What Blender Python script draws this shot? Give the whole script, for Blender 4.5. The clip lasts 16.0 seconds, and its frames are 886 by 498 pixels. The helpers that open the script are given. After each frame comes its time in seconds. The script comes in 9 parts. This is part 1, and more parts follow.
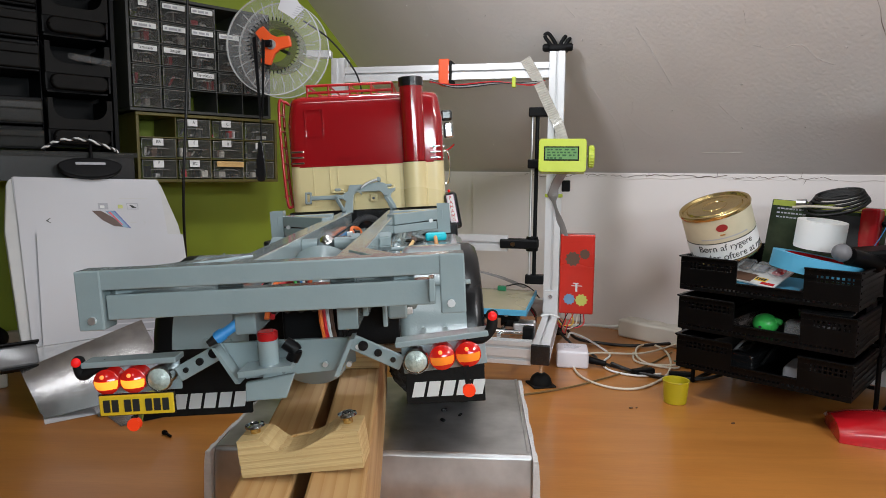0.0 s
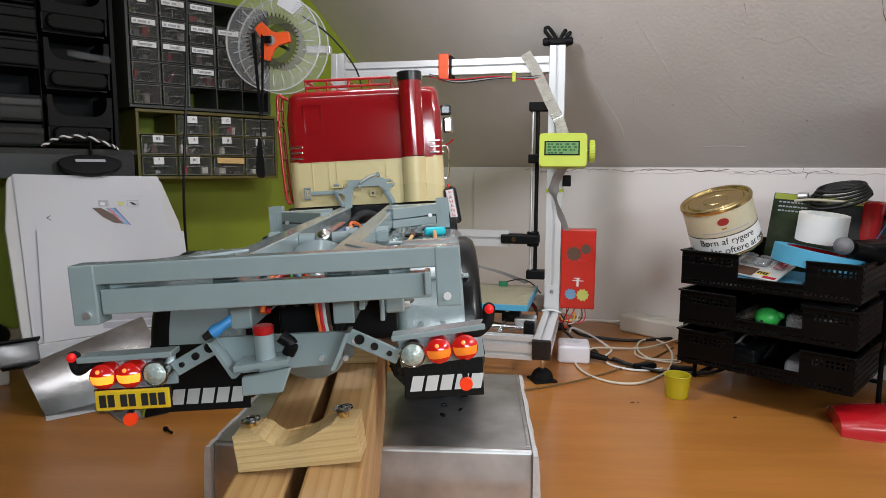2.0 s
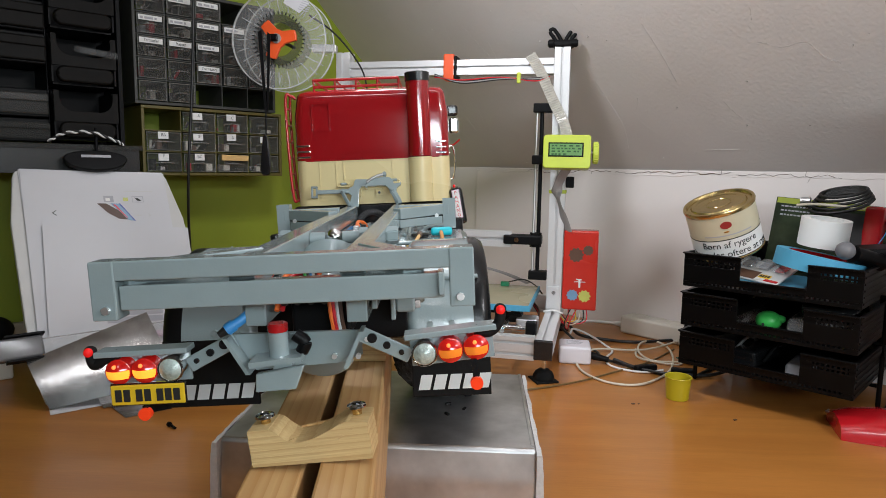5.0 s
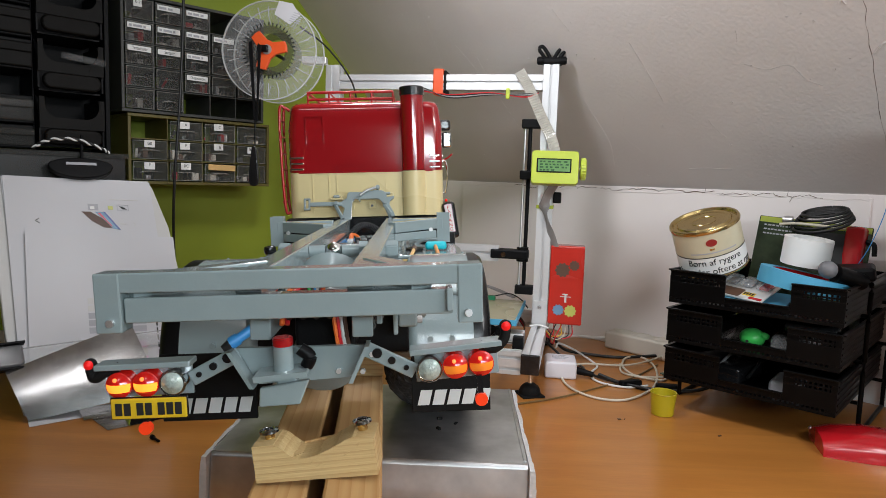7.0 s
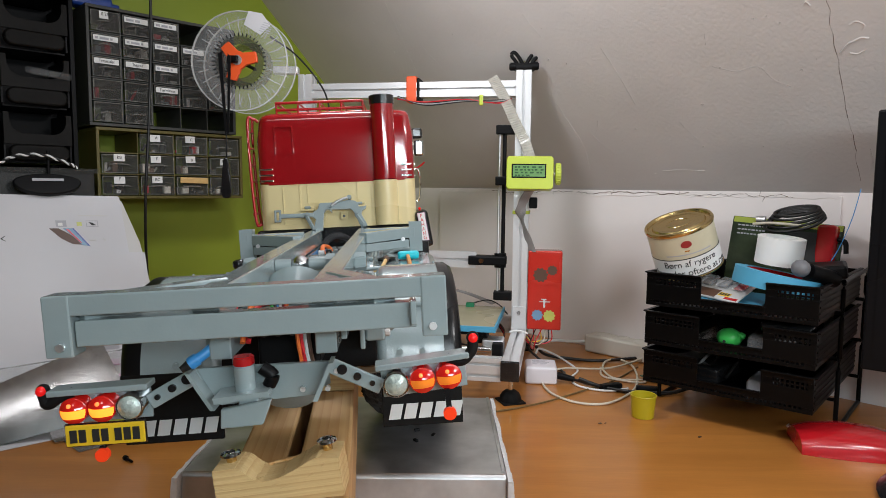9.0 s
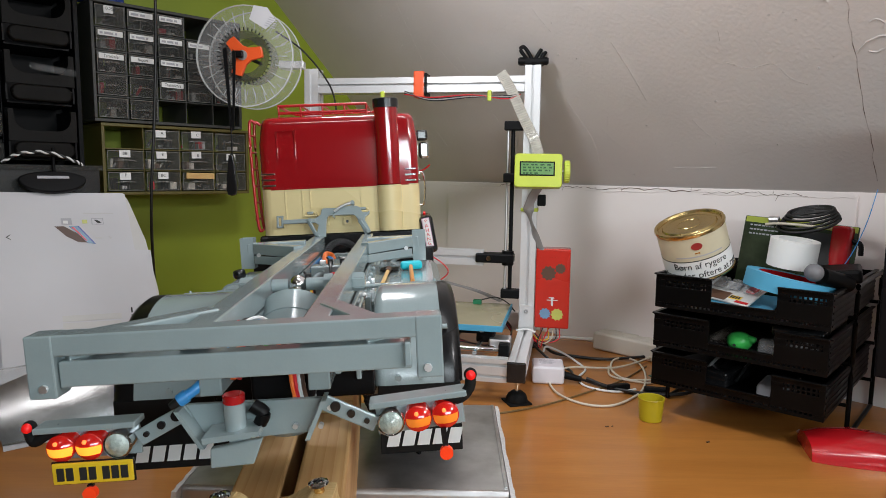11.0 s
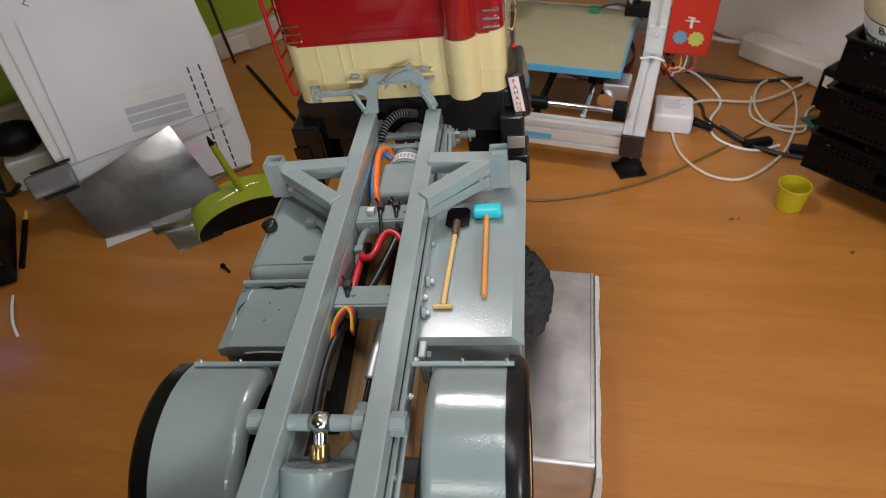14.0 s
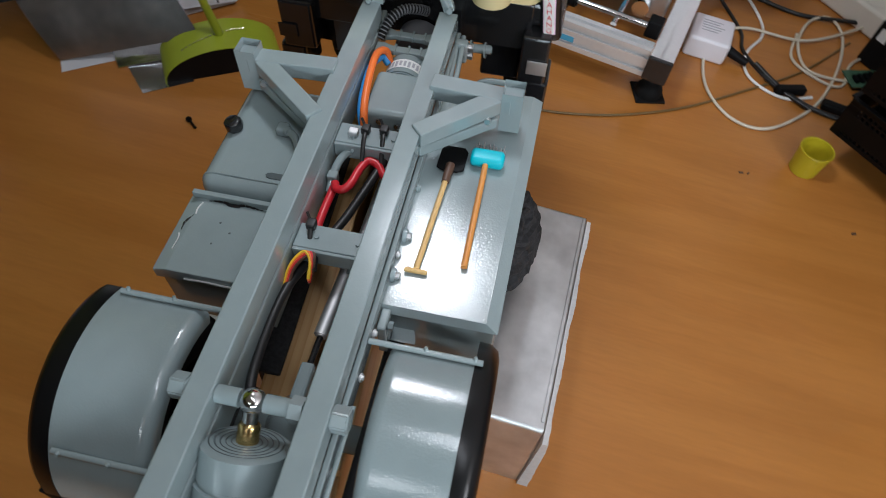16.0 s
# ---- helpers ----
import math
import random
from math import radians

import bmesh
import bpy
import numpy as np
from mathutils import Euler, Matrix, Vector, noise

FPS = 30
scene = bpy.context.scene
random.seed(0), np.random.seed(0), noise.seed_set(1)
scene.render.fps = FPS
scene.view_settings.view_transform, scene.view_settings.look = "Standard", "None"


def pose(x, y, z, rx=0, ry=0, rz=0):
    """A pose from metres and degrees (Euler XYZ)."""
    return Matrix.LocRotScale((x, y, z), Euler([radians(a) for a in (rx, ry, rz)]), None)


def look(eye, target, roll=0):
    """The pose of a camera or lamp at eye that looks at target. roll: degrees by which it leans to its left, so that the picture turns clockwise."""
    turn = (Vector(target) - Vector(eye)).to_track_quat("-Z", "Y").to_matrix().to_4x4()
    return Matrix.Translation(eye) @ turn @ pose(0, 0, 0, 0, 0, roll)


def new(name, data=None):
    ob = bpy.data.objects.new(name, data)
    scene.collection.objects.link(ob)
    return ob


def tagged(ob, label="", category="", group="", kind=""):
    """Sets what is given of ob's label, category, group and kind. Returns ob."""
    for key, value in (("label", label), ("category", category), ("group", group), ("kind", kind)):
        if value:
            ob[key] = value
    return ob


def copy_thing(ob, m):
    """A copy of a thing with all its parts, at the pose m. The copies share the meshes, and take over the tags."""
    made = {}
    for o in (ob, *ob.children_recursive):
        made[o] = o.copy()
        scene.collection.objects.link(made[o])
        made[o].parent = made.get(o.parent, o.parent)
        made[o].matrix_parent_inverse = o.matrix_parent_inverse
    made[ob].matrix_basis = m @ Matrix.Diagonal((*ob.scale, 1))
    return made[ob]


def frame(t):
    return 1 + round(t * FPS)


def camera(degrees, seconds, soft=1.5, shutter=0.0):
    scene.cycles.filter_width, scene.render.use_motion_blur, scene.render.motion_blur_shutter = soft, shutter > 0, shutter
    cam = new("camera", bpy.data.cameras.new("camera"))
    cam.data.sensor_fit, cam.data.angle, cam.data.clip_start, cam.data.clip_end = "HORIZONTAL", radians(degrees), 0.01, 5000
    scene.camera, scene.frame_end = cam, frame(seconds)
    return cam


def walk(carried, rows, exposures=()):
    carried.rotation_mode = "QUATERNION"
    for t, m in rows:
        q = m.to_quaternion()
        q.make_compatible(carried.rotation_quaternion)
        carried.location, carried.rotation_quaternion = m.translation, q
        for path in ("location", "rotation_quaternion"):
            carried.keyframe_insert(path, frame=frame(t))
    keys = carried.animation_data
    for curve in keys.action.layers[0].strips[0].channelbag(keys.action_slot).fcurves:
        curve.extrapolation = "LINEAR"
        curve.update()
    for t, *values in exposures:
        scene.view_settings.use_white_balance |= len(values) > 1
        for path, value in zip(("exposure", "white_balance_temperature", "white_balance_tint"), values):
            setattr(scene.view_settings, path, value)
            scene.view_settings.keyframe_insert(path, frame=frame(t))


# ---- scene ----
cam = camera(68.3, 16.0, soft=0.85, shutter=0.3)
PATH = [
    (0, (0.118, -0.022, 0.367), (0.013, 1.961, 0.132), 0.5),
    (0.5, (0.115, -0.02, 0.368), (0.01, 1.963, 0.13), 0.7),
    (1, (0.117, -0.02, 0.366), (0.006, 1.962, 0.126), 0.7),
    (1.5, (0.12, -0.021, 0.365), (0.009, 1.961, 0.123), 0.4),
    (2, (0.121, -0.02, 0.365), (0.009, 1.962, 0.119), 0.2),
    (2.5, (0.119, -0.02, 0.365), (0.007, 1.961, 0.114), 0.1),
    (3, (0.119, -0.019, 0.365), (0.003, 1.962, 0.112), 0.4),
    (3.5, (0.117, -0.019, 0.366), (-0.002, 1.961, 0.111), 0.7),
    (4, (0.116, -0.021, 0.365), (-0.005, 1.959, 0.108), 0.7),
    (6.5, (0.105, -0.027, 0.369), (0.037, 1.96, 0.15), 1.8),
    (7, (0.101, -0.027, 0.368), (0.049, 1.961, 0.159), 1.9),
    (7.5, (0.107, -0.025, 0.371), (0.069, 1.965, 0.171), 1.1),
    (8, (0.109, -0.024, 0.372), (0.087, 1.967, 0.179), 0.8),
    (8.5, (0.11, -0.022, 0.37), (0.102, 1.969, 0.182), 0.6),
    (9, (0.11, -0.02, 0.37), (0.113, 1.971, 0.182), 0.6),
    (9.2, (0.109, -0.022, 0.37), (0.116, 1.969, 0.182), 0.6),
    (11.5, (0.123, 0.013, 0.411), (0.058, 1.992, 0.131), 0.9),
    (12, (0.139, 0.055, 0.438), (-0.142, 1.983, -0.013), 0.5),
    (12.3, (0.157, 0.089, 0.452), (-0.248, 1.965, -0.11), 0.3),
    (12.5, (0.163, 0.131, 0.452), (-0.388, 1.913, -0.269), -0.3),
    (12.7, (0.17, 0.167, 0.449), (-0.521, 1.829, -0.423), -1.3),
    (13, (0.162, 0.215, 0.475), (-0.551, 1.806, -0.504), -1.4),
    (13.2, (0.15, 0.227, 0.502), (-0.541, 1.747, -0.598), -2.0),
    (13.5, (0.149, 0.24, 0.565), (-0.392, 1.683, -0.709), -2.7),
    (13.7, (0.145, 0.255, 0.592), (-0.294, 1.695, -0.725), -2.8),
    (14, (0.123, 0.265, 0.608), (-0.201, 1.68, -0.767), -5.4),
    (14.5, (0.089, 0.288, 0.605), (-0.097, 1.625, -0.87), -4.2),
    (15, (0.082, 0.304, 0.593), (-0.024, 1.55, -0.968), -2.8),
    (15.5, (0.082, 0.325, 0.588), (0.0, 1.482, -1.042), 0.7),
    (16, (0.102, 0.347, 0.605), (-0.079, 1.448, -1.055), 8.0),
]
LIGHT = [(0, -0.42, 6280, 11), (11.5, -0.42, 6340, 11), (12.6, -0.40, 6380, 11), (14, -0.55, 6650, 12), (15, -0.55, 6250, 10), (16, -0.70, 6000, 10)]
walk(cam, [(t, look(eye, target, roll)) for t, eye, target, roll in PATH], LIGHT)
# ---- world and lights ----
world = bpy.data.worlds.new("room_air")
scene.world = world
world.use_nodes = True
world.node_tree.nodes["Background"].inputs[0].default_value = (0.9, 0.95, 1.0, 1)
world.node_tree.nodes["Background"].inputs[1].default_value = 0.1


def area_lamp(name, m, sx, sy, watts, colour):
    data = bpy.data.lights.new(name, "AREA")
    data.shape, data.size, data.size_y, data.energy, data.color = "RECTANGLE", sx, sy, watts, colour
    ob = new(name, data)
    ob.matrix_world = m
    return ob


area_lamp("tube_light", look((0.22, 0.31, 1.10), (0.36, 0.66, 0.0)), 0.5, 0.045, 2.7, (0.98, 0.985, 1.0))
area_lamp("slope_light", pose(-0.05, 0.86, 0.82, 20, -28, 0), 0.12, 0.13, 3.8, (0.98, 0.985, 1.0))
# Unseen fill added on the right to brighten that side; no fixture stands there.
area_lamp("side_fill_light", look((0.92, -0.08, 0.80), (0.66, 1.0, 0.48)), 0.30, 0.12, 7.4, (1.0, 0.985, 0.97))
# Unseen lamp added behind the camera for the stack highlight and bumper; no window.
area_lamp("unseen_rear_light", look((0.52, -0.45, 0.53), (0.36, 0.75, 0.42)), 0.80, 0.11, 8.4, (0.86, 0.97, 1.0))
area_lamp("ceiling_light", look((-0.19, -1.12, 1.68), (-0.25, 0.80, 0.05)), 0.44, 0.28, 4.6, (1.0, 0.99, 0.98))

# ---- materials ----
def material(name, colour, rough=0.5, metal=0.0, vary=0.12, scale=40.0, bump=0.0, bump_scale=300.0, spec=0.5, coat=0.0,
             alpha=1.0, trans=0.0, emit=0.0, stretch=(1, 1, 1), dark=None, rough_vary=0.1, random=0.0):
    """A surface with grain at two scales, uneven gloss and fine relief."""
    m = bpy.data.materials.new(name)
    m.use_nodes = True
    nt = m.node_tree
    b = nt.nodes["Principled BSDF"]
    b.inputs["Roughness"].default_value, b.inputs["Metallic"].default_value = rough, metal
    b.inputs["Specular IOR Level"].default_value = spec
    b.inputs["Coat Weight"].default_value, b.inputs["Coat Roughness"].default_value = coat, 0.06
    b.inputs["Alpha"].default_value, b.inputs["Transmission Weight"].default_value = alpha, trans
    co = nt.nodes.new("ShaderNodeTexCoord")
    mp = nt.nodes.new("ShaderNodeMapping")
    mp.inputs["Scale"].default_value = stretch
    nt.links.new(co.outputs["Object"], mp.inputs["Vector"])

    def noise_node(sc, detail=4.0):
        n = nt.nodes.new("ShaderNodeTexNoise")
        n.inputs["Scale"].default_value, n.inputs["Detail"].default_value = sc, detail
        nt.links.new(mp.outputs["Vector"], n.inputs["Vector"])
        return n.outputs["Fac"]

    fine, broad = noise_node(scale), noise_node(scale * 0.13, 2.0)
    mixed = nt.nodes.new("ShaderNodeMath")
    mixed.operation = "MULTIPLY_ADD"
    mixed.inputs[1].default_value = 0.55
    nt.links.new(fine, mixed.inputs[0])
    half = nt.nodes.new("ShaderNodeMath")
    half.operation = "MULTIPLY"
    half.inputs[1].default_value = 0.45
    nt.links.new(broad, half.inputs[0])
    nt.links.new(half.outputs[0], mixed.inputs[2])
    ramp = nt.nodes.new("ShaderNodeValToRGB")
    low = dark or [c * (1 - vary) for c in colour]
    high = [min(1, c * (1 + vary)) for c in colour]
    ramp.color_ramp.elements[0].position, ramp.color_ramp.elements[1].position = 0.3, 0.7
    ramp.color_ramp.elements[0].color, ramp.color_ramp.elements[1].color = (*low, 1), (*high, 1)
    nt.links.new(mixed.outputs[0], ramp.inputs[0])
    out = ramp.outputs[0]
    if random:
        info = nt.nodes.new("ShaderNodeObjectInfo")
        hsv = nt.nodes.new("ShaderNodeHueSaturation")
        k = nt.nodes.new("ShaderNodeMapRange")
        k.inputs["To Min"].default_value, k.inputs["To Max"].default_value = 1 - random, 1 + random
        nt.links.new(info.outputs["Random"], k.inputs["Value"])
        nt.links.new(k.outputs[0], hsv.inputs["Value"])
        nt.links.new(out, hsv.inputs["Color"])
        out = hsv.outputs[0]
    nt.links.new(out, b.inputs["Base Color"])
    if rough_vary:
        rr = nt.nodes.new("ShaderNodeMapRange")
        rr.inputs["To Min"].default_value, rr.inputs["To Max"].default_value = max(0.02, rough - rough_vary), min(1, rough + rough_vary)
        nt.links.new(broad, rr.inputs["Value"])
        nt.links.new(rr.outputs[0], b.inputs["Roughness"])
    if bump:
        bn = nt.nodes.new("ShaderNodeBump")
        bn.inputs["Strength"].default_value, bn.inputs["Distance"].default_value = bump, 0.001
        nt.links.new(noise_node(bump_scale, 2.0), bn.inputs["Height"])
        nt.links.new(bn.outputs[0], b.inputs["Normal"])
        nt.links.new(bn.outputs[0], b.inputs["Coat Normal"])
    if emit:
        b.inputs["Emission Color"].default_value, b.inputs["Emission Strength"].default_value = (*colour, 1), emit
    return m


def wood_material(name, light, deep, rough, scale, along, coat=0.0, bump=0.1):
    """Long grain with darker streaks; along: the scale per axis, small along the grain."""
    m = material(name, light, rough, vary=0.08, scale=scale, stretch=along, bump=bump, bump_scale=scale * 5, coat=coat)
    nt = m.node_tree
    b = nt.nodes["Principled BSDF"]
    mp = next(n for n in nt.nodes if n.type == "MAPPING")
    w = nt.nodes.new("ShaderNodeTexNoise")
    w.inputs["Scale"].default_value, w.inputs["Detail"].default_value, w.inputs["Distortion"].default_value = scale * 0.45, 6, 0.6
    nt.links.new(mp.outputs[0], w.inputs["Vector"])
    r = nt.nodes.new("ShaderNodeValToRGB")
    r.color_ramp.elements[0].position, r.color_ramp.elements[1].position = 0.42, 0.62
    r.color_ramp.elements[0].color, r.color_ramp.elements[1].color = (0, 0, 0, 1), (1, 1, 1, 1)
    nt.links.new(w.outputs["Fac"], r.inputs[0])
    mix = nt.nodes.new("ShaderNodeMix")
    mix.data_type = "RGBA"
    old = b.inputs["Base Color"].links[0].from_socket
    nt.links.new(r.outputs[0], mix.inputs[0])
    nt.links.new(old, mix.inputs[6])
    mix.inputs[7].default_value = (*deep, 1)
    nt.links.new(mix.outputs[2], b.inputs["Base Color"])
    return m


DESK = wood_material("desk_veneer", (0.455, 0.181, 0.037), (0.410, 0.156, 0.030), 0.32, 62, (0.10, 1.0, 1.0), coat=0.15, bump=0.06)
nt_ = DESK.node_tree
pores = nt_.nodes.new("ShaderNodeTexNoise")
pores.inputs["Scale"].default_value, pores.inputs["Detail"].default_value = 330, 3
figure = nt_.nodes.new("ShaderNodeTexNoise")
figure.inputs["Scale"].default_value, figure.inputs["Detail"].default_value, figure.inputs["Distortion"].default_value = 9, 3, 1.2
coarse = nt_.nodes.new("ShaderNodeMapping")
coarse.inputs["Scale"].default_value = (0.35, 1.0, 1.0)
nt_.links.new(nt_.nodes["Texture Coordinate"].outputs["Object"], coarse.inputs[0])
nt_.links.new(coarse.outputs[0], figure.inputs["Vector"])
nt_.links.new(nt_.nodes["Mapping"].outputs[0], pores.inputs["Vector"])
both = nt_.nodes.new("ShaderNodeMath")
both.operation = "MULTIPLY"
nt_.links.new(pores.outputs["Fac"], both.inputs[0])
nt_.links.new(figure.outputs["Fac"], both.inputs[1])
tone = nt_.nodes.new("ShaderNodeMapRange")
tone.inputs["From Min"].default_value, tone.inputs["From Max"].default_value = 0.12, 0.38
tone.inputs["To Min"].default_value, tone.inputs["To Max"].default_value = 0.93, 1.05
nt_.links.new(both.outputs[0], tone.inputs["Value"])
shade = nt_.nodes.new("ShaderNodeHueSaturation")
skin = nt_.nodes["Principled BSDF"].inputs["Base Color"]
nt_.links.new(skin.links[0].from_socket, shade.inputs["Color"])
nt_.links.new(tone.outputs[0], shade.inputs["Value"])
nt_.links.new(shade.outputs[0], skin)
def growth_rings(m, axis, bands, deep, strength=0.75):
    """Adds the darker winter-wood lines that run through sawn pine."""
    nt = m.node_tree
    b = nt.nodes["Principled BSDF"]
    wave = nt.nodes.new("ShaderNodeTexWave")
    wave.wave_type, wave.bands_direction, wave.wave_profile = "BANDS", axis, "SAW"
    for key, value in (("Scale", bands), ("Distortion", 2.2), ("Detail", 3.0), ("Detail Scale", 0.9)):
        wave.inputs[key].default_value = value
    nt.links.new(next(n for n in nt.nodes if n.type == "MAPPING").outputs[0], wave.inputs["Vector"])
    sharp = nt.nodes.new("ShaderNodeMapRange")
    sharp.inputs["From Min"].default_value, sharp.inputs["From Max"].default_value = 0.55, 1.0
    sharp.inputs["To Max"].default_value = strength
    nt.links.new(wave.outputs["Fac"], sharp.inputs["Value"])
    mix = nt.nodes.new("ShaderNodeMix")
    mix.data_type = "RGBA"
    nt.links.new(sharp.outputs[0], mix.inputs[0])
    nt.links.new(b.inputs["Base Color"].links[0].from_socket, mix.inputs[6])
    mix.inputs[7].default_value = (*deep, 1)
    nt.links.new(mix.outputs[2], b.inputs["Base Color"])
    return m


PINE = growth_rings(wood_material("pine", (0.56, 0.35, 0.15), (0.46, 0.26, 0.10), 0.6, 120, (1.0, 0.045, 1.0)), "X", 55, (0.40, 0.20, 0.06))
PINE_END = growth_rings(wood_material("pine_across", (0.60, 0.43, 0.20), (0.50, 0.33, 0.14), 0.65, 140, (0.06, 1.0, 1.0), bump=0.6), "Z", 95, (0.42, 0.25, 0.09), 0.6)
TRUCK = material("blue_grey_paint", (0.275, 0.335, 0.342), 0.22, vary=0.06, scale=60, bump=0.05, bump_scale=700, coat=0.6)
PEEL = material("orange_peel_paint", (0.275, 0.335, 0.342), 0.20, vary=0.05, scale=60, bump=0.10, bump_scale=800, coat=0.7)
RED = material("glossy_red_paint", (0.30, 0.007, 0.010), 0.14, vary=0.05, scale=30, bump=0.03, bump_scale=260, coat=1.0, rough_vary=0.04)
CREAM = material("cream_paint", (0.74, 0.62, 0.33), 0.26, vary=0.04, scale=30, coat=0.5, bump=0.04, bump_scale=300)
REDTUBE = material("red_tube_paint", (0.42, 0.01, 0.012), 0.3, vary=0.08, coat=0.3)
BLACK = material("gloss_black", (0.012, 0.012, 0.013), 0.22, vary=0.2, coat=0.3)
MATT = material("matt_black_plastic", (0.005, 0.005, 0.0055), 0.45, vary=0.3, bump=0.08, bump_scale=600, spec=0.13)
RUBBER = material("rubber", (0.006, 0.006, 0.006), 0.75, vary=0.3, bump=0.4, bump_scale=250, spec=0.2)
FOAMBLK = material("black_foam", (0.024, 0.024, 0.026), 0.9, vary=0.8, scale=300, bump=1.0, bump_scale=300)
CHROME = material("chrome", (0.75, 0.75, 0.76), 0.12, 1.0, vary=0.05)
STEEL = material("brushed_steel", (0.74, 0.74, 0.745), 0.47, 1.0, vary=0.22, scale=22, bump=0.10, bump_scale=60, rough_vary=0.16)
BOXSTEEL = material("scuffed_sheet_steel", (0.62, 0.62, 0.625), 0.40, 1.0, vary=0.34, scale=34, bump=0.22, bump_scale=30, rough_vary=0.2)
ALU = material("aluminium_extrusion", (0.78, 0.785, 0.79), 0.36, 0.5, vary=0.03, scale=200, rough_vary=0.03)
BRASS = material("brass", (0.72, 0.52, 0.22), 0.22, 1.0, vary=0.08)
GOLD = material("gold_tin_lacquer", (0.66, 0.50, 0.22), 0.26, 1.0, vary=0.06)
WHITEWALL = material("white_wall_paint", (0.86, 0.805, 0.785), 0.7, vary=0.03, scale=6, bump=0.30, bump_scale=60)
GREYWALL = material("grey_slope_paint", (0.63, 0.595, 0.575), 0.52, vary=0.06, scale=7, bump=0.6, bump_scale=150)
GREENWALL = material("green_wall_paint", (0.265, 0.335, 0.020), 0.55, vary=0.05, scale=8, bump=0.3, bump_scale=60)
PAPER = material("white_paper", (0.62, 0.615, 0.635), 0.7, vary=0.02, scale=20)
HOLDER = material("pale_grey_plastic", (0.60, 0.59, 0.57), 0.5, vary=0.04)
FOIL = material("silver_foil", (0.60, 0.595, 0.59), 0.20, 1.0, vary=0.22, scale=70, bump=0.12, bump_scale=140, rough_vary=0.12)
TRAYBLK = material("tray_black_plastic", (0.0026, 0.0025, 0.0026), 0.34, vary=0.3, spec=0.13)
# For the unseen walls only; kept dark to hold down bounced light.
BACKWALL = material("unseen_wall_brown", (0.30, 0.27, 0.235), 0.7, vary=0.05, scale=6)
LIME = material("lime_plastic", (0.50, 0.60, 0.06), 0.35, vary=0.05, bump=0.1, bump_scale=900)
LIMEDARK = material("olive_lime_plastic", (0.34, 0.40, 0.025), 0.4, vary=0.06)
CASERED = material("translucent_red_plastic", (0.54, 0.025, 0.014), 0.25, vary=0.06, coat=0.3)
ORANGE = material("orange_print", (0.80, 0.10, 0.02), 0.4, vary=0.06)
WHITEPL = material("white_plastic", (0.74, 0.72, 0.76), 0.4, vary=0.03)
CREAMPL = material("cream_plastic", (0.70, 0.66, 0.58), 0.45, vary=0.04)
BLUETAPE = material("blue_tape", (0.08, 0.36, 0.56), 0.55, vary=0.05)
CYAN = material("cyan_plastic", (0.01, 0.52, 0.62), 0.4, vary=0.05)
GREENPL = material("green_plastic", (0.06, 0.55, 0.10), 0.35, vary=0.05)
GLASSBED = material("tan_glass_bed", (0.42, 0.38, 0.24), 0.25, vary=0.05)
YELLOW = material("yellow_cup_plastic", (0.46, 0.37, 0.013), 0.35, vary=0.06)
REDPL = material("red_gloss_plastic", (0.46, 0.010, 0.015), 0.22, vary=0.05, coat=0.4)
CABGREY = material("dark_grey_cabinet_plastic", (0.040, 0.041, 0.037), 0.55, vary=0.1)
CABYEL = material("olive_cabinet_plastic", (0.105, 0.085, 0.014), 0.5, vary=0.1)
CLEAR = material("smoky_clear_plastic", (0.075, 0.075, 0.07), 0.12, alpha=0.38, vary=0.25, scale=25)
SPOOLCL = material("clear_spool_plastic", (0.75, 0.76, 0.76), 0.05, alpha=0.085, vary=0.1)
CLEARBAR = material("clear_acrylic", (0.82, 0.83, 0.84), 0.05, alpha=0.24, vary=0.05, spec=1.0, coat=1.0, rough_vary=0.02)
SPOOLRIM = material("spool_edge_plastic", (0.80, 0.81, 0.80), 0.08, alpha=0.45, vary=0.1)
RIBBON = material("pale_ribbon_plastic", (0.55, 0.53, 0.47), 0.2, alpha=0.75, vary=0.2, scale=90)
BINGREY = material("bin_plastic", (0.0110, 0.0102, 0.0094), 0.5, vary=0.2, spec=0.10)
BINROLL = material("worn_bin_plastic", (0.0075, 0.0066, 0.0058), 0.55, vary=0.5, scale=60, spec=0.12)
TUBGREY = material("smoky_tub_plastic", (0.015, 0.0145, 0.014), 0.35, alpha=0.82, vary=0.15)
DRAWEREDGE = material("clear_drawer_edge", (0.34, 0.34, 0.31), 0.12, alpha=0.42, vary=0.25, scale=60, spec=0.8)
# Darkened truck paint: recess shade put into the colour; also colours the paint chips.
GROOVE = material("shadowed_paint_groove", (0.075, 0.095, 0.100), 0.4, vary=0.1)
CLAMPGREY = material("smoky_grey_acrylic", (0.16, 0.16, 0.165), 0.15, alpha=0.75, vary=0.1, spec=0.8)
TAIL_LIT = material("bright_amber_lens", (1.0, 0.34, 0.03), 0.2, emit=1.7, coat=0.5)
FOAMSKIN = material("thin_packing_foam", (0.74, 0.74, 0.74), 0.55, vary=0.12, scale=260, bump=1.0, bump_scale=320, alpha=0.72)
LABEL = material("label_white", (0.80, 0.80, 0.78), 0.6, vary=0.03)
INK = material("ink_black", (0.015, 0.015, 0.015), 0.6)
INKGREY = material("ink_grey", (0.42, 0.42, 0.45), 0.7)
INKPINK = material("ink_pink", (0.72, 0.50, 0.62), 0.7)
PLATEYEL = material("plate_yellow", (0.78, 0.52, 0.02), 0.4, vary=0.04)
DECALW = material("decal_white", (0.66, 0.68, 0.68), 0.45, vary=0.04)
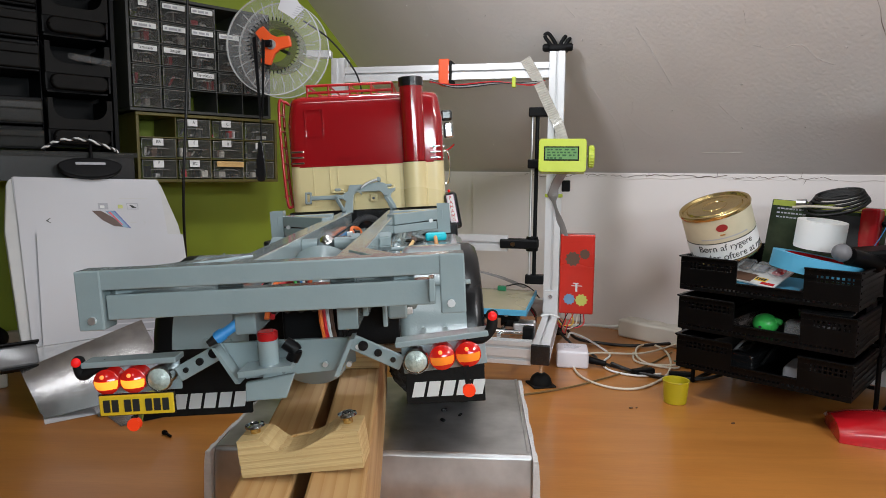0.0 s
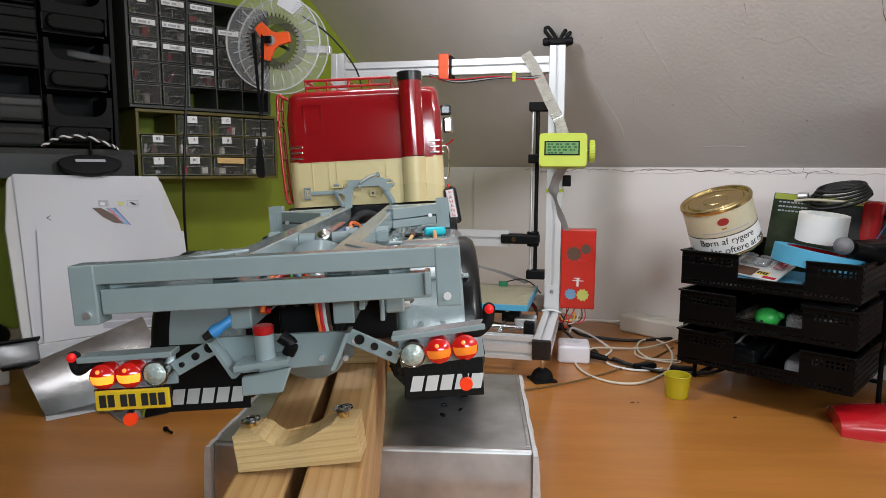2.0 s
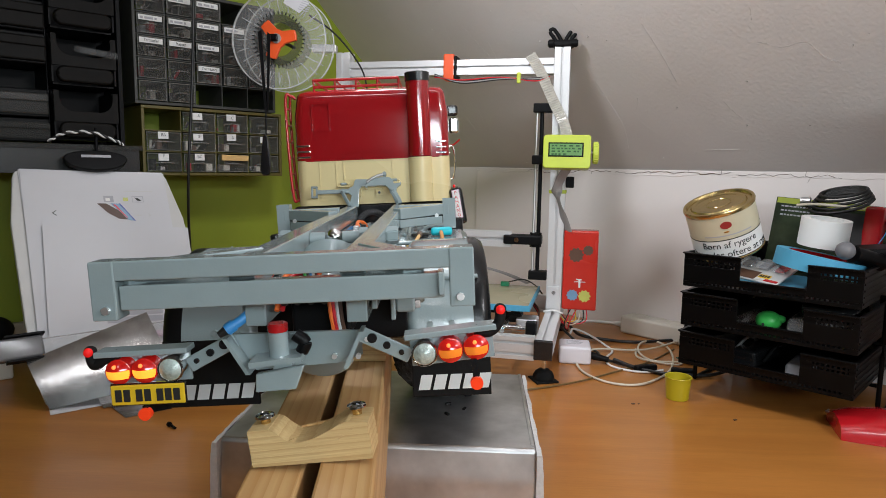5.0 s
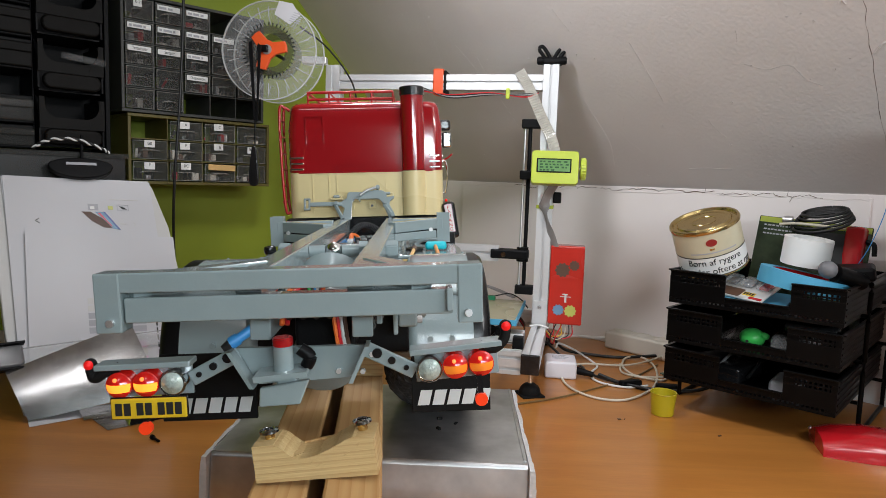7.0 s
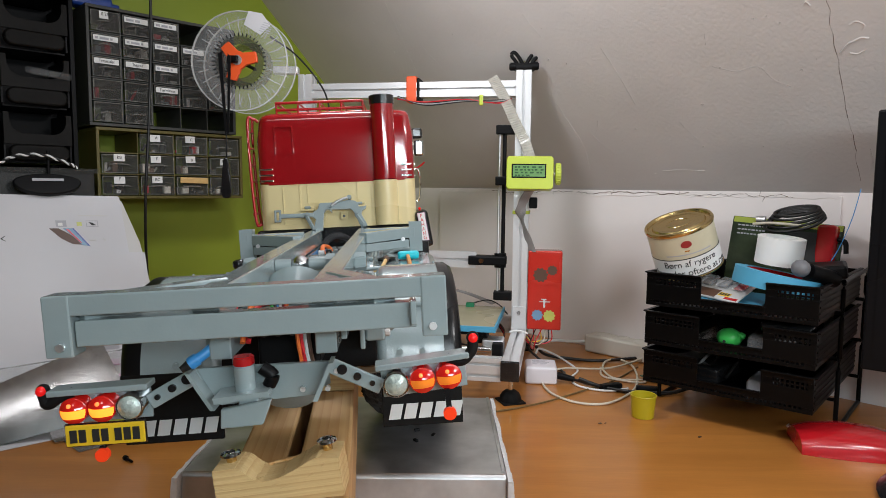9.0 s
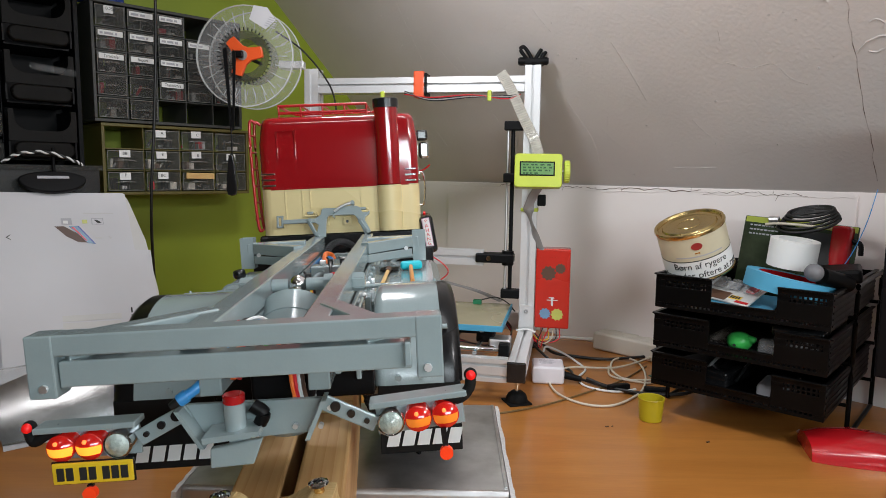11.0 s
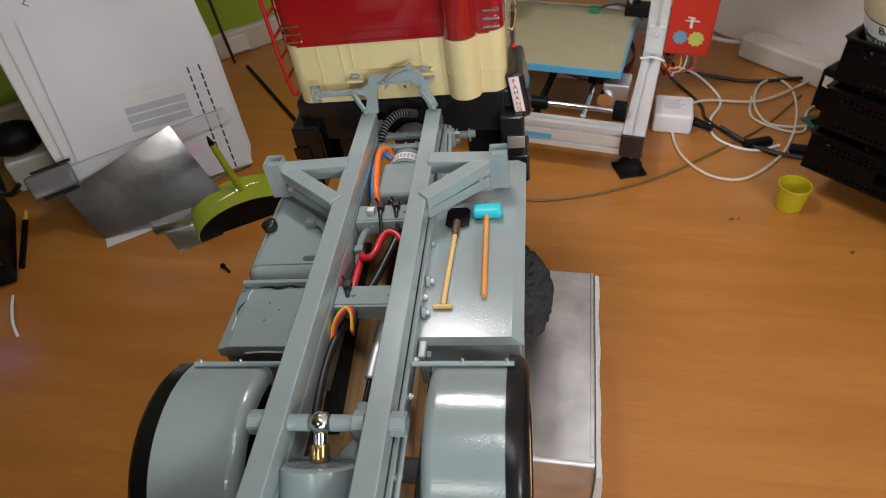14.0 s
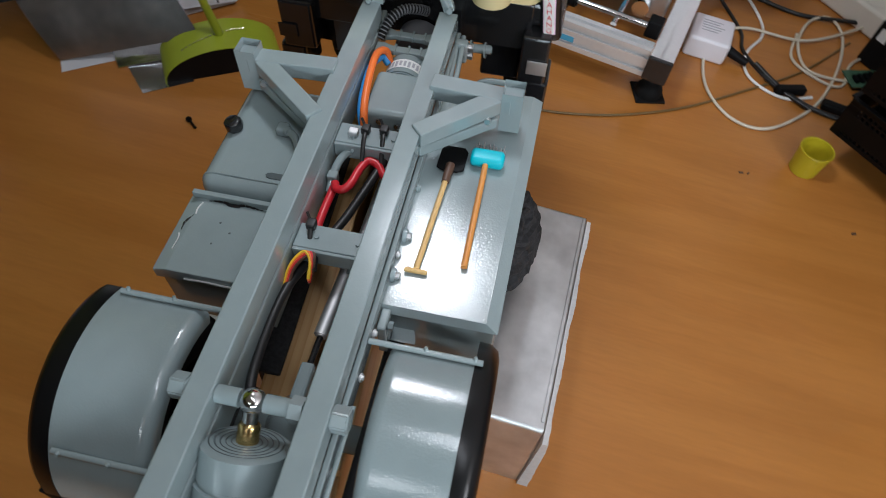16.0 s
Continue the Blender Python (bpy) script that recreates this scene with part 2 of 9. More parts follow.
TAIL_RED = material("lit_red_lens", (0.55, 0.012, 0.008), 0.15, emit=0.25, coat=0.6)
TAIL_AMBER = material("lit_amber_lens", (0.85, 0.22, 0.02), 0.2, emit=0.35, coat=0.5)
TAIL_HOT = material("lit_red_core", (1.0, 0.22, 0.05), 0.2, emit=1.8)
FENDBLK = material("black_fender_rubber", (0.006, 0.006, 0.0065), 0.28, vary=0.25, spec=0.32)
PALEBLUE = material("pale_blue_mark", (0.16, 0.30, 0.46), 0.4)
PALEYEL = material("pale_yellow_mark", (0.52, 0.54, 0.12), 0.4)
TERMINAL = material("green_terminal_plastic", (0.02, 0.22, 0.10), 0.4)
LED_RED = material("red_marker_led", (0.7, 0.01, 0.01), 0.25, emit=0.5)
# Slight emission brightens the reflectors, which are no lamps.
DOT = material("glowing_orange_reflector", (0.85, 0.05, 0.01), 0.3, emit=0.35)
LENS = material("clear_lamp_lens", (0.40, 0.47, 0.43), 0.08, 0.15, vary=0.5, scale=300, bump=0.5, bump_scale=700, coat=1.0)
LCDGREEN = material("green_lcd", (0.13, 0.27, 0.09), 0.25, emit=0.22)
LCDINK = material("green_lcd_ink", (0.02, 0.09, 0.02), 0.3)
LCDBLUE = material("blue_lcd", (0.02, 0.05, 0.95), 0.25, emit=1.4)
LCDLIGHT = material("blue_lcd_ink", (0.30, 0.42, 1.0), 0.25, emit=1.1)
W_BLACK = material("black_cable", (0.014, 0.014, 0.014), 0.4)
W_BLUE = material("blue_cable", (0.05, 0.30, 0.70), 0.4)
W_ORANGE = material("orange_cable", (0.85, 0.18, 0.03), 0.4)
W_RED = material("red_cable", (0.62, 0.02, 0.03), 0.35)
W_YEL = material("yellow_wire", (0.85, 0.55, 0.03), 0.4)
W_BROWN = material("brown_wire", (0.10, 0.05, 0.03), 0.5)
W_CREAM = material("cream_cable", (0.66, 0.60, 0.48), 0.45)
W_OLIVE = material("olive_filament", (0.16, 0.10, 0.035), 0.4)
W_GREY = material("grey_ribbon", (0.34, 0.33, 0.33), 0.5, vary=0.1)
TANWOOD = material("turned_wood", (0.72, 0.47, 0.18), 0.5, vary=0.12, scale=200)
ORWOOD = material("orange_wood", (0.68, 0.28, 0.06), 0.45, vary=0.1, scale=200)
SKIRT = material("beige_skirting", (0.58, 0.52, 0.42), 0.5, vary=0.05)
FLOORM = wood_material("floor_boards", (0.34, 0.22, 0.12), (0.26, 0.16, 0.08), 0.5, 12, (1, 0.08, 1))
RIMRED = material("red_rim", (0.58, 0.012, 0.012), 0.25, vary=0.06, coat=0.4)
MAGAZINE = material("dark_green_sleeve", (0.03, 0.045, 0.022), 0.22, vary=0.9, scale=30)
SCREEN = material("monitor_black", (0.006, 0.006, 0.007), 0.3, spec=0.12)
BALLGREY = material("dark_grey_rubber", (0.15, 0.15, 0.16), 0.5, vary=0.1)
DRAWERCL = material("clear_drawer_plastic", (0.22, 0.22, 0.20), 0.06, alpha=0.13, vary=0.25, scale=25, spec=0.8)

# ---- building helpers ----
def part(name, bm, material_, parent=None, label="", smooth=False, m=None):
    """Links a bmesh as one mesh object, under a thing or a part."""
    me = bpy.data.meshes.new(name)
    bmesh.ops.recalc_face_normals(bm, faces=bm.faces)
    bm.to_mesh(me)
    bm.free()
    for p in me.polygons:
        p.use_smooth = smooth
    me.materials.append(material_)
    ob = new(name, me)
    if smooth:
        me.set_sharp_from_angle(angle=radians(50))
        even = ob.modifiers.new("even_normals", "WEIGHTED_NORMAL")
        even.keep_sharp = True
    if m is not None:
        ob.matrix_basis = m
    if parent is not None:
        ob.parent = parent
    if label:
        tagged(ob, label)
    return ob


def thing(name, m, label, category, group="", kind=""):
    ob = new(name)
    ob.empty_display_size = 0.02
    ob.matrix_basis = m
    return tagged(ob, label, category, group, kind)


def merge(bm, other, m=None):
    me = bpy.data.meshes.new("tmp")
    other.to_mesh(me)
    other.free()
    if m is not None:
        me.transform(m)
    bm.from_mesh(me)
    bpy.data.meshes.remove(me)
    return bm


def box(x0, x1, y0, y1, z0, z1, bevel=0.0, m=None, bm=None, seg=2):
    b = bmesh.new()
    bmesh.ops.create_cube(b, size=1.0)
    for v in b.verts:
        v.co = Vector(((x0 + x1) / 2 + v.co.x * (x1 - x0), (y0 + y1) / 2 + v.co.y * (y1 - y0), (z0 + z1) / 2 + v.co.z * (z1 - z0)))
    if bevel:
        bmesh.ops.bevel(b, geom=b.edges[:], offset=bevel, segments=seg, profile=0.5, affect="EDGES")
    return merge(bm or bmesh.new(), b, m)


def basis(a, b):
    """The pose that stands at a with z towards b."""
    d = Vector(b) - Vector(a)
    return Matrix.Translation(a) @ d.to_track_quat("Z", "Y").to_matrix().to_4x4()


def rod(a, b, r, r2=None, n=16, bm=None, bevel=0.0):
    length = (Vector(b) - Vector(a)).length
    t = bmesh.new()
    bmesh.ops.create_cone(t, cap_ends=True, segments=n, radius1=r, radius2=r if r2 is None else r2, depth=length)
    if bevel:
        bmesh.ops.bevel(t, geom=[e for e in t.edges if len(e.link_faces) == 2 and e.calc_face_angle(0) > 0.9], offset=bevel, segments=2, affect="EDGES")
    return merge(bm or bmesh.new(), t, basis(a, b) @ Matrix.Translation((0, 0, length / 2)))


def lathe(profile, n=32, m=None, bm=None, a0=0.0, a1=360.0):
    """Turns (radius, height) pairs round z."""
    t = bmesh.new()
    full = abs(a1 - a0) >= 359.9
    steps = n if full else n + 1
    rings = []
    for i in range(steps):
        a = radians(a0 + (a1 - a0) * i / n)
        rings.append([t.verts.new((r * math.cos(a), r * math.sin(a), z)) for r, z in profile])
    for i in range(n):
        p, q = rings[i], rings[(i + 1) % steps]
        for j in range(len(profile) - 1):
            if profile[j][0] < 1e-6 and profile[j + 1][0] < 1e-6:
                continue
            t.faces.new((p[j], q[j], q[j + 1], p[j + 1]))
    bmesh.ops.remove_doubles(t, verts=t.verts, dist=1e-6)
    return merge(bm or bmesh.new(), t, m)


def smooth_path(points, per=8):
    """A Catmull-Rom run through the points."""
    pts = [Vector(p) for p in points]
    pts = [2 * pts[0] - pts[1]] + pts + [2 * pts[-1] - pts[-2]]
    out = []
    for i in range(1, len(pts) - 2):
        a, b, c, d = pts[i - 1:i + 3]
        for k in range(per):
            t = k / per
            out.append(0.5 * (2 * b + (c - a) * t + (2 * a - 5 * b + 4 * c - d) * t * t + (3 * b - a - 3 * c + d) * t ** 3))
    return out + [pts[-2]]


def tube(points, r, n=10, per=8, bm=None, flat=1.0):
    """A cable: a round section swept along a smooth run."""
    path = smooth_path(points, per) if per else [Vector(p) for p in points]
    t = bmesh.new()
    rings, up = [], Vector((0, 0, 1))
    for i, p in enumerate(path):
        d = (path[min(i + 1, len(path) - 1)] - path[max(i - 1, 0)]).normalized()
        side = d.cross(up)
        side = side.normalized() if side.length > 1e-3 else Vector((1, 0, 0))
        nrm = side.cross(d).normalized()
        rings.append([t.verts.new(p + (side * math.cos(2 * math.pi * k / n) + nrm * flat * math.sin(2 * math.pi * k / n)) * r) for k in range(n)])
    for p, q in zip(rings, rings[1:]):
        for k in range(n):
            t.faces.new((p[k], p[(k + 1) % n], q[(k + 1) % n], q[k]))
    t.faces.new(rings[0][::-1])
    t.faces.new(rings[-1])
    return merge(bm or bmesh.new(), t)


def prism(outline, h0, h1, m=None, bm=None, bevel=0.0):
    """An outline in x, y raised from h0 to h1."""
    t = bmesh.new()
    f = t.faces.new([t.verts.new((x, y, h0)) for x, y in outline])
    up = bmesh.ops.extrude_face_region(t, geom=[f])
    bmesh.ops.translate(t, verts=[v for v in up["geom"] if isinstance(v, bmesh.types.BMVert)], vec=(0, 0, h1 - h0))
    bmesh.ops.recalc_face_normals(t, faces=t.faces)
    if bevel:
        bmesh.ops.bevel(t, geom=t.edges[:], offset=bevel, segments=2, profile=0.5, affect="EDGES")
    return merge(bm or bmesh.new(), t, m)


def beam(a, b, w, h, bm=None, bevel=0.0008):
    """A square bar from a to b; w across, h upright, its top on the line from a to b."""
    a, b = Vector(a), Vector(b)
    d = (b - a).normalized()
    side = d.cross(Vector((0, 0, 1))).normalized()
    up = side.cross(d)
    m = Matrix((side, d, up)).transposed().to_4x4()
    m.translation = a
    return box(-w / 2, w / 2, 0, (b - a).length, -h, 0, bevel, m, bm)


def rounded(x0, x1, y0, y1, r, n=5):
    pts = []
    for cx, cy, s in ((x1 - r, y1 - r, 0), (x0 + r, y1 - r, 90), (x0 + r, y0 + r, 180), (x1 - r, y0 + r, 270)):
        pts += [(cx + r * math.cos(radians(s + 90 * i / n)), cy + r * math.sin(radians(s + 90 * i / n))) for i in range(n + 1)]
    return pts


UPRIGHT = pose(0, 0, 0, 90, 0, 0)  # lays an x, y outline into the x, z plane, its height towards -y


def text_mesh(words, size, m, parent, material_, name="lettering", depth=0.0003, label="", squeeze=1.0):
    cu = bpy.data.curves.new(name, "FONT")
    cu.body, cu.size, cu.extrude, cu.align_x, cu.align_y = words, size, depth, "CENTER", "CENTER"
    tmp = bpy.data.objects.new(name, cu)
    me = bpy.data.meshes.new_from_object(tmp)
    bpy.data.objects.remove(tmp)
    me.transform(Matrix.Diagonal((squeeze, 1, 1, 1)))
    me.materials.clear()
    me.materials.append(material_)
    ob = new(name, me)
    ob.matrix_basis = m
    ob.parent = parent
    if label:
        tagged(ob, label)
    return ob


def structure(name, bm, material_, label, category, smooth=False, m=None):
    return tagged(part(name, bm, material_, None, "", smooth, m), label, category, "", "structure")


GW = pose(-0.01, 1.975, 0, 0, 0, 45)    # green wall: x to the right along it, y into it
KW = pose(-0.01, 1.975, 0, 0, 0, -45)   # knee wall
TK = pose(0.0105, 0.536, 0.322, 0, -3.2, 4.06)  # model truck: z 0 on the top of its rails

# ---- the room ----
KNEE, RISE = 0.368, 0.975
structure("floor", box(-0.3, 3.4, -3.4, 0.3, -0.80, -0.745), FLOORM, "brown wooden floor under the desk", "floor", m=KW)
green = structure("wall_green", box(-0.12, 0.0, -3.4, 0.12, -0.75, 1.9), GREENWALL, "lime green painted gable wall", "wall", m=KW)
knee = structure("wall_knee", box(0.0, 3.3, 0.0, 0.12, -0.75, KNEE), WHITEWALL, "low white plaster wall behind the desk", "wall", m=KW)
structure("ceiling_slope", prism([(0.0, KNEE), (0.14, KNEE), (0.14, KNEE + 0.09), (-1.4, KNEE + 1.4 * RISE + 0.12), (-1.4, KNEE + 1.4 * RISE)], 0.0, 3.3,
          Matrix(((0, 0, 1, 0), (1, 0, 0, 0), (0, 1, 0, 0), (0, 0, 0, 1)))), GREYWALL, "grey sloping attic ceiling with rough plaster", "ceiling", m=KW)
structure("ceiling", box(0.0, 3.3, -3.4, -1.4, KNEE + 1.4 * RISE, KNEE + 1.4 * RISE + 0.1), GREYWALL, "flat grey ceiling of the attic room", "ceiling", m=KW)
# Two added walls out of view close the room and limit the bounce.
structure("wall_back", box(-0.1, 3.4, -3.4, -3.3, -0.75, 1.9), BACKWALL, "unseen brown wall added behind the camera, dark to cut bounced light", "wall", m=KW)
structure("wall_side", box(3.2, 3.3, -3.3, 0.1, -0.75, 1.9), BACKWALL, "unseen brown wall added at the far side, dark to cut bounced light", "wall", m=KW)
part("plaster_panel", box(0.165, 1.176, -0.006, -0.0005, 0.0, KNEE - 0.006, 0.0015), WHITEWALL, knee, "white board panel on the low wall")
rng = random.Random(5)
# ragged plaster seam and the crack that runs along it
def ragged_strip(x0, x1, z_top, z_low, wild, depth):
    """A thin skin of plaster with a torn lower edge."""
    bm = bmesh.new()
    x, low, cols = x0, 0.0, []
    while x < x1:
        low = max(-1.0, min(1.0, low * 0.75 + rng.uniform(-0.6, 0.6)))
        zt, zl = z_top + rng.uniform(-0.0006, 0.0006), z_low + wild * low
        cols.append([bm.verts.new(c) for c in ((x, -0.0062, zt), (x, -0.0062 - depth, zt - 0.0006), (x, -0.0062 - depth, zl + 0.0006), (x, -0.0062, zl))])
        x += rng.uniform(0.003, 0.010)
    for p, q in zip(cols, cols[1:]):
        for i in range(3):
            bm.faces.new((p[i], p[i + 1], q[i + 1], q[i]))
    return bm


part("plaster_seam", ragged_strip(0.17, 1.172, KNEE - 0.0008, KNEE - 0.0105, 0.0030, 0.0006), WHITEWALL, knee, "ragged edge of white plaster")
for x0, x1 in ((0.40, 0.52), (0.66, 0.80), (0.90, 0.97)):
    part("plaster_flake", ragged_strip(x0, x1, KNEE - 0.0100, KNEE - 0.0135, 0.0022, 0.0011), WHITEWALL, knee, "loose flake of plaster along the crack")
crack_bm = bmesh.new()
for x0, x1, fat in ((0.36, 0.62, 0.0008), (0.625, 0.90, 0.0011), (0.905, 1.10, 0.0006)):
    pts, x, wander = [], x0, 0.0
    while x < x1:
        wander = max(-0.005, min(0.005, wander * 0.8 + rng.uniform(-0.003, 0.003)))
        pts.append((x, -0.0069, KNEE - 0.0085 + wander))
        x += rng.uniform(0.003, 0.012)
    for i, (a, b) in enumerate(zip(pts, pts[1:])):
        crack_bm = rod(a, b, fat * rng.uniform(0.35, 1.0), n=5, bm=crack_bm)
        if rng.random() < 0.10:
            crack_bm = rod(b, (b[0] + rng.uniform(-0.005, 0.005), b[1], b[2] + rng.choice((-1, 1)) * rng.uniform(0.004, 0.010)), 0.0004, 0.0002, n=5, bm=crack_bm)
part("crack", crack_bm, W_BROWN, knee, "thin dark crack in the plaster")
part("wall_screw", lathe([(0, -0.002), (0.005, -0.0015), (0.006, 0)], 12, pose(1.155, -0.0062, KNEE - 0.04, 90)), HOLDER, knee, "small screw head")
ridges = bmesh.new()
for i in range(10):
    d, xx = rng.uniform(0.02, 0.5), rng.uniform(0.15, 1.3)
    s, tl = rng.uniform(-0.9, 0.9), rng.uniform(0.01, 0.05)
    q = lambda dd, ax: (ax, -dd, KNEE + dd * RISE - 0.0004)
    ridges = tube([q(d, xx), q(d + tl * 0.5, xx + s * tl * 0.6), q(d + tl, xx + s * tl)], rng.uniform(0.00015, 0.0003), 5, 3, ridges)
for d0, x0, d1, x1 in ((0.12, 0.30, 0.60, 0.44), (0.10, 0.48, 0.32, 0.42)):
    ridges = tube([(x0, -d0, KNEE + d0 * RISE), ((x0 + x1) / 2 + 0.012, -(d0 + d1) / 2, KNEE + (d0 + d1) / 2 * RISE), (x1, -d1, KNEE + d1 * RISE)], 0.0002, 5, 5, ridges)
for run, rad in ((((0.264, 0.836), (0.215, 0.848), (0.168, 0.856)), 0.0005), (((0.181, 0.684), (0.101, 0.699), (0.047, 0.684)), 0.0005),
                 (((0.214, 1.022), (0.203, 1.056), (0.206, 1.092), (0.184, 1.112), (0.173, 1.134)), 0.0004), (((0.042, 0.856), (0.043, 0.90), (0.041, 0.943)), 0.0007),
                 (((0.210, 1.208), (0.221, 1.221), (0.224, 1.230), (0.227, 1.240), (0.225, 1.249)), 0.0013), (((0.211, 1.241), (0.208, 1.232), (0.210, 1.223)), 0.0011),
                 (((0.276, 1.176), (0.279, 1.180), (0.274, 1.184)), 0.0014), (((0.244, 1.228), (0.247, 1.237), (0.242, 1.246), (0.236, 1.244)), 0.0009)):
    ridges = tube([(xx, -d, KNEE + d * RISE) for d, xx in run], rad, 6, 5, ridges)
for i in range(60):
    d, xx, rad = rng.uniform(0.01, 0.6), rng.uniform(0.3, 1.3), rng.uniform(0.0005, 0.0016)
    ridges = tube([(xx, -d, KNEE + d * RISE), (xx + rad * 2, -d - rad, KNEE + (d + rad) * RISE)], rad, 6, 0, ridges)
run, d = [], 0.34
while d > 0.01:
    run.append((1.206 + rng.uniform(-0.0025, 0.0025), -d, KNEE + d * RISE + 0.0002))
    d -= rng.uniform(0.008, 0.02)
split = bmesh.new()
for a, b in zip(run, run[1:]):
    split = rod(a, b, rng.uniform(0.0002, 0.0006), n=5, bm=split)
structure("trim_ceiling_crack", split, W_BROWN, "thin dark crack up the sloping ceiling", "crack", m=KW)
structure("trim_plaster_ridges", ridges, GREYWALL, "lumps and scratches in the ceiling plaster", "plaster", m=KW)
structure("baseboard", box(-1.6, -0.02, -0.018, -0.0005, 0.0, 0.05, 0.004), SKIRT, "beige moulding along the green wall", "baseboard", m=GW)
desk = thing("desk", pose(0, 0, 0), "wide orange-brown wooden corner desk", "desk")
part("desktop", prism([(-0.02, 1.972), (-1.25, 0.742), (-1.25, -0.28), (1.25, -0.28), (1.25, 0.71)], -0.028, 0.0, bevel=0.002), DESK, desk)
for lx, ly in ((-1.15, -0.2), (1.15, -0.2), (-1.15, 0.6), (1.15, 0.6)):
    part("leg", box(lx - 0.03, lx + 0.03, ly - 0.03, ly + 0.03, -0.745, -0.0285, 0.003), MATT, desk)

# ---- storage on the green wall ----
def drawer_cabinet(name, x0, x1, z0, z1, cols, rows, frame_mat, absent, tickets, label):
    cab = thing(name, GW @ pose((x0 + x1) / 2, -0.07, z0), label, "drawer cabinet")
    w, h, wall = x1 - x0, z1 - z0, 0.006
    shell = bmesh.new()
    for a, b, c, d in ((-w / 2, w / 2, 0, wall), (-w / 2, w / 2, h - wall, h), (-w / 2, -w / 2 + wall, wall, h - wall), (w / 2 - wall, w / 2, wall, h - wall)):
        shell = box(a, b, -0.07, 0.069, c, d, 0.001, bm=shell)
    part("shell", shell, frame_mat, cab)
    cw, rh = (w - 2 * wall) / cols, (h - 2 * wall) / rows
    for c in range(1, cols):
        part("divider", box(-w / 2 + wall + c * cw - 0.001, -w / 2 + wall + c * cw + 0.001, -0.064, 0.06, wall, h - wall), frame_mat, cab)
    for r in range(1, rows):
        part("divider", box(-w / 2 + wall, w / 2 - wall, -0.065, 0.06, wall + r * rh - 0.001, wall + r * rh + 0.001), frame_mat, cab)
    rr = random.Random(len(name) + cols)
    for c in range(cols):
        for r in range(rows):
            if (c, r) in absent:
                continue
            ax, az = -w / 2 + wall + c * cw + 0.003, wall + r * rh + 0.0025
            bx, bz = ax + cw - 0.006, az + rh - 0.006
            d = box(ax, bx, -0.068, -0.066, az, bz, 0.0006, seg=1)
            d = box(ax, bx, -0.066, 0.03, az, az + 0.0015, bm=d)
            d = box(ax, ax + 0.0012, -0.066, 0.03, az, bz - 0.006, bm=d)
            d = box(bx - 0.0012, bx, -0.066, 0.03, az, bz - 0.006, bm=d)
            dr = part("drawer", d, DRAWERCL if frame_mat is CABYEL else CLEAR, cab)
            lip = box(ax, bx, -0.0692, -0.0681, bz - 0.0014, bz, seg=1)
            lip = box(ax, bx, -0.0692, -0.0681, az, az + 0.0012, bm=lip)
            lip = box(ax, ax + 0.0011, -0.0692, -0.0681, az, bz, bm=lip)
            lip = box(bx - 0.0011, bx, -0.0692, -0.0681, az, bz, bm=lip)
            part("front_rim", lip, DRAWEREDGE, dr)
            gx0, gx1, gz = ax + cw * 0.20, bx - cw * 0.20, az + rh * 0.40
            part("grip", tube([(gx0, -0.0684, gz - 0.0015), (gx0 + 0.004, -0.0715, gz), ((gx0 + gx1) / 2, -0.0735, gz + 0.0008), (gx1 - 0.004, -0.0715, gz), (gx1, -0.0684, gz - 0.0015)], 0.0013, 8, 4), DRAWEREDGE, dr, smooth=True)
            for _ in range(rr.choice((3, 4, 5))):
                px, pz = rr.uniform(ax + 0.004, bx - 0.014), az + 0.0018
                bit = box(0, rr.uniform(0.005, 0.016), -0.060, rr.uniform(-0.050, -0.015), 0, rr.uniform(0.003, rh * 0.55), 0.001, seg=1)
                if rr.random() < 0.4:
                    bit.free()
                    bit = rod((0, -0.055, 0.003), (rr.uniform(0.006, 0.016), rr.uniform(-0.05, -0.03), rr.uniform(0.003, rh * 0.5)), rr.uniform(0.0012, 0.003), n=8)
                ob_ = part("contents", bit, rr.choice((MATT, CABGREY, RUBBER, W_RED, W_GREY, STEEL, CABGREY, W_BROWN, CREAMPL, MATT)), dr)
                ob_.matrix_basis = Matrix.Translation((px, 0, pz))
            if (c, r) in tickets:
                kind, word = tickets[(c, r)]
                if kind == "strip":
                    tag = part("label_strip", box(ax + 0.003, bx - 0.004, -0.0700, -0.0684, bz - 0.013, bz - 0.003), LABEL, dr)
                    if not word:
                        sx = ax + 0.006
                        for wl in rr.choice(((0.008, 0.012, 0.006), (0.014, 0.009), (0.005, 0.016, 0.004))):
                            part("print_bar", box(sx, sx + wl, -0.0706, -0.0702, bz - 0.0105, bz - 0.0065), INKGREY, tag)
                            sx += wl + 0.003
                    if word:
                        text_mesh(word, 0.0085, pose((ax + bx) / 2, -0.0703, bz - 0.008, 90), tag, INK, depth=0.0001, squeeze=0.75)
                else:
                    tag = part("sticker", box(ax + cw * 0.3, ax + cw * 0.58, -0.0700, -0.0684, az + rh * 0.55, az + rh * 0.88, m=pose(0, 0, 0, 0, rr.uniform(-2, 2), 0)), LABEL, dr)
                    text_mesh(word, 0.008, pose(ax + cw * 0.44, -0.0703, az + rh * 0.72, 90), tag, INK, depth=0.0001)
    return cab


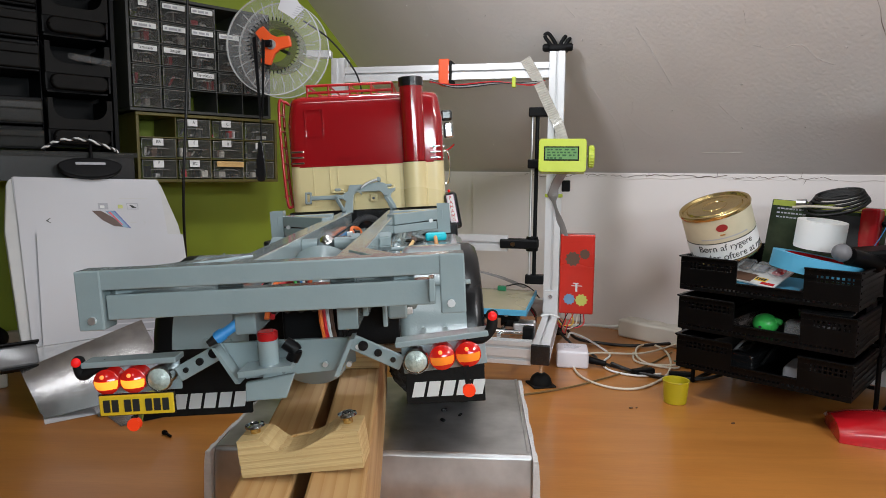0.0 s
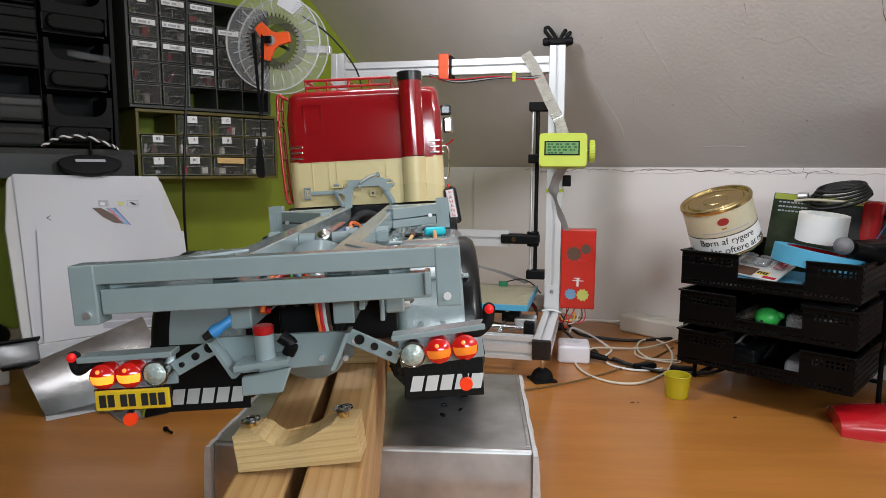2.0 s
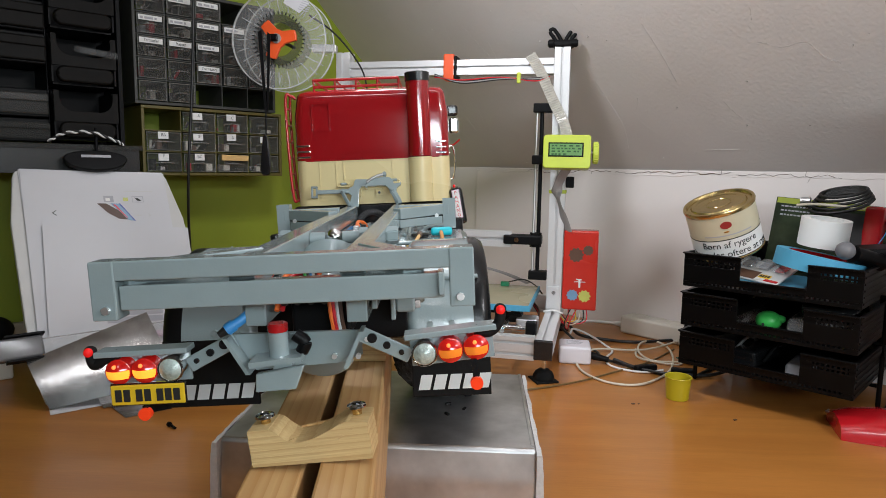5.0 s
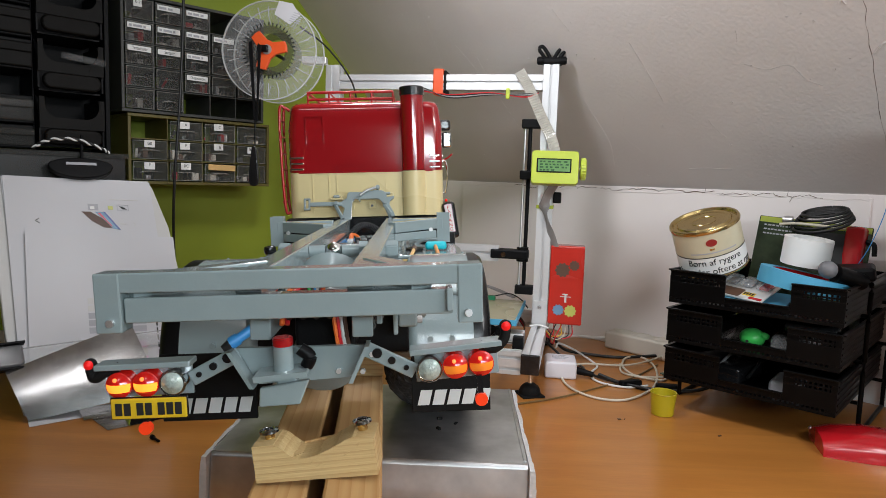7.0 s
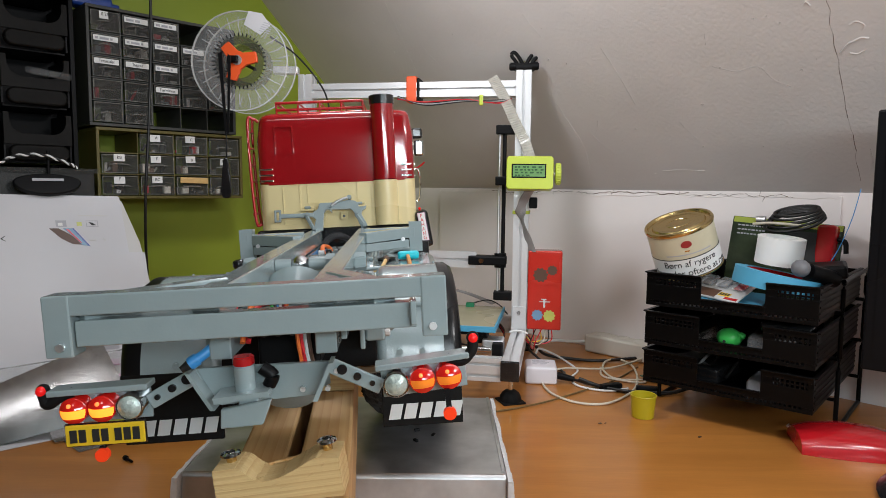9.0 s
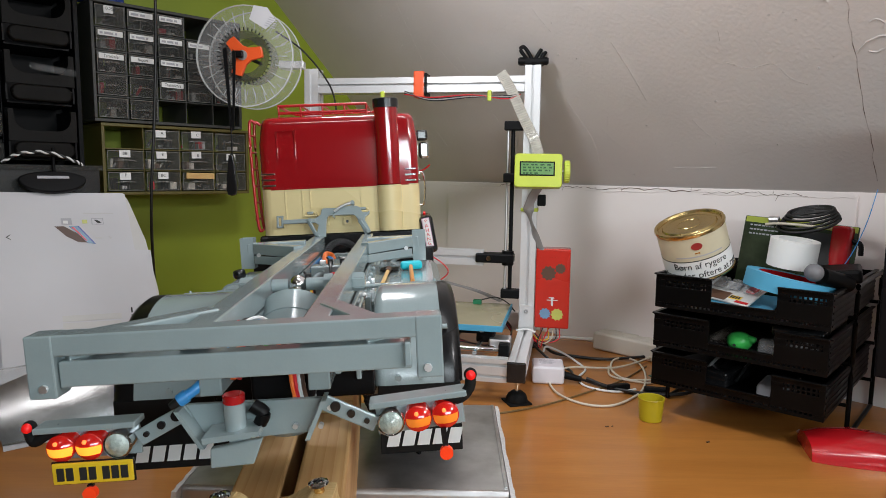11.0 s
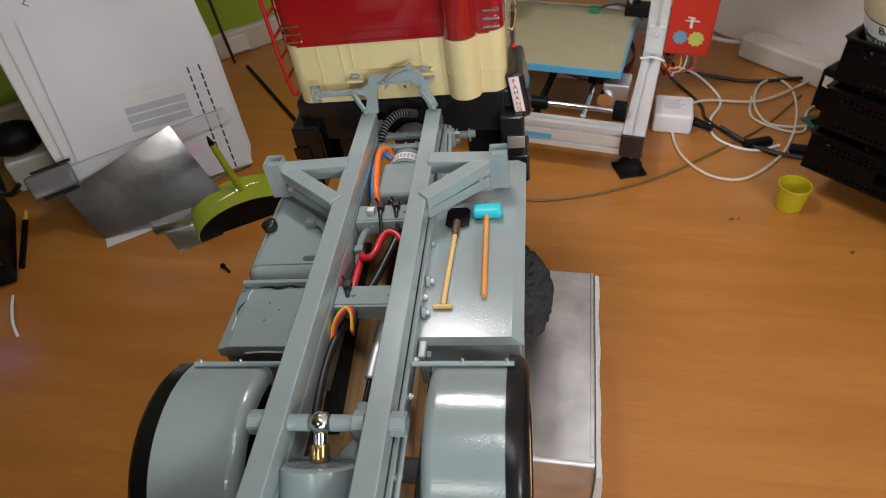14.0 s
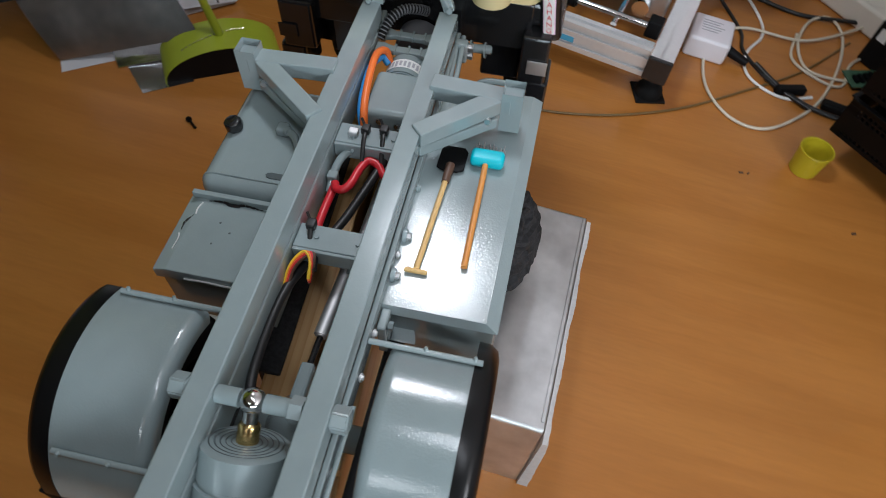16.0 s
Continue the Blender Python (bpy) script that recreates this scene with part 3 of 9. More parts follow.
drawer_cabinet("drawer_cabinet", -0.914, -0.617, 0.4805, 0.705, 5, 5, CABGREY, {(2, 0), (3, 0), (4, 0), (3, 4)},
               {(0, 4): ("note", "0.25"), (1, 4): ("strip", ""), (2, 4): ("strip", ""), (0, 3): ("strip", ""), (1, 3): ("strip", ""), (2, 3): ("strip", ""), (3, 3): ("strip", ""), (0, 2): ("strip", "Terminaler"),
                (1, 2): ("strip", "Stepper"), (2, 2): ("strip", ""), (2, 1): ("strip", "Thermistors")}, "dark grey small-parts cabinet with clear drawers, some missing")
drawer_cabinet("drawer_cabinet", -0.904, -0.603, 0.341, 0.4785, 4, 3, CABYEL, {(0, 2)},
               {(1, 2): ("note", "A"), (2, 2): ("note", "C"), (0, 1): ("note", "BB"), (1, 1): ("note", "E"), (2, 1): ("note", "B"), (3, 1): ("note", "BA"),
                (0, 0): ("note", "F"), (1, 0): ("note", "BC")}, "olive-yellow small-parts cabinet with clear labelled drawers")
slip = part("wooden_slip", box(-0.030, 0.030, -0.0015, 0.0015, -0.006, 0.006, 0.0006), TANWOOD)
slip.matrix_basis = GW @ pose(-0.716, -0.1445, 0.379, 0, 1, 0)
tagged(slip, "thin pale wooden slip stuck on a drawer front", "wooden slip")


clamp = thing("hand_clamp", GW @ pose(-0.885, -0.095, 0.7052), "dark blue plastic hand clamp lying on the cabinet", "clamp")
CLAMPBLUE = material("dark_blue_plastic", (0.012, 0.05, 0.26), 0.35, vary=0.1)
part("body", box(-0.045, 0.030, -0.02, 0.02, 0.0, 0.022, 0.006), CLAMPBLUE, clamp, smooth=True)
part("jaw", prism([(-0.045, 0.010), (-0.020, 0.022), (-0.018, 0.040), (-0.040, 0.040)], -0.014, 0.014, UPRIGHT, bevel=0.003), CLAMPBLUE, clamp, smooth=True)
part("trigger", box(0.020, 0.046, -0.008, 0.008, 0.006, 0.016, 0.004), CLAMPBLUE, clamp, smooth=True)
part("pad", box(-0.052, -0.0455, -0.012, 0.012, 0.002, 0.020, 0.002), MATT, clamp)


def storage_bin():
    b = thing("storage_bin", pose(0, 0, 0), "dark grey plastic storage bin with scooped front", "storage bin", "bins on the wall")
    w, h, d = 0.106, 0.090, 0.12
    side = [(0.004, 0.004), (d, 0), (d, h), (0.03, h), (0.004, h * 0.62)]
    turn = Matrix(((0, 0, 1, 0), (1, 0, 0, 0), (0, 1, 0, 0), (0, 0, 0, 1)))
    body = prism(side, -w / 2, -w / 2 + 0.003, turn)
    body = prism(side, w / 2 - 0.003, w / 2, turn, body)
    body = box(-w / 2 + 0.003, w / 2 - 0.003, 0.012, d, 0, 0.003, bm=body)
    body = box(-w / 2 + 0.003, w / 2 - 0.003, d - 0.003, d, 0.003, h, bm=body)
    part("body", body, MATT, b)
    cut = [(0.020 + (0.5 * w - 0.026) * math.sin(radians(a)) * 0.9, h * 0.97 - 0.036 * (math.cos(radians(a))) ** 0.6) for a in range(0, 91, 15)]
    half = [(0.0, h * 0.97 - 0.036)] + cut
    ring = [(-w / 2, h * 0.36), (w / 2, h * 0.36), (w / 2, h * 0.97)] + [(min(x, w / 2 - 0.002), z) for x, z in reversed(half)] + [(-min(x, w / 2 - 0.002), z) for x, z in half[1:]] + [(-w / 2, h * 0.97)]
    part("front_panel", prism(ring, -0.002, 0.0012, UPRIGHT, bevel=0.0006), BINGREY, b, "grey front panel with a scooped edge")
    part("front_roll", prism(rounded(-w / 2 + 0.006, w / 2 - 0.006, h * 0.04, h * 0.36 - 0.0005, 0.013), -0.004, 0.010, UPRIGHT, bevel=0.004), BINROLL, b, "rounded grip below the scoop", True)
    part("latch_slot", box(w * 0.27, w * 0.28, -0.0018, -0.0011, h * 0.42, h * 0.50), MATT, b)
    return b


first_bin = storage_bin()
BIN_AT = [(bx, bz) for bx in (-1.004, -1.204) for bz in (0.405, 0.503, 0.601, 0.699)]
for i, (bx, bz) in enumerate(BIN_AT):
    m = GW @ pose(bx, -0.16, bz)
    if i == 0:
        first_bin.matrix_basis = m
    else:
        copy_thing(first_bin, m)
bag = part("plastic_bag", box(-0.034, 0.032, -0.012, 0.025, 0.0, 0.012, 0.004), SPOOLCL)
bag.matrix_basis = GW @ pose(-0.985, -0.172, 0.556, 12, 4, 3)
tagged(bag, "small clear plastic bag of parts in a bin", "plastic bag")


def flat_drawer(bz, h, mat_):
    b = thing("flat_storage_box", GW @ pose(-1.104, -0.155, bz), "dark smoky plastic pull-out storage drawer", "storage drawer", "flat drawers on the wall")
    part("body", box(-0.040, 0.040, 0.004, 0.12, 0, h, 0.002), MATT, b)
    f = box(-0.040, 0.040, -0.004, 0.003, 0.004, h - 0.006, 0.003)
    part("front", box(-0.039, 0.039, -0.009, -0.0045, h * 0.55, h - 0.008, 0.002, bm=f), mat_, b)
    return b


for bz, h, mt in ((0.40, 0.040, CLEAR), (0.443, 0.048, CLEAR), (0.535, 0.052, BINGREY), (0.59, 0.052, BINGREY), (0.645, 0.052, BINGREY), (0.70, 0.05, BINGREY)):
    flat_drawer(bz, h, mt)
frame_rack = thing("bin_rack", GW @ pose(-1.06, -0.03, 0.395), "dark metal rail rack holding the storage bins", "rack")
part("back_plate", box(-0.21, 0.13, 0.0, 0.006, 0.0, 0.42), MATT, frame_rack)
part("rail", box(-0.0005, 0.0025, -0.10, 0.0, 0.0, 0.42, 0.001), MATT, frame_rack)
part("rail", box(-0.0895, -0.0865, -0.10, 0.0, 0.0, 0.42, 0.001), MATT, frame_rack)
part("rail", box(0.12, 0.128, -0.10, 0.0, 0.0, 0.42, 0.001), MATT, frame_rack)
tub = thing("storage_tub", GW @ pose(-1.06, -0.12, 0.345), "long smoky grey plastic tub on the wall", "storage tub")
t_bm = box(-0.145, 0.135, -0.07, -0.066, 0, 0.05, 0.001)
t_bm = box(-0.145, 0.135, -0.066, 0.115, 0, 0.003, bm=t_bm)
t_bm = box(-0.145, -0.142, -0.066, 0.115, 0.003, 0.05, bm=t_bm)
t_bm = box(0.132, 0.135, -0.066, 0.115, 0.003, 0.05, bm=t_bm)
part("body", t_bm, TUBGREY, tub)
part("rim", box(-0.15, 0.14, -0.075, -0.0705, 0.043, 0.052, 0.001), CLEAR, tub)
cord = thing("braided_cord", GW, "black and white braided cord lying over the tub rim", "cord")
way = smooth_path([(-1.075, -0.19, 0.40), (-1.05, -0.195, 0.415), (-1.01, -0.2, 0.418), (-0.97, -0.2, 0.405), (-0.955, -0.195, 0.398)], 16)
for turn_, mt in ((0.0, LABEL), (math.pi, W_BLACK)):
    part("strand", tube([(p[0], p[1] + 0.0017 * math.cos(k * 0.75 + turn_), p[2] + 0.0017 * math.sin(k * 0.75 + turn_)) for k, p in enumerate(way)], 0.0019, 8, 0), mt, cord, "", True)

# ---- hanging things ----
lead = part("hanging_cable", tube([(-0.815, -0.19, 0.95), (-0.812, -0.185, 0.7), (-0.818, -0.18, 0.52), (-0.828, -0.175, 0.36), (-0.822, -0.15, 0.25), (-0.80, -0.1, 0.1), (-0.78, -0.05, 0.004)], 0.0028), W_BLACK, smooth=True)
lead.matrix_basis = GW
tagged(lead, "black cable hanging down in front of the cabinets", "cable")
strap = thing("hanging_strap", pose(-0.288, 1.19, 0.345), "black strap with a long oval handle, hanging", "strap")
part("band", prism([(-0.011, 0.262), (-0.004, 0.265), (0.0030, 0.118), (-0.0008, 0.116)], -0.001, 0.001, UPRIGHT), MATT, strap)
part("band", prism([(0.005, 0.263), (0.0105, 0.258), (0.0048, 0.12), (0.0016, 0.118)], -0.006, -0.004, UPRIGHT), MATT, strap)
part("cord", rod((0.001, 0, 0.07), (0.001, 0, 0.122), 0.0014, n=6), MATT, strap)
part("handle", prism([(-0.010, 0.012), (-0.007, 0.002), (0, 0.0), (0.007, 0.002), (0.010, 0.012), (0.008, 0.04), (0.0045, 0.072), (0, 0.077), (-0.0045, 0.072), (-0.008, 0.04)], -0.005, 0.005, UPRIGHT, bevel=0.002), BLACK, strap, smooth=True)

# ---- the model truck ----
truck = thing("model_truck", TK, "blue-grey model truck chassis with red and cream cab, propped up", "model truck")


def tpart(name, bm, mt, label="", smooth=False, parent=None):
    return part(name, bm, mt, parent or truck, label, smooth)


RC, RX, RW = -0.003, 0.0272, 0.0128
for s in (-1, 1):
    tpart("upper_rail", beam((RC + s * RX, -0.25, 0), (RC + s * RX, 0.185, 0), RW, 0.015), TRUCK)
    tpart("lower_rail", beam((RC + s * (RX - 0.001), -0.235, -0.0165), (RC + s * (RX - 0.001), 0.20, -0.0165), RW - 0.002, 0.021), TRUCK)
    tpart("side_channel", box(RC + s * 0.0345 - 0.0015, RC + s * 0.0345 + 0.0015, -0.225, 0.19, -0.033, -0.0185, 0.0006), TRUCK)
    for yy in (-0.212, -0.19, -0.165, -0.14, -0.122, -0.075, -0.05, 0.0, 0.05, 0.09):
        tpart("rivet", rod((RC + s * 0.0355, yy, -0.026), (RC + s * 0.0385, yy, -0.026), 0.0024, n=12, bevel=0.0009), TRUCK if yy < -0.15 or yy > 0 else STEEL, "", True)
    tpart("air_line", rod((RC + s * 0.0385, -0.212, -0.0205), (RC + s * 0.0385, -0.092, -0.0205), 0.0013, n=8), TRUCK, smooth=True)
    tpart("pivot_nut", rod((RC + s * 0.0336, -0.104, -0.006), (RC + s * 0.042, -0.104, -0.006), 0.0068, n=6, bevel=0.0008), TRUCK)
# rear bumper frame
BC = -0.0075
tail = tpart("rear_beam", box(BC - 0.0905, BC + 0.0905, -0.262, -0.250, -0.0067, 0.0028, 0.0008), TRUCK)
for s in (-1, 1):
    tpart("beam_end", box(BC + s * 0.0848 - 0.006, BC + s * 0.0848 + 0.006, -0.2625, -0.2495, -0.0255, 0.0029, 0.0008), TRUCK, parent=tail)
    tpart("bolt", rod((BC + s * 0.0838, -0.264, -0.0205), (BC + s * 0.0838, -0.2615, -0.0205), 0.0019, n=8), STEEL, parent=tail)
tpart("inner_beam", box(BC - 0.078, BC + 0.0765, -0.2605, -0.2515, -0.0212, -0.0092, 0.0008), TRUCK, parent=tail)
tpart("hinge_tab", box(BC + 0.0735, BC + 0.0765, -0.2635, -0.2505, -0.0195, -0.0085, 0.0006), TRUCK, parent=tail)
for s, far in ((-1, 0.078), (1, 0.062)):
    tpart("gusset_brace", beam((RC + s * 0.030, -0.205, 0.0008), (BC + s * far, -0.254, 0.0008), 0.0115, 0.014), TRUCK)
    tpart("gusset_plate", prism([(RC + s * 0.032, -0.25), (RC + s * 0.032, -0.212), (s * (far - 0.012), -0.25)], -0.0115, -0.0095), TRUCK)
# front outriggers
for s, tip in ((-1, 0.0905), (1, 0.0798)):
    rig = tpart("outrigger", beam((RC + s * 0.031, 0.1135, 0.003), (s * tip, 0.1105, 0.003), 0.0125, 0.011), TRUCK)
    tpart("brace", beam((RC + s * 0.031, 0.070, 0.002), (s * (tip - 0.010), 0.1080, 0.0028), 0.0115, 0.0105), TRUCK, parent=rig)
    tpart("lower_brace", beam((RC + s * 0.031, 0.070, -0.009), (s * (tip - 0.010), 0.1050, -0.009), 0.0095, 0.008), TRUCK, parent=rig)
    post_ = box(s * tip - 0.0065, s * tip + 0.0065, 0.1045, 0.1180, -0.022, 0.0082)
    mouth = max(post_.faces, key=lambda f_: f_.calc_center_median().z)
    bmesh.ops.inset_individual(post_, faces=[mouth], thickness=0.0013)
    bmesh.ops.translate(post_, vec=(0, 0, -0.0045), verts=mouth.verts)
    tpart("end_tube", post_, TRUCK, "open square tube end", parent=rig)
    tpart("bolt", rod((s * (tip - 0.013), 0.098, -0.008), (s * (tip - 0.013), 0.0955, -0.008), 0.002, n=8), STEEL, parent=rig)
# tool box with bevelled lid
tb = tpart("tool_box", box(0.034, 0.0950, -0.0322, 0.146, -0.092, -0.0336, 0.001), TRUCK)
lid = bmesh.new()
lo = [(0.031, -0.0338), (0.0965, -0.0338), (0.0985, 0.148), (0.031, 0.148)]
hi = [(0.032, -0.0312), (0.0895, -0.0312), (0.0918, 0.146), (0.032, 0.146)]
vs = [lid.verts.new((a, b, -0.0325)) for a, b in lo] + [lid.verts.new((a, b, -0.0275)) for a, b in hi]
lid.faces.new(vs[:4][::-1])
lid.faces.new(vs[4:])
for i in range(4):
    lid.faces.new((vs[i], vs[(i + 1) % 4], vs[4 + (i + 1) % 4], vs[4 + i]))
tpart("lid", lid, PEEL, parent=tb)
tpart("lid_seam", box(0.0945, 0.0962, -0.028, 0.144, -0.037, -0.033), BLACK, parent=tb)
# left tank and tray
tank = tpart("fuel_tank", box(-0.0985, -0.036, 0.0245, 0.118, -0.090, -0.0255, 0.0095, seg=5), TRUCK, smooth=True)
tpart("filler_cap", lathe([(0, 0.0075), (0.0045, 0.0075), (0.0058, 0.0062), (0.0060, 0.0020), (0.0050, 0.0), (0, 0)], 9, pose(-0.0905, 0.0715, -0.0256, 4, -8, 0)), BLACK, "black filler cap", True, tank)
tpart("hose_union", box(-0.0635, -0.0555, 0.0705, 0.0790, -0.0260, -0.0195, 0.0018, pose(0, 0, 0, 0, 0, 0)), TRUCK, "", True, tank)
tpart("union_nut", rod((-0.0570, 0.0735, -0.0215), (-0.0535, 0.0715, -0.0215), 0.0034, n=8, bevel=0.0006), TRUCK, "", True, tank)
tpart("filler_hose", tube([(-0.0560, 0.0730, -0.0215), (-0.0500, 0.0690, -0.0215), (-0.0455, 0.0620, -0.0235), (-0.0425, 0.0540, -0.0290)], 0.0025, 12), TRUCK, "", True, tank)
tpart("tank_strap", tube([(-0.0995, 0.0335, -0.045), (-0.0985, 0.0335, -0.034), (-0.0935, 0.0335, -0.0268), (-0.085, 0.0335, -0.0254), (-0.060, 0.0335, -0.0254), (-0.038, 0.0335, -0.0254)], 0.0008, 8), TRUCK, "", True, tank)
tpart("strap_slot", prism([(-0.055 + 0.0045 * c_ + e_, 0.0385 + 0.0022 * s_) for c_, s_, e_ in ((0, 1, 0.010), (0, -1, 0.010), (0, -1, 0), (-0.5, -0.7, 0), (-0.7, 0, 0), (-0.5, 0.7, 0), (0, 1, 0))], -0.0257, -0.0249), GROOVE, parent=tank)
tray = tpart("battery_box", prism([(-0.100, -0.0420), (-0.037, -0.0420), (-0.037, -0.0320), (-0.0915, -0.0320), (-0.100, -0.0345)], -0.021, 0.034, UPRIGHT, bevel=0.0006), TRUCK)
tpart("lower_box", box(-0.0985, -0.037, -0.0315, 0.020, -0.085, -0.0432, 0.001), TRUCK, parent=tray)
rim = box(-0.0975, -0.037, 0.0178, 0.0212, -0.0325, -0.0278, 0.0006)
tpart("rim", rim, TRUCK, parent=tray)
crack_rng = random.Random(4)
def torn(name, pts, rad):
    """A ragged split in the paint, thick in the middle and fading out."""
    bm = bmesh.new()
    for k, (a, b) in enumerate(zip(pts, pts[1:])):
        fade = math.sin(math.pi * (k + 0.5) / (len(pts) - 1))
        jog = Vector((crack_rng.uniform(-0.0004, 0.0004), crack_rng.uniform(-0.0004, 0.0004), 0))
        bm = rod(Vector(a) + jog, Vector(b) + jog, max(0.00025, rad * fade), n=6, bm=bm)
    return tpart(name, bm, BLACK, "dark ragged tear in the box top", False, tray)


torn("torn_edge", [(-0.0865 + 0.0028 * k, 0.0170 + 0.0007 * math.sin(k * 0.9), -0.0318) for k in range(13)], 0.0012)
torn("torn_edge", [(-0.0905 - 0.0045 * math.sin(radians(14 * k)), 0.0065 - 0.0014 * k, -0.0323) for k in range(10)], 0.0006)
tpart("paint_bead", tube([(-0.0900, 0.0150, -0.0320), (-0.0912, 0.0100, -0.0319), (-0.0907, 0.0060, -0.0320)], 0.0005, 6), DECALW, "pale bead of filler", True, tray)
tpart("paint_bead", tube([(-0.0950, -0.0085, -0.0330), (-0.0935, -0.0120, -0.0322), (-0.0938, -0.0200, -0.0322)], 0.0004, 6), DECALW, "", True, tray)
for px_, py_ in ((-0.0740, 0.0030), (-0.0735, -0.0120), (-0.066, -0.0030)):
    tpart("paint_chip", lathe([(0, 0.0004), (0.0006, 0.0002), (0.0009, 0)], 8, pose(px_, py_, -0.0321)), GROOVE, parent=tray)
tpart("front_seam", box(-0.0985, -0.038, -0.0322, -0.0312, -0.0436, -0.0422), BLACK, parent=tray)
tpart("torn_seam", tube([(-0.082, -0.0343, -0.0385), (-0.070, -0.0345, -0.0372), (-0.058, -0.0345, -0.0376), (-0.050, -0.0343, -0.0380)], 0.0006, 6), DECALW, "", True, tray)


def fender(s):
    cy, cz, r0, r1 = -0.089, -0.077, 0.0625, 0.065
    turn = Matrix(((0, 0, 1, 0), (1, 0, 0, cy), (0, 1, 0, cz), (0, 0, 0, 1)))  # lathe's z runs across the truck
    a0, a1 = 60, 169
    lo_, mid, hi_ = (0.0445, 0.0880, 0.1000) if s > 0 else (-0.1165, -0.1020, -0.052)
    if s > 0:
        prof = [(r0 - 0.007, lo_), (r1 - 0.006, lo_), (r1 - 0.0035, lo_ + 0.0007), (r1 - 0.0016, lo_ + 0.0022), (r1 - 0.0004, lo_ + 0.0044), (r1, lo_ + 0.007), (r1, mid), (r0, mid), (r0, lo_ + 0.005), (r0 - 0.007, lo_ + 0.003), (r0 - 0.007, lo_)]
        edge = [(r1 + 0.0002, mid), (r1, hi_ - 0.006), (r1 - 0.003, hi_ - 0.0015), (r1 - 0.008, hi_), (r0 - 0.008, hi_ - 0.002), (r0, mid), (r1 + 0.0002, mid)]
    else:
        prof = [(r0, mid), (r1, mid), (r1, hi_ - 0.007), (r1 - 0.0004, hi_ - 0.0044), (r1 - 0.0016, hi_ - 0.0022), (r1 - 0.0035, hi_ - 0.0007), (r1 - 0.006, hi_), (r0 - 0.007, hi_), (r0 - 0.007, hi_ - 0.003), (r0, hi_ - 0.005), (r0, mid)]
        edge = [(r1 + 0.0002, mid), (r1, lo_ + 0.006), (r1 - 0.003, lo_ + 0.0015), (r1 - 0.008, lo_), (r0 - 0.008, lo_ + 0.002), (r0, mid), (r1 + 0.0002, mid)]
    f = tpart("rear_fender", lathe(prof, 30, turn, None, a0, a1), PEEL, smooth=True)
    tpart("rubber_edge", lathe(edge, 36, turn, None, a0 - (24 if s > 0 else 2), a1), FENDBLK, "black rubber fender edge", True, f)
    inn, out = (0.034, 0.092) if s > 0 else (-0.040, -0.0985)
    for ang in (63, 138):
        py, pz = cy + (r1 + 0.002) * math.cos(radians(ang)), cz + (r1 + 0.002) * math.sin(radians(ang))
        tpart("stay_rod", rod((inn, py, pz), (out, py, pz), 0.0017, n=8), TRUCK, smooth=True, parent=f)
        for k in (0.50, 0.93):
            xx = inn + (out - inn) * k
            tpart("nut", rod((xx, py, pz), (xx, py + 0.0031 * math.cos(radians(ang)), pz + 0.0031 * math.sin(radians(ang))), 0.0016, 0.0009, 8), TRUCK, "", True, f)
    for k in (0.2, 0.55):
        xx = inn + (out - inn) * (0.3 + k * 0.7)
        tpart("nut", rod((xx, cy - r1 + 0.003, cz + 0.017), (xx, cy - r1 + 0.0, cz + 0.017), 0.002, n=8), TRUCK, parent=f)
    fy = cy - r1 + 0.0012
    flap = tpart("mudflap", box(min(lo_, hi_) + 0.002, max(lo_, hi_) - 0.002, fy, fy + 0.003, cz - 0.0320, cz + 0.0125, 0.0005), RUBBER, "black rubber mudflap with white block shapes", parent=f)
    # plain slanted blocks where a maker's mark stands
    c0 = (lo_ + hi_) / 2
    for k in range(5):
        xx = c0 + (k - 2) * 0.0096 + (0.002 if s > 0 else 0.004)
        blk = [(-0.0050, 0), (0.0026, 0), (0.0050, 0.0100), (-0.0026, 0.0100)]
        hole = prism([(a + xx, b + cz - 0.0270) for a, b in blk], -fy + 0.0002, -fy + 0.0006, UPRIGHT)
        tpart("mark_block", hole, DECALW, parent=flap)
    m = Matrix.Translation((0.0760 if s > 0 else -0.084, cy, cz + 0.003)) @ pose(0, 0, 0, 0, 90 * s, 0)
    w = new("rear_wheel")
    w.parent, w.matrix_basis = truck, m
    tyre = [(0.026, 0.021), (0.035, 0.0235), (0.0445, 0.021), (0.0475, 0.016), (0.0475, -0.016), (0.0445, -0.021), (0.035, -0.0235), (0.026, -0.021), (0.026, 0.021)]
    part("tyre", lathe(tyre, 40), RUBBER, w, smooth=True)
    part("rim", lathe([(0.0, 0.004), (0.008, 0.006), (0.010, 0.012), (0.018, 0.008), (0.022, 0.017), (0.0265, 0.0215), (0.0265, -0.02)], 32), RIMRED, w, "red wheel rim", True)
    part("rim_edge", lathe([(0.0255, 0.0222), (0.0275, 0.0226), (0.0285, 0.021), (0.0255, 0.021), (0.0255, 0.0222)], 32), CREAM, w, "cream rim edge", True)
    nuts = bmesh.new()
    for k in range(8):
        a = radians(45 * k)
        nuts = rod((0.014 * math.cos(a), 0.014 * math.sin(a), 0.008), (0.014 * math.cos(a), 0.014 * math.sin(a), 0.013), 0.0016, n=6, bm=nuts)
    part("nut_circle", nuts, CHROME, w)


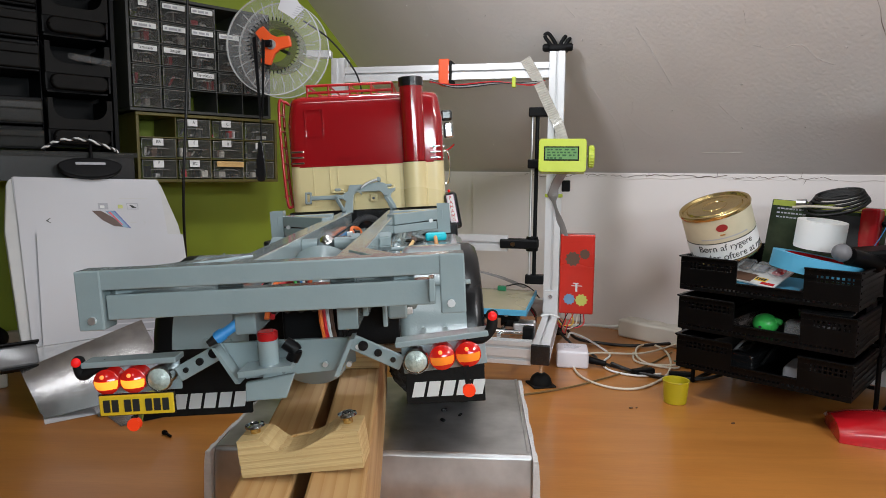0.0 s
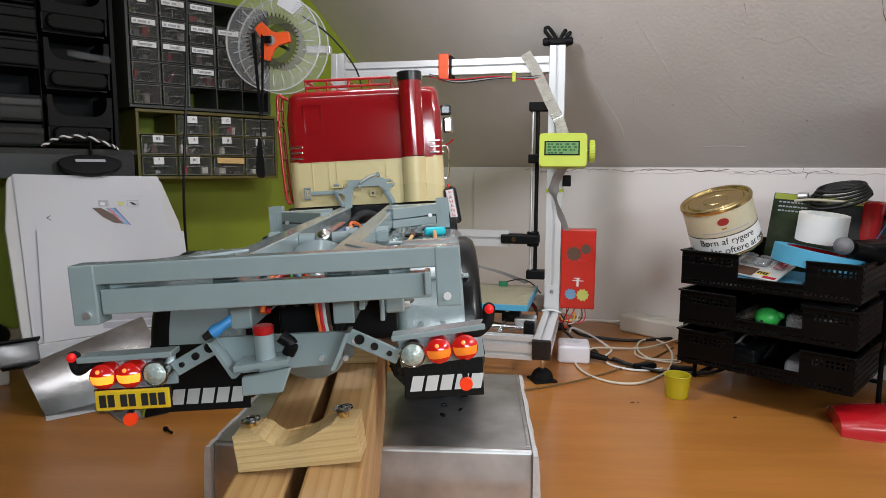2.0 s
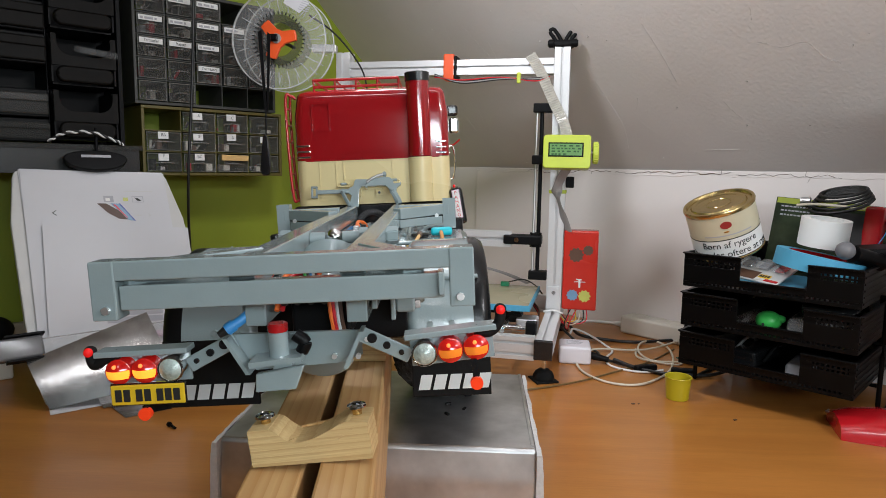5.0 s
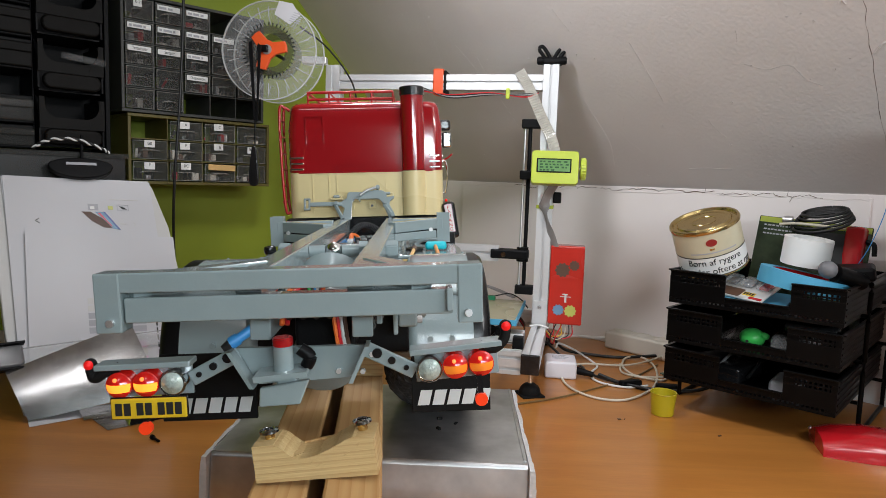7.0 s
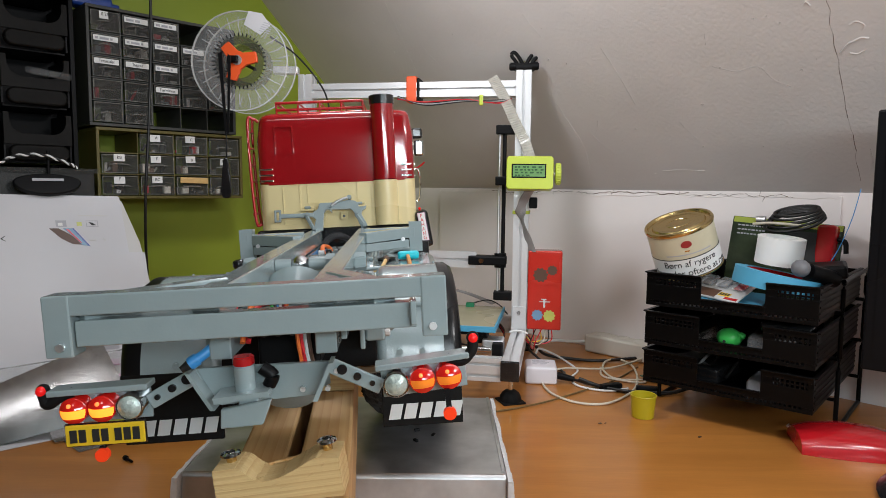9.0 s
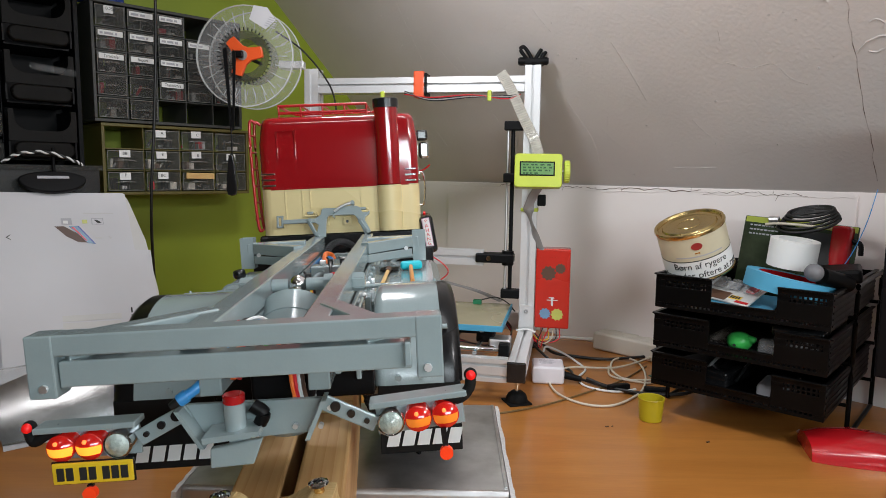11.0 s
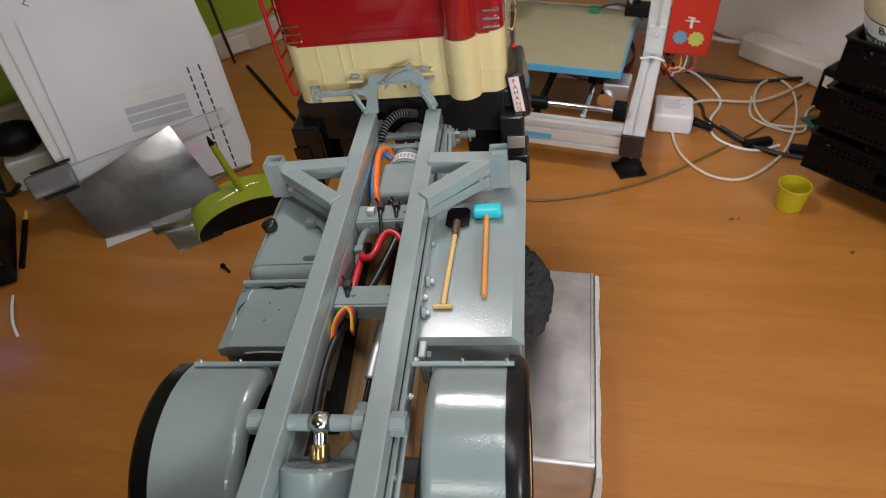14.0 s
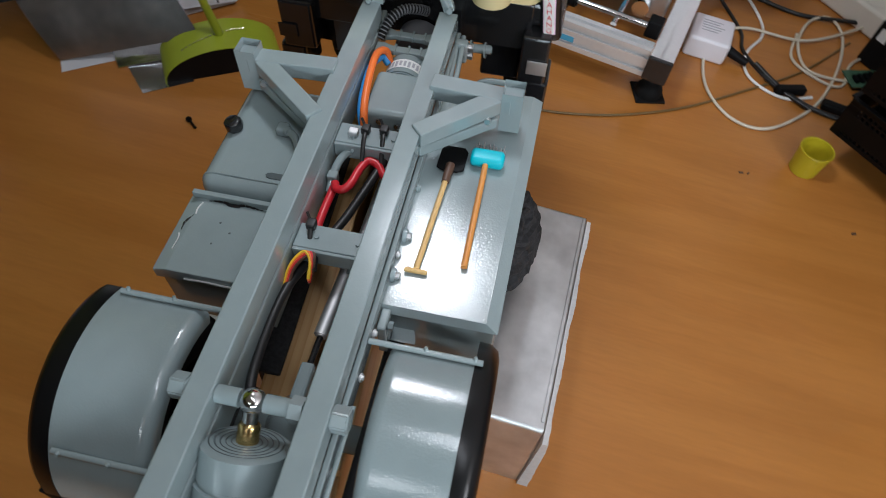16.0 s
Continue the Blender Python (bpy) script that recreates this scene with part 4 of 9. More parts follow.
fender(1)
fender(-1)
tpart("rear_axle", rod((-0.06, -0.089, -0.083), (0.06, -0.089, -0.083), 0.008, n=16), TRUCK, smooth=True)
tpart("axle_housing", lathe([(0, 0.02), (0.012, 0.018), (0.02, 0.008), (0.02, -0.008), (0.012, -0.018), (0, -0.02)], 20, pose(0, -0.09, -0.083)), TRUCK, smooth=True)
for s in (-1, 1):
    tpart("spring_hanger", box(s * 0.040 - 0.0035, s * 0.040 + 0.0035, -0.172, -0.154, -0.060, -0.034, 0.002), TRUCK)
    spring = bmesh.new()
    for k in range(4):
        spring = box(s * 0.040 - 0.005, s * 0.040 + 0.005, -0.17 + k * 0.012, -0.01 - k * 0.012, -0.064 - k * 0.0028, -0.0617 - k * 0.0028, 0.0006, bm=spring)
    tpart("leaf_spring", spring, BLACK)
sbk = tpart("spring_bracket", box(0.0335, 0.0385, -0.046, -0.033, -0.055, -0.028, 0.001), TRUCK)
tpart("gusset", prism([(0.0386, -0.050)] + [(0.0386 + 0.014 * math.sin(radians(a)), -0.050 + 0.014 * math.cos(radians(a))) for a in range(0, 91, 10)], -0.039, -0.0365, Matrix.Translation((0, 0, -0.004)) @ pose(0, 0, 0, 14, 0, 0), bevel=0.0005), TRUCK, parent=sbk)
tpart("bolt", rod((0.0386, -0.040, -0.034), (0.0412, -0.040, -0.034), 0.0026, n=6), TRUCK, parent=sbk)
for yy in (0.0135, -0.0135):
    lug = tpart("hinge_lug", rod((0.0335, yy, -0.0255), (0.0362, yy, -0.0255), 0.0042, n=18, bevel=0.0005), TRUCK, smooth=True)
    tpart("bolt", rod((0.0363, yy, -0.0255), (0.0385, yy, -0.0255), 0.0022, n=6), STEEL, parent=lug)

# telescopic cylinder on the cross rod
ax = Vector((0, math.cos(radians(40)), math.sin(radians(40))))
top = Vector((-0.0065, -0.104, -0.006)) - ax * 0.0195
cm = basis(top, top + ax)
cyl = tpart("lift_cylinder", lathe([(0, 0), (0.018, 0), (0.0205, -0.0015), (0.0205, -0.016), (0.0198, -0.0165), (0.0198, -0.018), (0.0213, -0.0185), (0.0213, -0.026), (0.0205, -0.0265),
      (0.0205, -0.028), (0.0216, -0.0285), (0.0216, -0.034), (0.0205, -0.0345), (0.0205, -0.036), (0.0216, -0.0365), (0.0216, -0.044), (0.0205, -0.0445), (0.0205, -0.046), (0.0218, -0.0465), (0.0218, -0.058), (0, -0.058)], 32, cm), TRUCK, "stepped grey hydraulic cylinder", True)
# Thin dark rings paint in the shade of grooves that are not cut.
for k in (0.0065, 0.0090, 0.0115, 0.0140, 0.0165):
    tpart("ring_groove", lathe([(k, 0.0001), (k + 0.0003, 0.0003), (k + 0.0006, 0.0001)], 40, cm), GROOVE, parent=cyl)
tpart("brass_collar", lathe([(0, 0.009), (0.0045, 0.009), (0.0052, 0.008), (0.0052, 0.0003), (0, 0.0003)], 20, cm), BRASS, "polished brass collar", True, cyl)
tpart("rod_neck", lathe([(0.0036, 0.009), (0.0036, 0.016), (0.0, 0.016)], 16, cm), CHROME, smooth=True, parent=cyl)
clampr = tpart("clamp_band", lathe([(0.0218, -0.0475), (0.0236, -0.0475), (0.0240, -0.0482), (0.0240, -0.0568), (0.0236, -0.0575), (0.0218, -0.0575)], 32, cm), TRUCK, "", True, cyl)
tpart("clamp_lug", box(-0.0035, 0.0035, -0.0275, -0.0225, -0.0572, -0.0478, 0.0012, cm), TRUCK, "", True, clampr)
tpart("clamp_bolt", rod(cm @ Vector((-0.0052, -0.0252, -0.0525)), cm @ Vector((0.0052, -0.0252, -0.0525)), 0.0016, n=12), STEEL, "", True, clampr)
tpart("lower_tube", lathe([(0.0192, -0.058), (0.0192, -0.082), (0.0170, -0.084), (0, -0.084)], 32, cm), TRUCK, "", True, cyl)
ball = bmesh.new()
bmesh.ops.create_uvsphere(ball, u_segments=20, v_segments=12, radius=0.0062, matrix=Matrix.Translation((-0.0065, -0.104, -0.006)))
tpart("ball_joint", ball, CHROME, "chrome ball joint", True, cyl)
for a, b in ((-0.0235, -0.0125), (-0.0005, 0.0175)):
    tpart("cross_rod", rod((a, -0.104, -0.006), (b, -0.104, -0.006), 0.0045, n=16), TRUCK, smooth=True)
tpart("lock_nut", rod((0.0115, -0.104, -0.006), (0.0175, -0.104, -0.006), 0.0065, n=6), TRUCK)
# cross members and gearbox between the rails
for yy, h in ((-0.002, -0.02), (0.077, -0.018)):
    cmx = tpart("cross_member", box(-0.0235, 0.0178, yy - 0.008, yy + 0.008, h - 0.003, h, 0.0006), TRUCK)
    tpart("flange", box(-0.0235, 0.0178, yy - 0.010, yy - 0.008, h - 0.012, h - 0.0005, 0.0005), TRUCK, parent=cmx)
    for xx in (-0.012, 0.012):
        tpart("rivet", rod((xx, yy, h), (xx, yy, h + 0.0012), 0.0016, n=8), TRUCK, parent=cmx)
for yy, h in ((0.1655, -0.021), (0.1800, -0.0195)):
    yoke = tpart("cast_yoke", prism([(-0.0235, -0.005), (-0.0185, -0.005), (-0.0130, -0.0032), (0.0080, -0.0032), (0.0130, -0.005), (0.0178, -0.005), (0.0178, 0.005), (0.0130, 0.0052), (0.0080, 0.0030), (-0.0130, 0.0030), (-0.0185, 0.0052), (-0.0235, 0.005)], -0.004, 0.0, pose(0, yy, h), bevel=0.0008), TRUCK, "cast cross yoke with flared ends")
    for xx in (-0.0095, 0.0, 0.0085):
        tpart("yoke_rib", box(xx - 0.0008, xx + 0.0008, yy - 0.0044, yy + 0.0040, h - 0.003, h + 0.0009, 0.0003), TRUCK, parent=yoke)
gear_ = tpart("gearbox", box(-0.0155, 0.0178, 0.1005, 0.1425, -0.060, -0.0205, 0.0045, seg=4), TRUCK, "grey painted gearbox block", True)
for xx, yy, zz in ((-0.0035, 0.0995, -0.0270), (0.0085, 0.0995, -0.0290)):
    tpart("gearbox_screw", rod((xx, yy + 0.001, zz), (xx, yy - 0.0012, zz), 0.0024, n=12, bevel=0.0005), CHROME, "", True, gear_)
motor_ = tpart("motor", rod((0.001, 0.1428, -0.036), (0.001, 0.1625, -0.036), 0.0148, n=28, bevel=0.001), TRUCK, smooth=True)
tpart("motor_label", lathe([(0.0150, 0.0), (0.0150, 0.0085)], 28, Matrix.Translation((0.001, 0.1475, -0.036)) @ pose(0, 0, 0, -90), None, 180, 360), LABEL, "white printed band round the motor", False, motor_)
for k in range(9):
    tpart("print_bar", box(-0.0009, 0.0009, -0.0020 - (k % 3) * 0.0006, 0.0022, 0.0150, 0.0152, 0, Matrix.Translation((0.001, 0.1517, -0.036)) @ pose(0, 0, 0, 0, -46 + k * 11.5, 0)), INKGREY, parent=motor_)
tpart("engine_block", rod((0.0, 0.186, -0.040), (0.0, 0.206, -0.040), 0.0165, n=28, bevel=0.002), BALLGREY, "dark grey round motor end", True)
hose_b = tpart("bellows_hose", tube([(-0.022, 0.172, -0.020), (-0.018, 0.182, -0.012), (-0.010, 0.191, -0.008), (-0.001, 0.197, -0.010), (0.006, 0.203, -0.015)], 0.0030, 12), MATT, "black ribbed air hose", True)
coil_path = smooth_path([(-0.022, 0.172, -0.020), (-0.018, 0.182, -0.012), (-0.010, 0.191, -0.008), (-0.001, 0.197, -0.010), (0.006, 0.203, -0.015)], 5)
for a, b in zip(coil_path, coil_path[1:]):
    tpart("hose_rib", rod(a, a + (b - a).normalized() * 0.0008, 0.0038, n=14, bevel=0.0003), BALLGREY, "", True, hose_b)
tpart("fill_plate", box(-0.019, 0.019, -0.155, -0.128, -0.060, -0.040, 0.002), TRUCK)
tpart("floor_pan", box(-0.0195, 0.0195, 0.118, 0.2, -0.066, -0.062), BLACK)
# damper strut
tpart("strut_body", rod((0.0050, 0.0, -0.043), (0.0012, -0.048, -0.048), 0.0042, n=16, bevel=0.0008), STEEL, "", True)
tpart("strut_rod", rod((0.0012, -0.048, -0.048), (0.0, -0.070, -0.0505), 0.0018, n=10), BLACK, "", True)
tpart("strut_clevis", box(-0.004, 0.004, -0.086, -0.064, -0.058, -0.046, 0.002), TRUCK)
tpart("strut_eye", rod((0.006, -0.004, -0.040), (0.017, -0.004, -0.040), 0.006, n=16), TRUCK, "", True)
tpart("prop_shaft", rod((0.004, 0.012, -0.056), (0.008, 0.098, -0.05), 0.0042, n=14), STEEL, "", True)
# wiring
tpart("orange_cable", tube([(-0.0120, 0.092, -0.034), (-0.0140, 0.101, -0.0215), (-0.0165, 0.118, -0.0175), (-0.0185, 0.140, -0.0160), (-0.0182, 0.153, -0.0165), (-0.0140, 0.1585, -0.0190), (-0.0110, 0.1560, -0.0260)], 0.0026, 12, 10), W_ORANGE, "", True)
tpart("blue_cable", tube([(-0.0140, 0.095, -0.036), (-0.0180, 0.106, -0.0265), (-0.0205, 0.124, -0.0230), (-0.0210, 0.143, -0.0215), (-0.0165, 0.155, -0.0215), (-0.0115, 0.1540, -0.0260)], 0.0024, 12, 10), W_BLUE, "", True)
tpart("red_cable", tube([(-0.0180, 0.002, -0.036), (-0.0185, 0.020, -0.033), (-0.0180, 0.044, -0.033)], 0.0026, 12), W_RED, "", True)
tpart("red_cable", tube([(-0.0175, 0.0460, -0.0310), (-0.0150, 0.0410, -0.0290), (-0.0100, 0.0400, -0.0275), (-0.0065, 0.0450, -0.0265), (-0.0045, 0.0560, -0.0260), (-0.0010, 0.0640, -0.0260), (0.0050, 0.0630, -0.0270), (0.0105, 0.0570, -0.0290), (0.0170, 0.0545, -0.0310)], 0.0026, 12, 10), W_RED, "", True)
tpart("black_cable", tube([(0.010, 0.078, -0.024), (0.0076, 0.066, -0.028), (0.0, 0.039, -0.032), (-0.006, 0.019, -0.034), (-0.017, -0.012, -0.034), (-0.0215, -0.031, -0.032), (-0.0225, -0.055, -0.031), (-0.0215, -0.082, -0.033), (-0.018, -0.102, -0.04)], 0.0028), W_BLACK, "", True)
hose_ = tpart("grey_hose", tube([(-0.0205, 0.0420, -0.036), (-0.0205, 0.0540, -0.030), (-0.0175, 0.0650, -0.0265), (-0.0110, 0.0705, -0.0255), (-0.0030, 0.0700, -0.0275), (0.0080, 0.0660, -0.031)], 0.0026, 12), TRUCK, "", True)
tpart("hose_band", box(-0.0235, -0.0170, 0.0475, 0.0535, -0.0350, -0.0275, 0.0010), TRUCK, parent=hose_)
tpart("hose_band", box(-0.0160, -0.0100, 0.0735, 0.0785, -0.0180, -0.0135, 0.0008), STEEL, parent=hose_)
tpart("hose_band", beam((-0.0130, 0.0740, -0.0165), (-0.0115, 0.0650, -0.0225), 0.0022, 0.0012), TRUCK, parent=hose_)
for k, (mt, dx) in enumerate(((W_YEL, 0.0), (W_ORANGE, 0.0016), (W_RED, 0.0032), (W_BROWN, 0.0048))):
    tpart("servo_wire", tube([(-0.0238 + dx * 0.5, -0.036, -0.036), (-0.0225 + dx * 0.6, -0.021, -0.026), (-0.0165 + dx, -0.0125, -0.021), (-0.0115 + dx * 0.5, -0.016, -0.022), (-0.0105, -0.025, -0.028 - dx)], 0.0010, 6), mt, "", True)
tpart("wire_ring", tube([(-0.0095, -0.020, -0.027), (-0.0115, -0.011, -0.025), (-0.018, -0.010, -0.026), (-0.022, -0.019, -0.029)], 0.0022), W_BLACK, "", True)
# wiring loom behind the rear cross beam
for k, (mt, r_) in enumerate(((LABEL, 0.0009), (W_BLUE, 0.0008), (W_BLACK, 0.0010), (GREENPL, 0.0010))):
    o = k * 0.0016
    tpart("rear_wire", tube([(-0.0200 + o, -0.2110 - o, -0.0220), (-0.0195 + o, -0.2030 - o, -0.0100 - o), (-0.0120 + o * 0.4, -0.1985 - o, -0.0072 - o), (-0.0050 - o * 0.6, -0.2030 - o, -0.0110 - o), (-0.0030 - o * 0.5, -0.2100 - o, -0.0220)], r_, 8), mt, "", True)
for k, mt in enumerate((W_ORANGE, W_RED, W_BROWN)):
    o = k * 0.0017
    tpart("rear_wire", tube([(-0.0125 + o * 0.3, -0.2065, -0.0240), (-0.0112 + o * 0.4, -0.1985 - o * 0.4, -0.0130 - o * 0.6), (-0.0060, -0.1960 - o, -0.0108 - o), (-0.0010 - o * 0.4, -0.2000 - o * 0.6, -0.0140 - o), (-0.0015 - o * 0.3, -0.2080, -0.0250)], 0.0011, 8), mt, "", True)
for mt, o in ((W_ORANGE, 0.0), (W_RED, 0.0028)):
    tpart("rear_lead", tube([(-0.0185 + o, -0.2330, -0.0300), (-0.0180 + o, -0.2240, -0.0190), (-0.0155 + o, -0.2120, -0.0138 - o * 0.4), (-0.0100 + o, -0.2030, -0.0160), (-0.0080 + o, -0.1990, -0.0240)], 0.0014, 10), mt, "", True)
for mt, dx in ((W_ORANGE, 0.0), (W_RED, 0.0018), (DECALW, 0.0036), (W_BROWN, 0.0054)):
    tpart("rear_wire", tube([(0.010 + dx, -0.226, -0.048), (0.008 + dx, -0.224, -0.036), (0.006 + dx, -0.215, -0.026), (0.006 + dx * 0.5, -0.206, -0.024)], 0.0012, 6), mt, "", True)
for k in range(4):
    tpart("black_lead", tube([(-0.020 + k * 0.007, -0.200, -0.024), (-0.017 + k * 0.007, -0.210, -0.0165 - k * 0.001), (-0.013 + k * 0.006, -0.222, -0.0180), (-0.014 + k * 0.007, -0.236, -0.0260)], 0.0017, 8), W_BLACK, "", True)
tpart("plug_housing", box(-0.0215, -0.0150, -0.2040, -0.1930, -0.0170, -0.0080, 0.0012), MATT, "small black plug housing")
# spring shackle bracket with its bolts
shk = tpart("shackle_bracket", box(0.0372, 0.0400, -0.1890, -0.1620, -0.0480, -0.0190, 0.0008), TRUCK)
tpart("shackle_block", box(0.0400, 0.0515, -0.1830, -0.1640, -0.0450, -0.0270, 0.0018, seg=3), TRUCK, "", True, shk)
tpart("shackle_boss", rod((0.0515, -0.1690, -0.0360), (0.0570, -0.1690, -0.0360), 0.0062, n=20, bevel=0.0009), TRUCK, "", True, shk)
for yy, zz in ((-0.1790, -0.0310), (-0.1790, -0.0410)):
    tpart("shackle_bolt", rod((0.0515, yy, zz), (0.0545, yy, zz), 0.0024, n=6, bevel=0.0004), STEEL, "", False, shk)
tpart("shackle_bolt", rod((0.0455, -0.1730, -0.0270), (0.0455, -0.1730, -0.0235), 0.0026, n=12, bevel=0.0007), TRUCK, "", True, shk)
for yy in (-0.196, -0.207):
    tpart("rail_bolt", rod((0.0372, yy, -0.0265), (0.0400, yy, -0.0265), 0.0030, n=14, bevel=0.0012), STEEL, "", True, shk)
tpart("receiver_box", box(-0.016, 0.017, -0.212, -0.18, -0.05, -0.026, 0.002), MATT)
for xx, yy, zt, run in ((-0.0062, 0.0800, -0.0165, 0.020), (0.0052, 0.0815, -0.0165, 0.018), (-0.0165, 0.0040, -0.0185, 0.013)):
    tie = tpart("cable_tie", box(xx - 0.0026, xx + 0.0026, yy - 0.0030, yy + 0.0028, zt - 0.0012, zt + 0.0036, 0.0008), W_BLACK, "black nylon cable tie", True)
    tpart("tie_strap", tube([(xx, yy, zt + 0.0012), (xx + 0.0006, yy - run * 0.35, zt + 0.0006), (xx + 0.0014, yy - run * 0.7, zt - 0.0030), (xx + 0.0022, yy - run, zt - 0.0085)], 0.0014, 10, 6, None, 0.5), W_BLACK, "", True, tie)
    tpart("tie_tail", rod((xx - 0.0012, yy + 0.002, zt + 0.002), (xx - 0.0040, yy + 0.0055, zt + 0.0045), 0.0009, n=6), W_BLACK, "", False, tie)

# hook frame at the front of the rails
HF = pose(0, 0.1865, 0, -14, 0, 0)  # the frame leans towards the cab
hk = tpart("hook_frame", prism([(-0.0335, -0.0010), (-0.0222, -0.0015), (-0.0215, 0.0130), (-0.0205, 0.0195), (-0.0180, 0.0222), (0.0085, 0.0222), (0.0115, 0.0205), (0.0150, 0.0140),
      (0.0210, -0.0010), (0.0280, 0.0015), (0.0265, 0.0060), (0.0215, 0.0155), (0.0225, 0.0195), (0.0268, 0.0225), (0.0275, 0.0258), (0.0245, 0.0245), (0.0190, 0.0242), (0.0175, 0.0290),
      (0.0150, 0.0315), (0.0075, 0.0330), (-0.0060, 0.0305), (-0.0245, 0.0308), (-0.0262, 0.0295), (-0.0275, 0.0235), (-0.0330, 0.0205), (-0.0340, 0.0150), (-0.0300, 0.0120)], -0.0025, 0.0025, HF @ UPRIGHT, bevel=0.0005), TRUCK)
tpart("stiffener", prism([(-0.0195, 0.0222), (0.0095, 0.0222), (0.0095, 0.0238), (-0.0195, 0.0238)], 0.0025, 0.0040, HF @ UPRIGHT), TRUCK, parent=hk)
tpart("handle_bar", box(-0.0700, -0.0320, -0.0028, 0.0012, 0.0148, 0.0198, 0.0012, HF), TRUCK, parent=hk)
ring = bmesh.new()
for a, b, c, d in ((-0.0765, -0.0742, 0.0105, 0.0245), (-0.0712, -0.0690, 0.0105, 0.0245), (-0.0765, -0.0690, 0.0105, 0.0127), (-0.0765, -0.0690, 0.0223, 0.0245)):
    ring = box(a, b, -0.0026, 0.0010, c, d, 0.0006, HF, ring)
tpart("handle_loop", ring, TRUCK, parent=hk)
for x0, z0, x1, z1 in ((-0.0395, 0.0180, -0.0305, 0.0005), (0.0168, 0.0165, 0.0262, 0.0022)):
    tpart("latch_stay", beam(HF @ Vector((x0, -0.0042, z0)), HF @ Vector((x1, -0.0042, z1)), 0.0030, 0.0040), TRUCK, parent=hk)
tpart("top_lever", tube([HF @ Vector(p_) for p_ in ((-0.0120, -0.0035, 0.0262), (-0.0060, -0.0040, 0.0305), (0.0010, -0.0040, 0.0335), (0.0070, -0.0040, 0.0352))], 0.0017, 10), STEEL, "bare steel spring lever", True, hk)
tpart("lever_eye", rod(HF @ Vector((0.0085, -0.0055, 0.0355)), HF @ Vector((0.0085, 0.0015, 0.0355)), 0.0025, n=14, bevel=0.0005), TRUCK, "", True, hk)
for xx, zz in ((-0.0392, 0.0176), (0.0170, 0.0172), (-0.0315, 0.0012), (0.0252, 0.0022), (-0.0135, 0.0252), (-0.0125, 0.0206)):
    tpart("pin", rod(HF @ Vector((xx, -0.0068, zz)), HF @ Vector((xx, 0.0030, zz)), 0.0021 if zz < 0.0205 else 0.0012, n=12, bevel=0.0004), TRUCK, "", True, hk)
for a, b, zz in ((-0.0465, -0.0325, 0.0215), (0.0130, 0.0268, 0.0240)):
    pad_ = tpart("rest_pad", box(a, b, 0.1955, 0.2045, zz, zz + 0.0020, 0.0007), CREAM, "thin cream rest pad", parent=hk)
    tpart("rest_hook", box(a + 0.0025, b - 0.0040, 0.1985, 0.2030, zz + 0.0021, zz + 0.0055, 0.0014), TRUCK, "", True, pad_)
    tpart("rest_lip", box(b - 0.0030, b - 0.0006, 0.1975, 0.2040, zz + 0.0021, zz + 0.0042, 0.0006), CREAM, "", True, pad_)

# cab
CW0, CW1, CY0, CY1 = -0.095, 0.085, 0.204, 0.365
def cab_block(z0, z1, top_in, mt, name, top_cap):
    prof = rounded(CW0, CW1, CY0, CY1, 0.012, 6)
    b = bmesh.new()
    cx, cy = (CW0 + CW1) / 2, (CY0 + CY1) / 2
    rings = []
    steps = [(z0, 0.0), (z0 + (z1 - z0) * 0.62, 0.0)] + ([(z0 + (z1 - z0) * 0.9, top_in * 0.55), (z1 - 0.003, top_in * 0.85), (z1, top_in * 0.85 + 0.004)] if top_cap else [(z1, 0.0)])
    for zz, inn in steps:
        kx, ky = 1 - inn / ((CW1 - CW0) / 2), 1 - inn / ((CY1 - CY0) / 2)
        rings.append([b.verts.new((cx + (px - cx) * kx, cy + (py - cy) * ky, zz)) for px, py in prof])
    n = len(prof)
    for p, q in zip(rings, rings[1:]):
        for i in range(n):
            b.faces.new((p[i], p[(i + 1) % n], q[(i + 1) % n], q[i]))
    b.faces.new(rings[0][::-1])
    b.faces.new(rings[-1])
    return tpart(name, b, mt, smooth=True)


cream = cab_block(0.001, 0.0535, 0, CREAM, "cab_lower_body", False)
red = cab_block(0.054, 0.134, 0.0055, RED, "cab_upper_body", True)
tpart("paint_edge", box(CW0 + 0.012, CW1 - 0.012, CY0 - 0.0006, CY0 + 0.002, 0.0525, 0.0545, 0.0004), RED, parent=red)
# raised panels on the rear wall
def frame_panel(x0, x1, z0, z1, mt, parent):
    f = bmesh.new()
    for a, b, c, d in ((x0, x1, z1 - 0.0007, z1), (x0, x1, z0, z0 + 0.0007), (x0, x0 + 0.0009, z0, z1), (x1 - 0.0009, x1, z0, z1)):
        f = box(a, b, CY0 - 0.0009, CY0 + 0.001, c, d, bm=f)
    return tpart("panel_bead", f, mt, parent=parent)


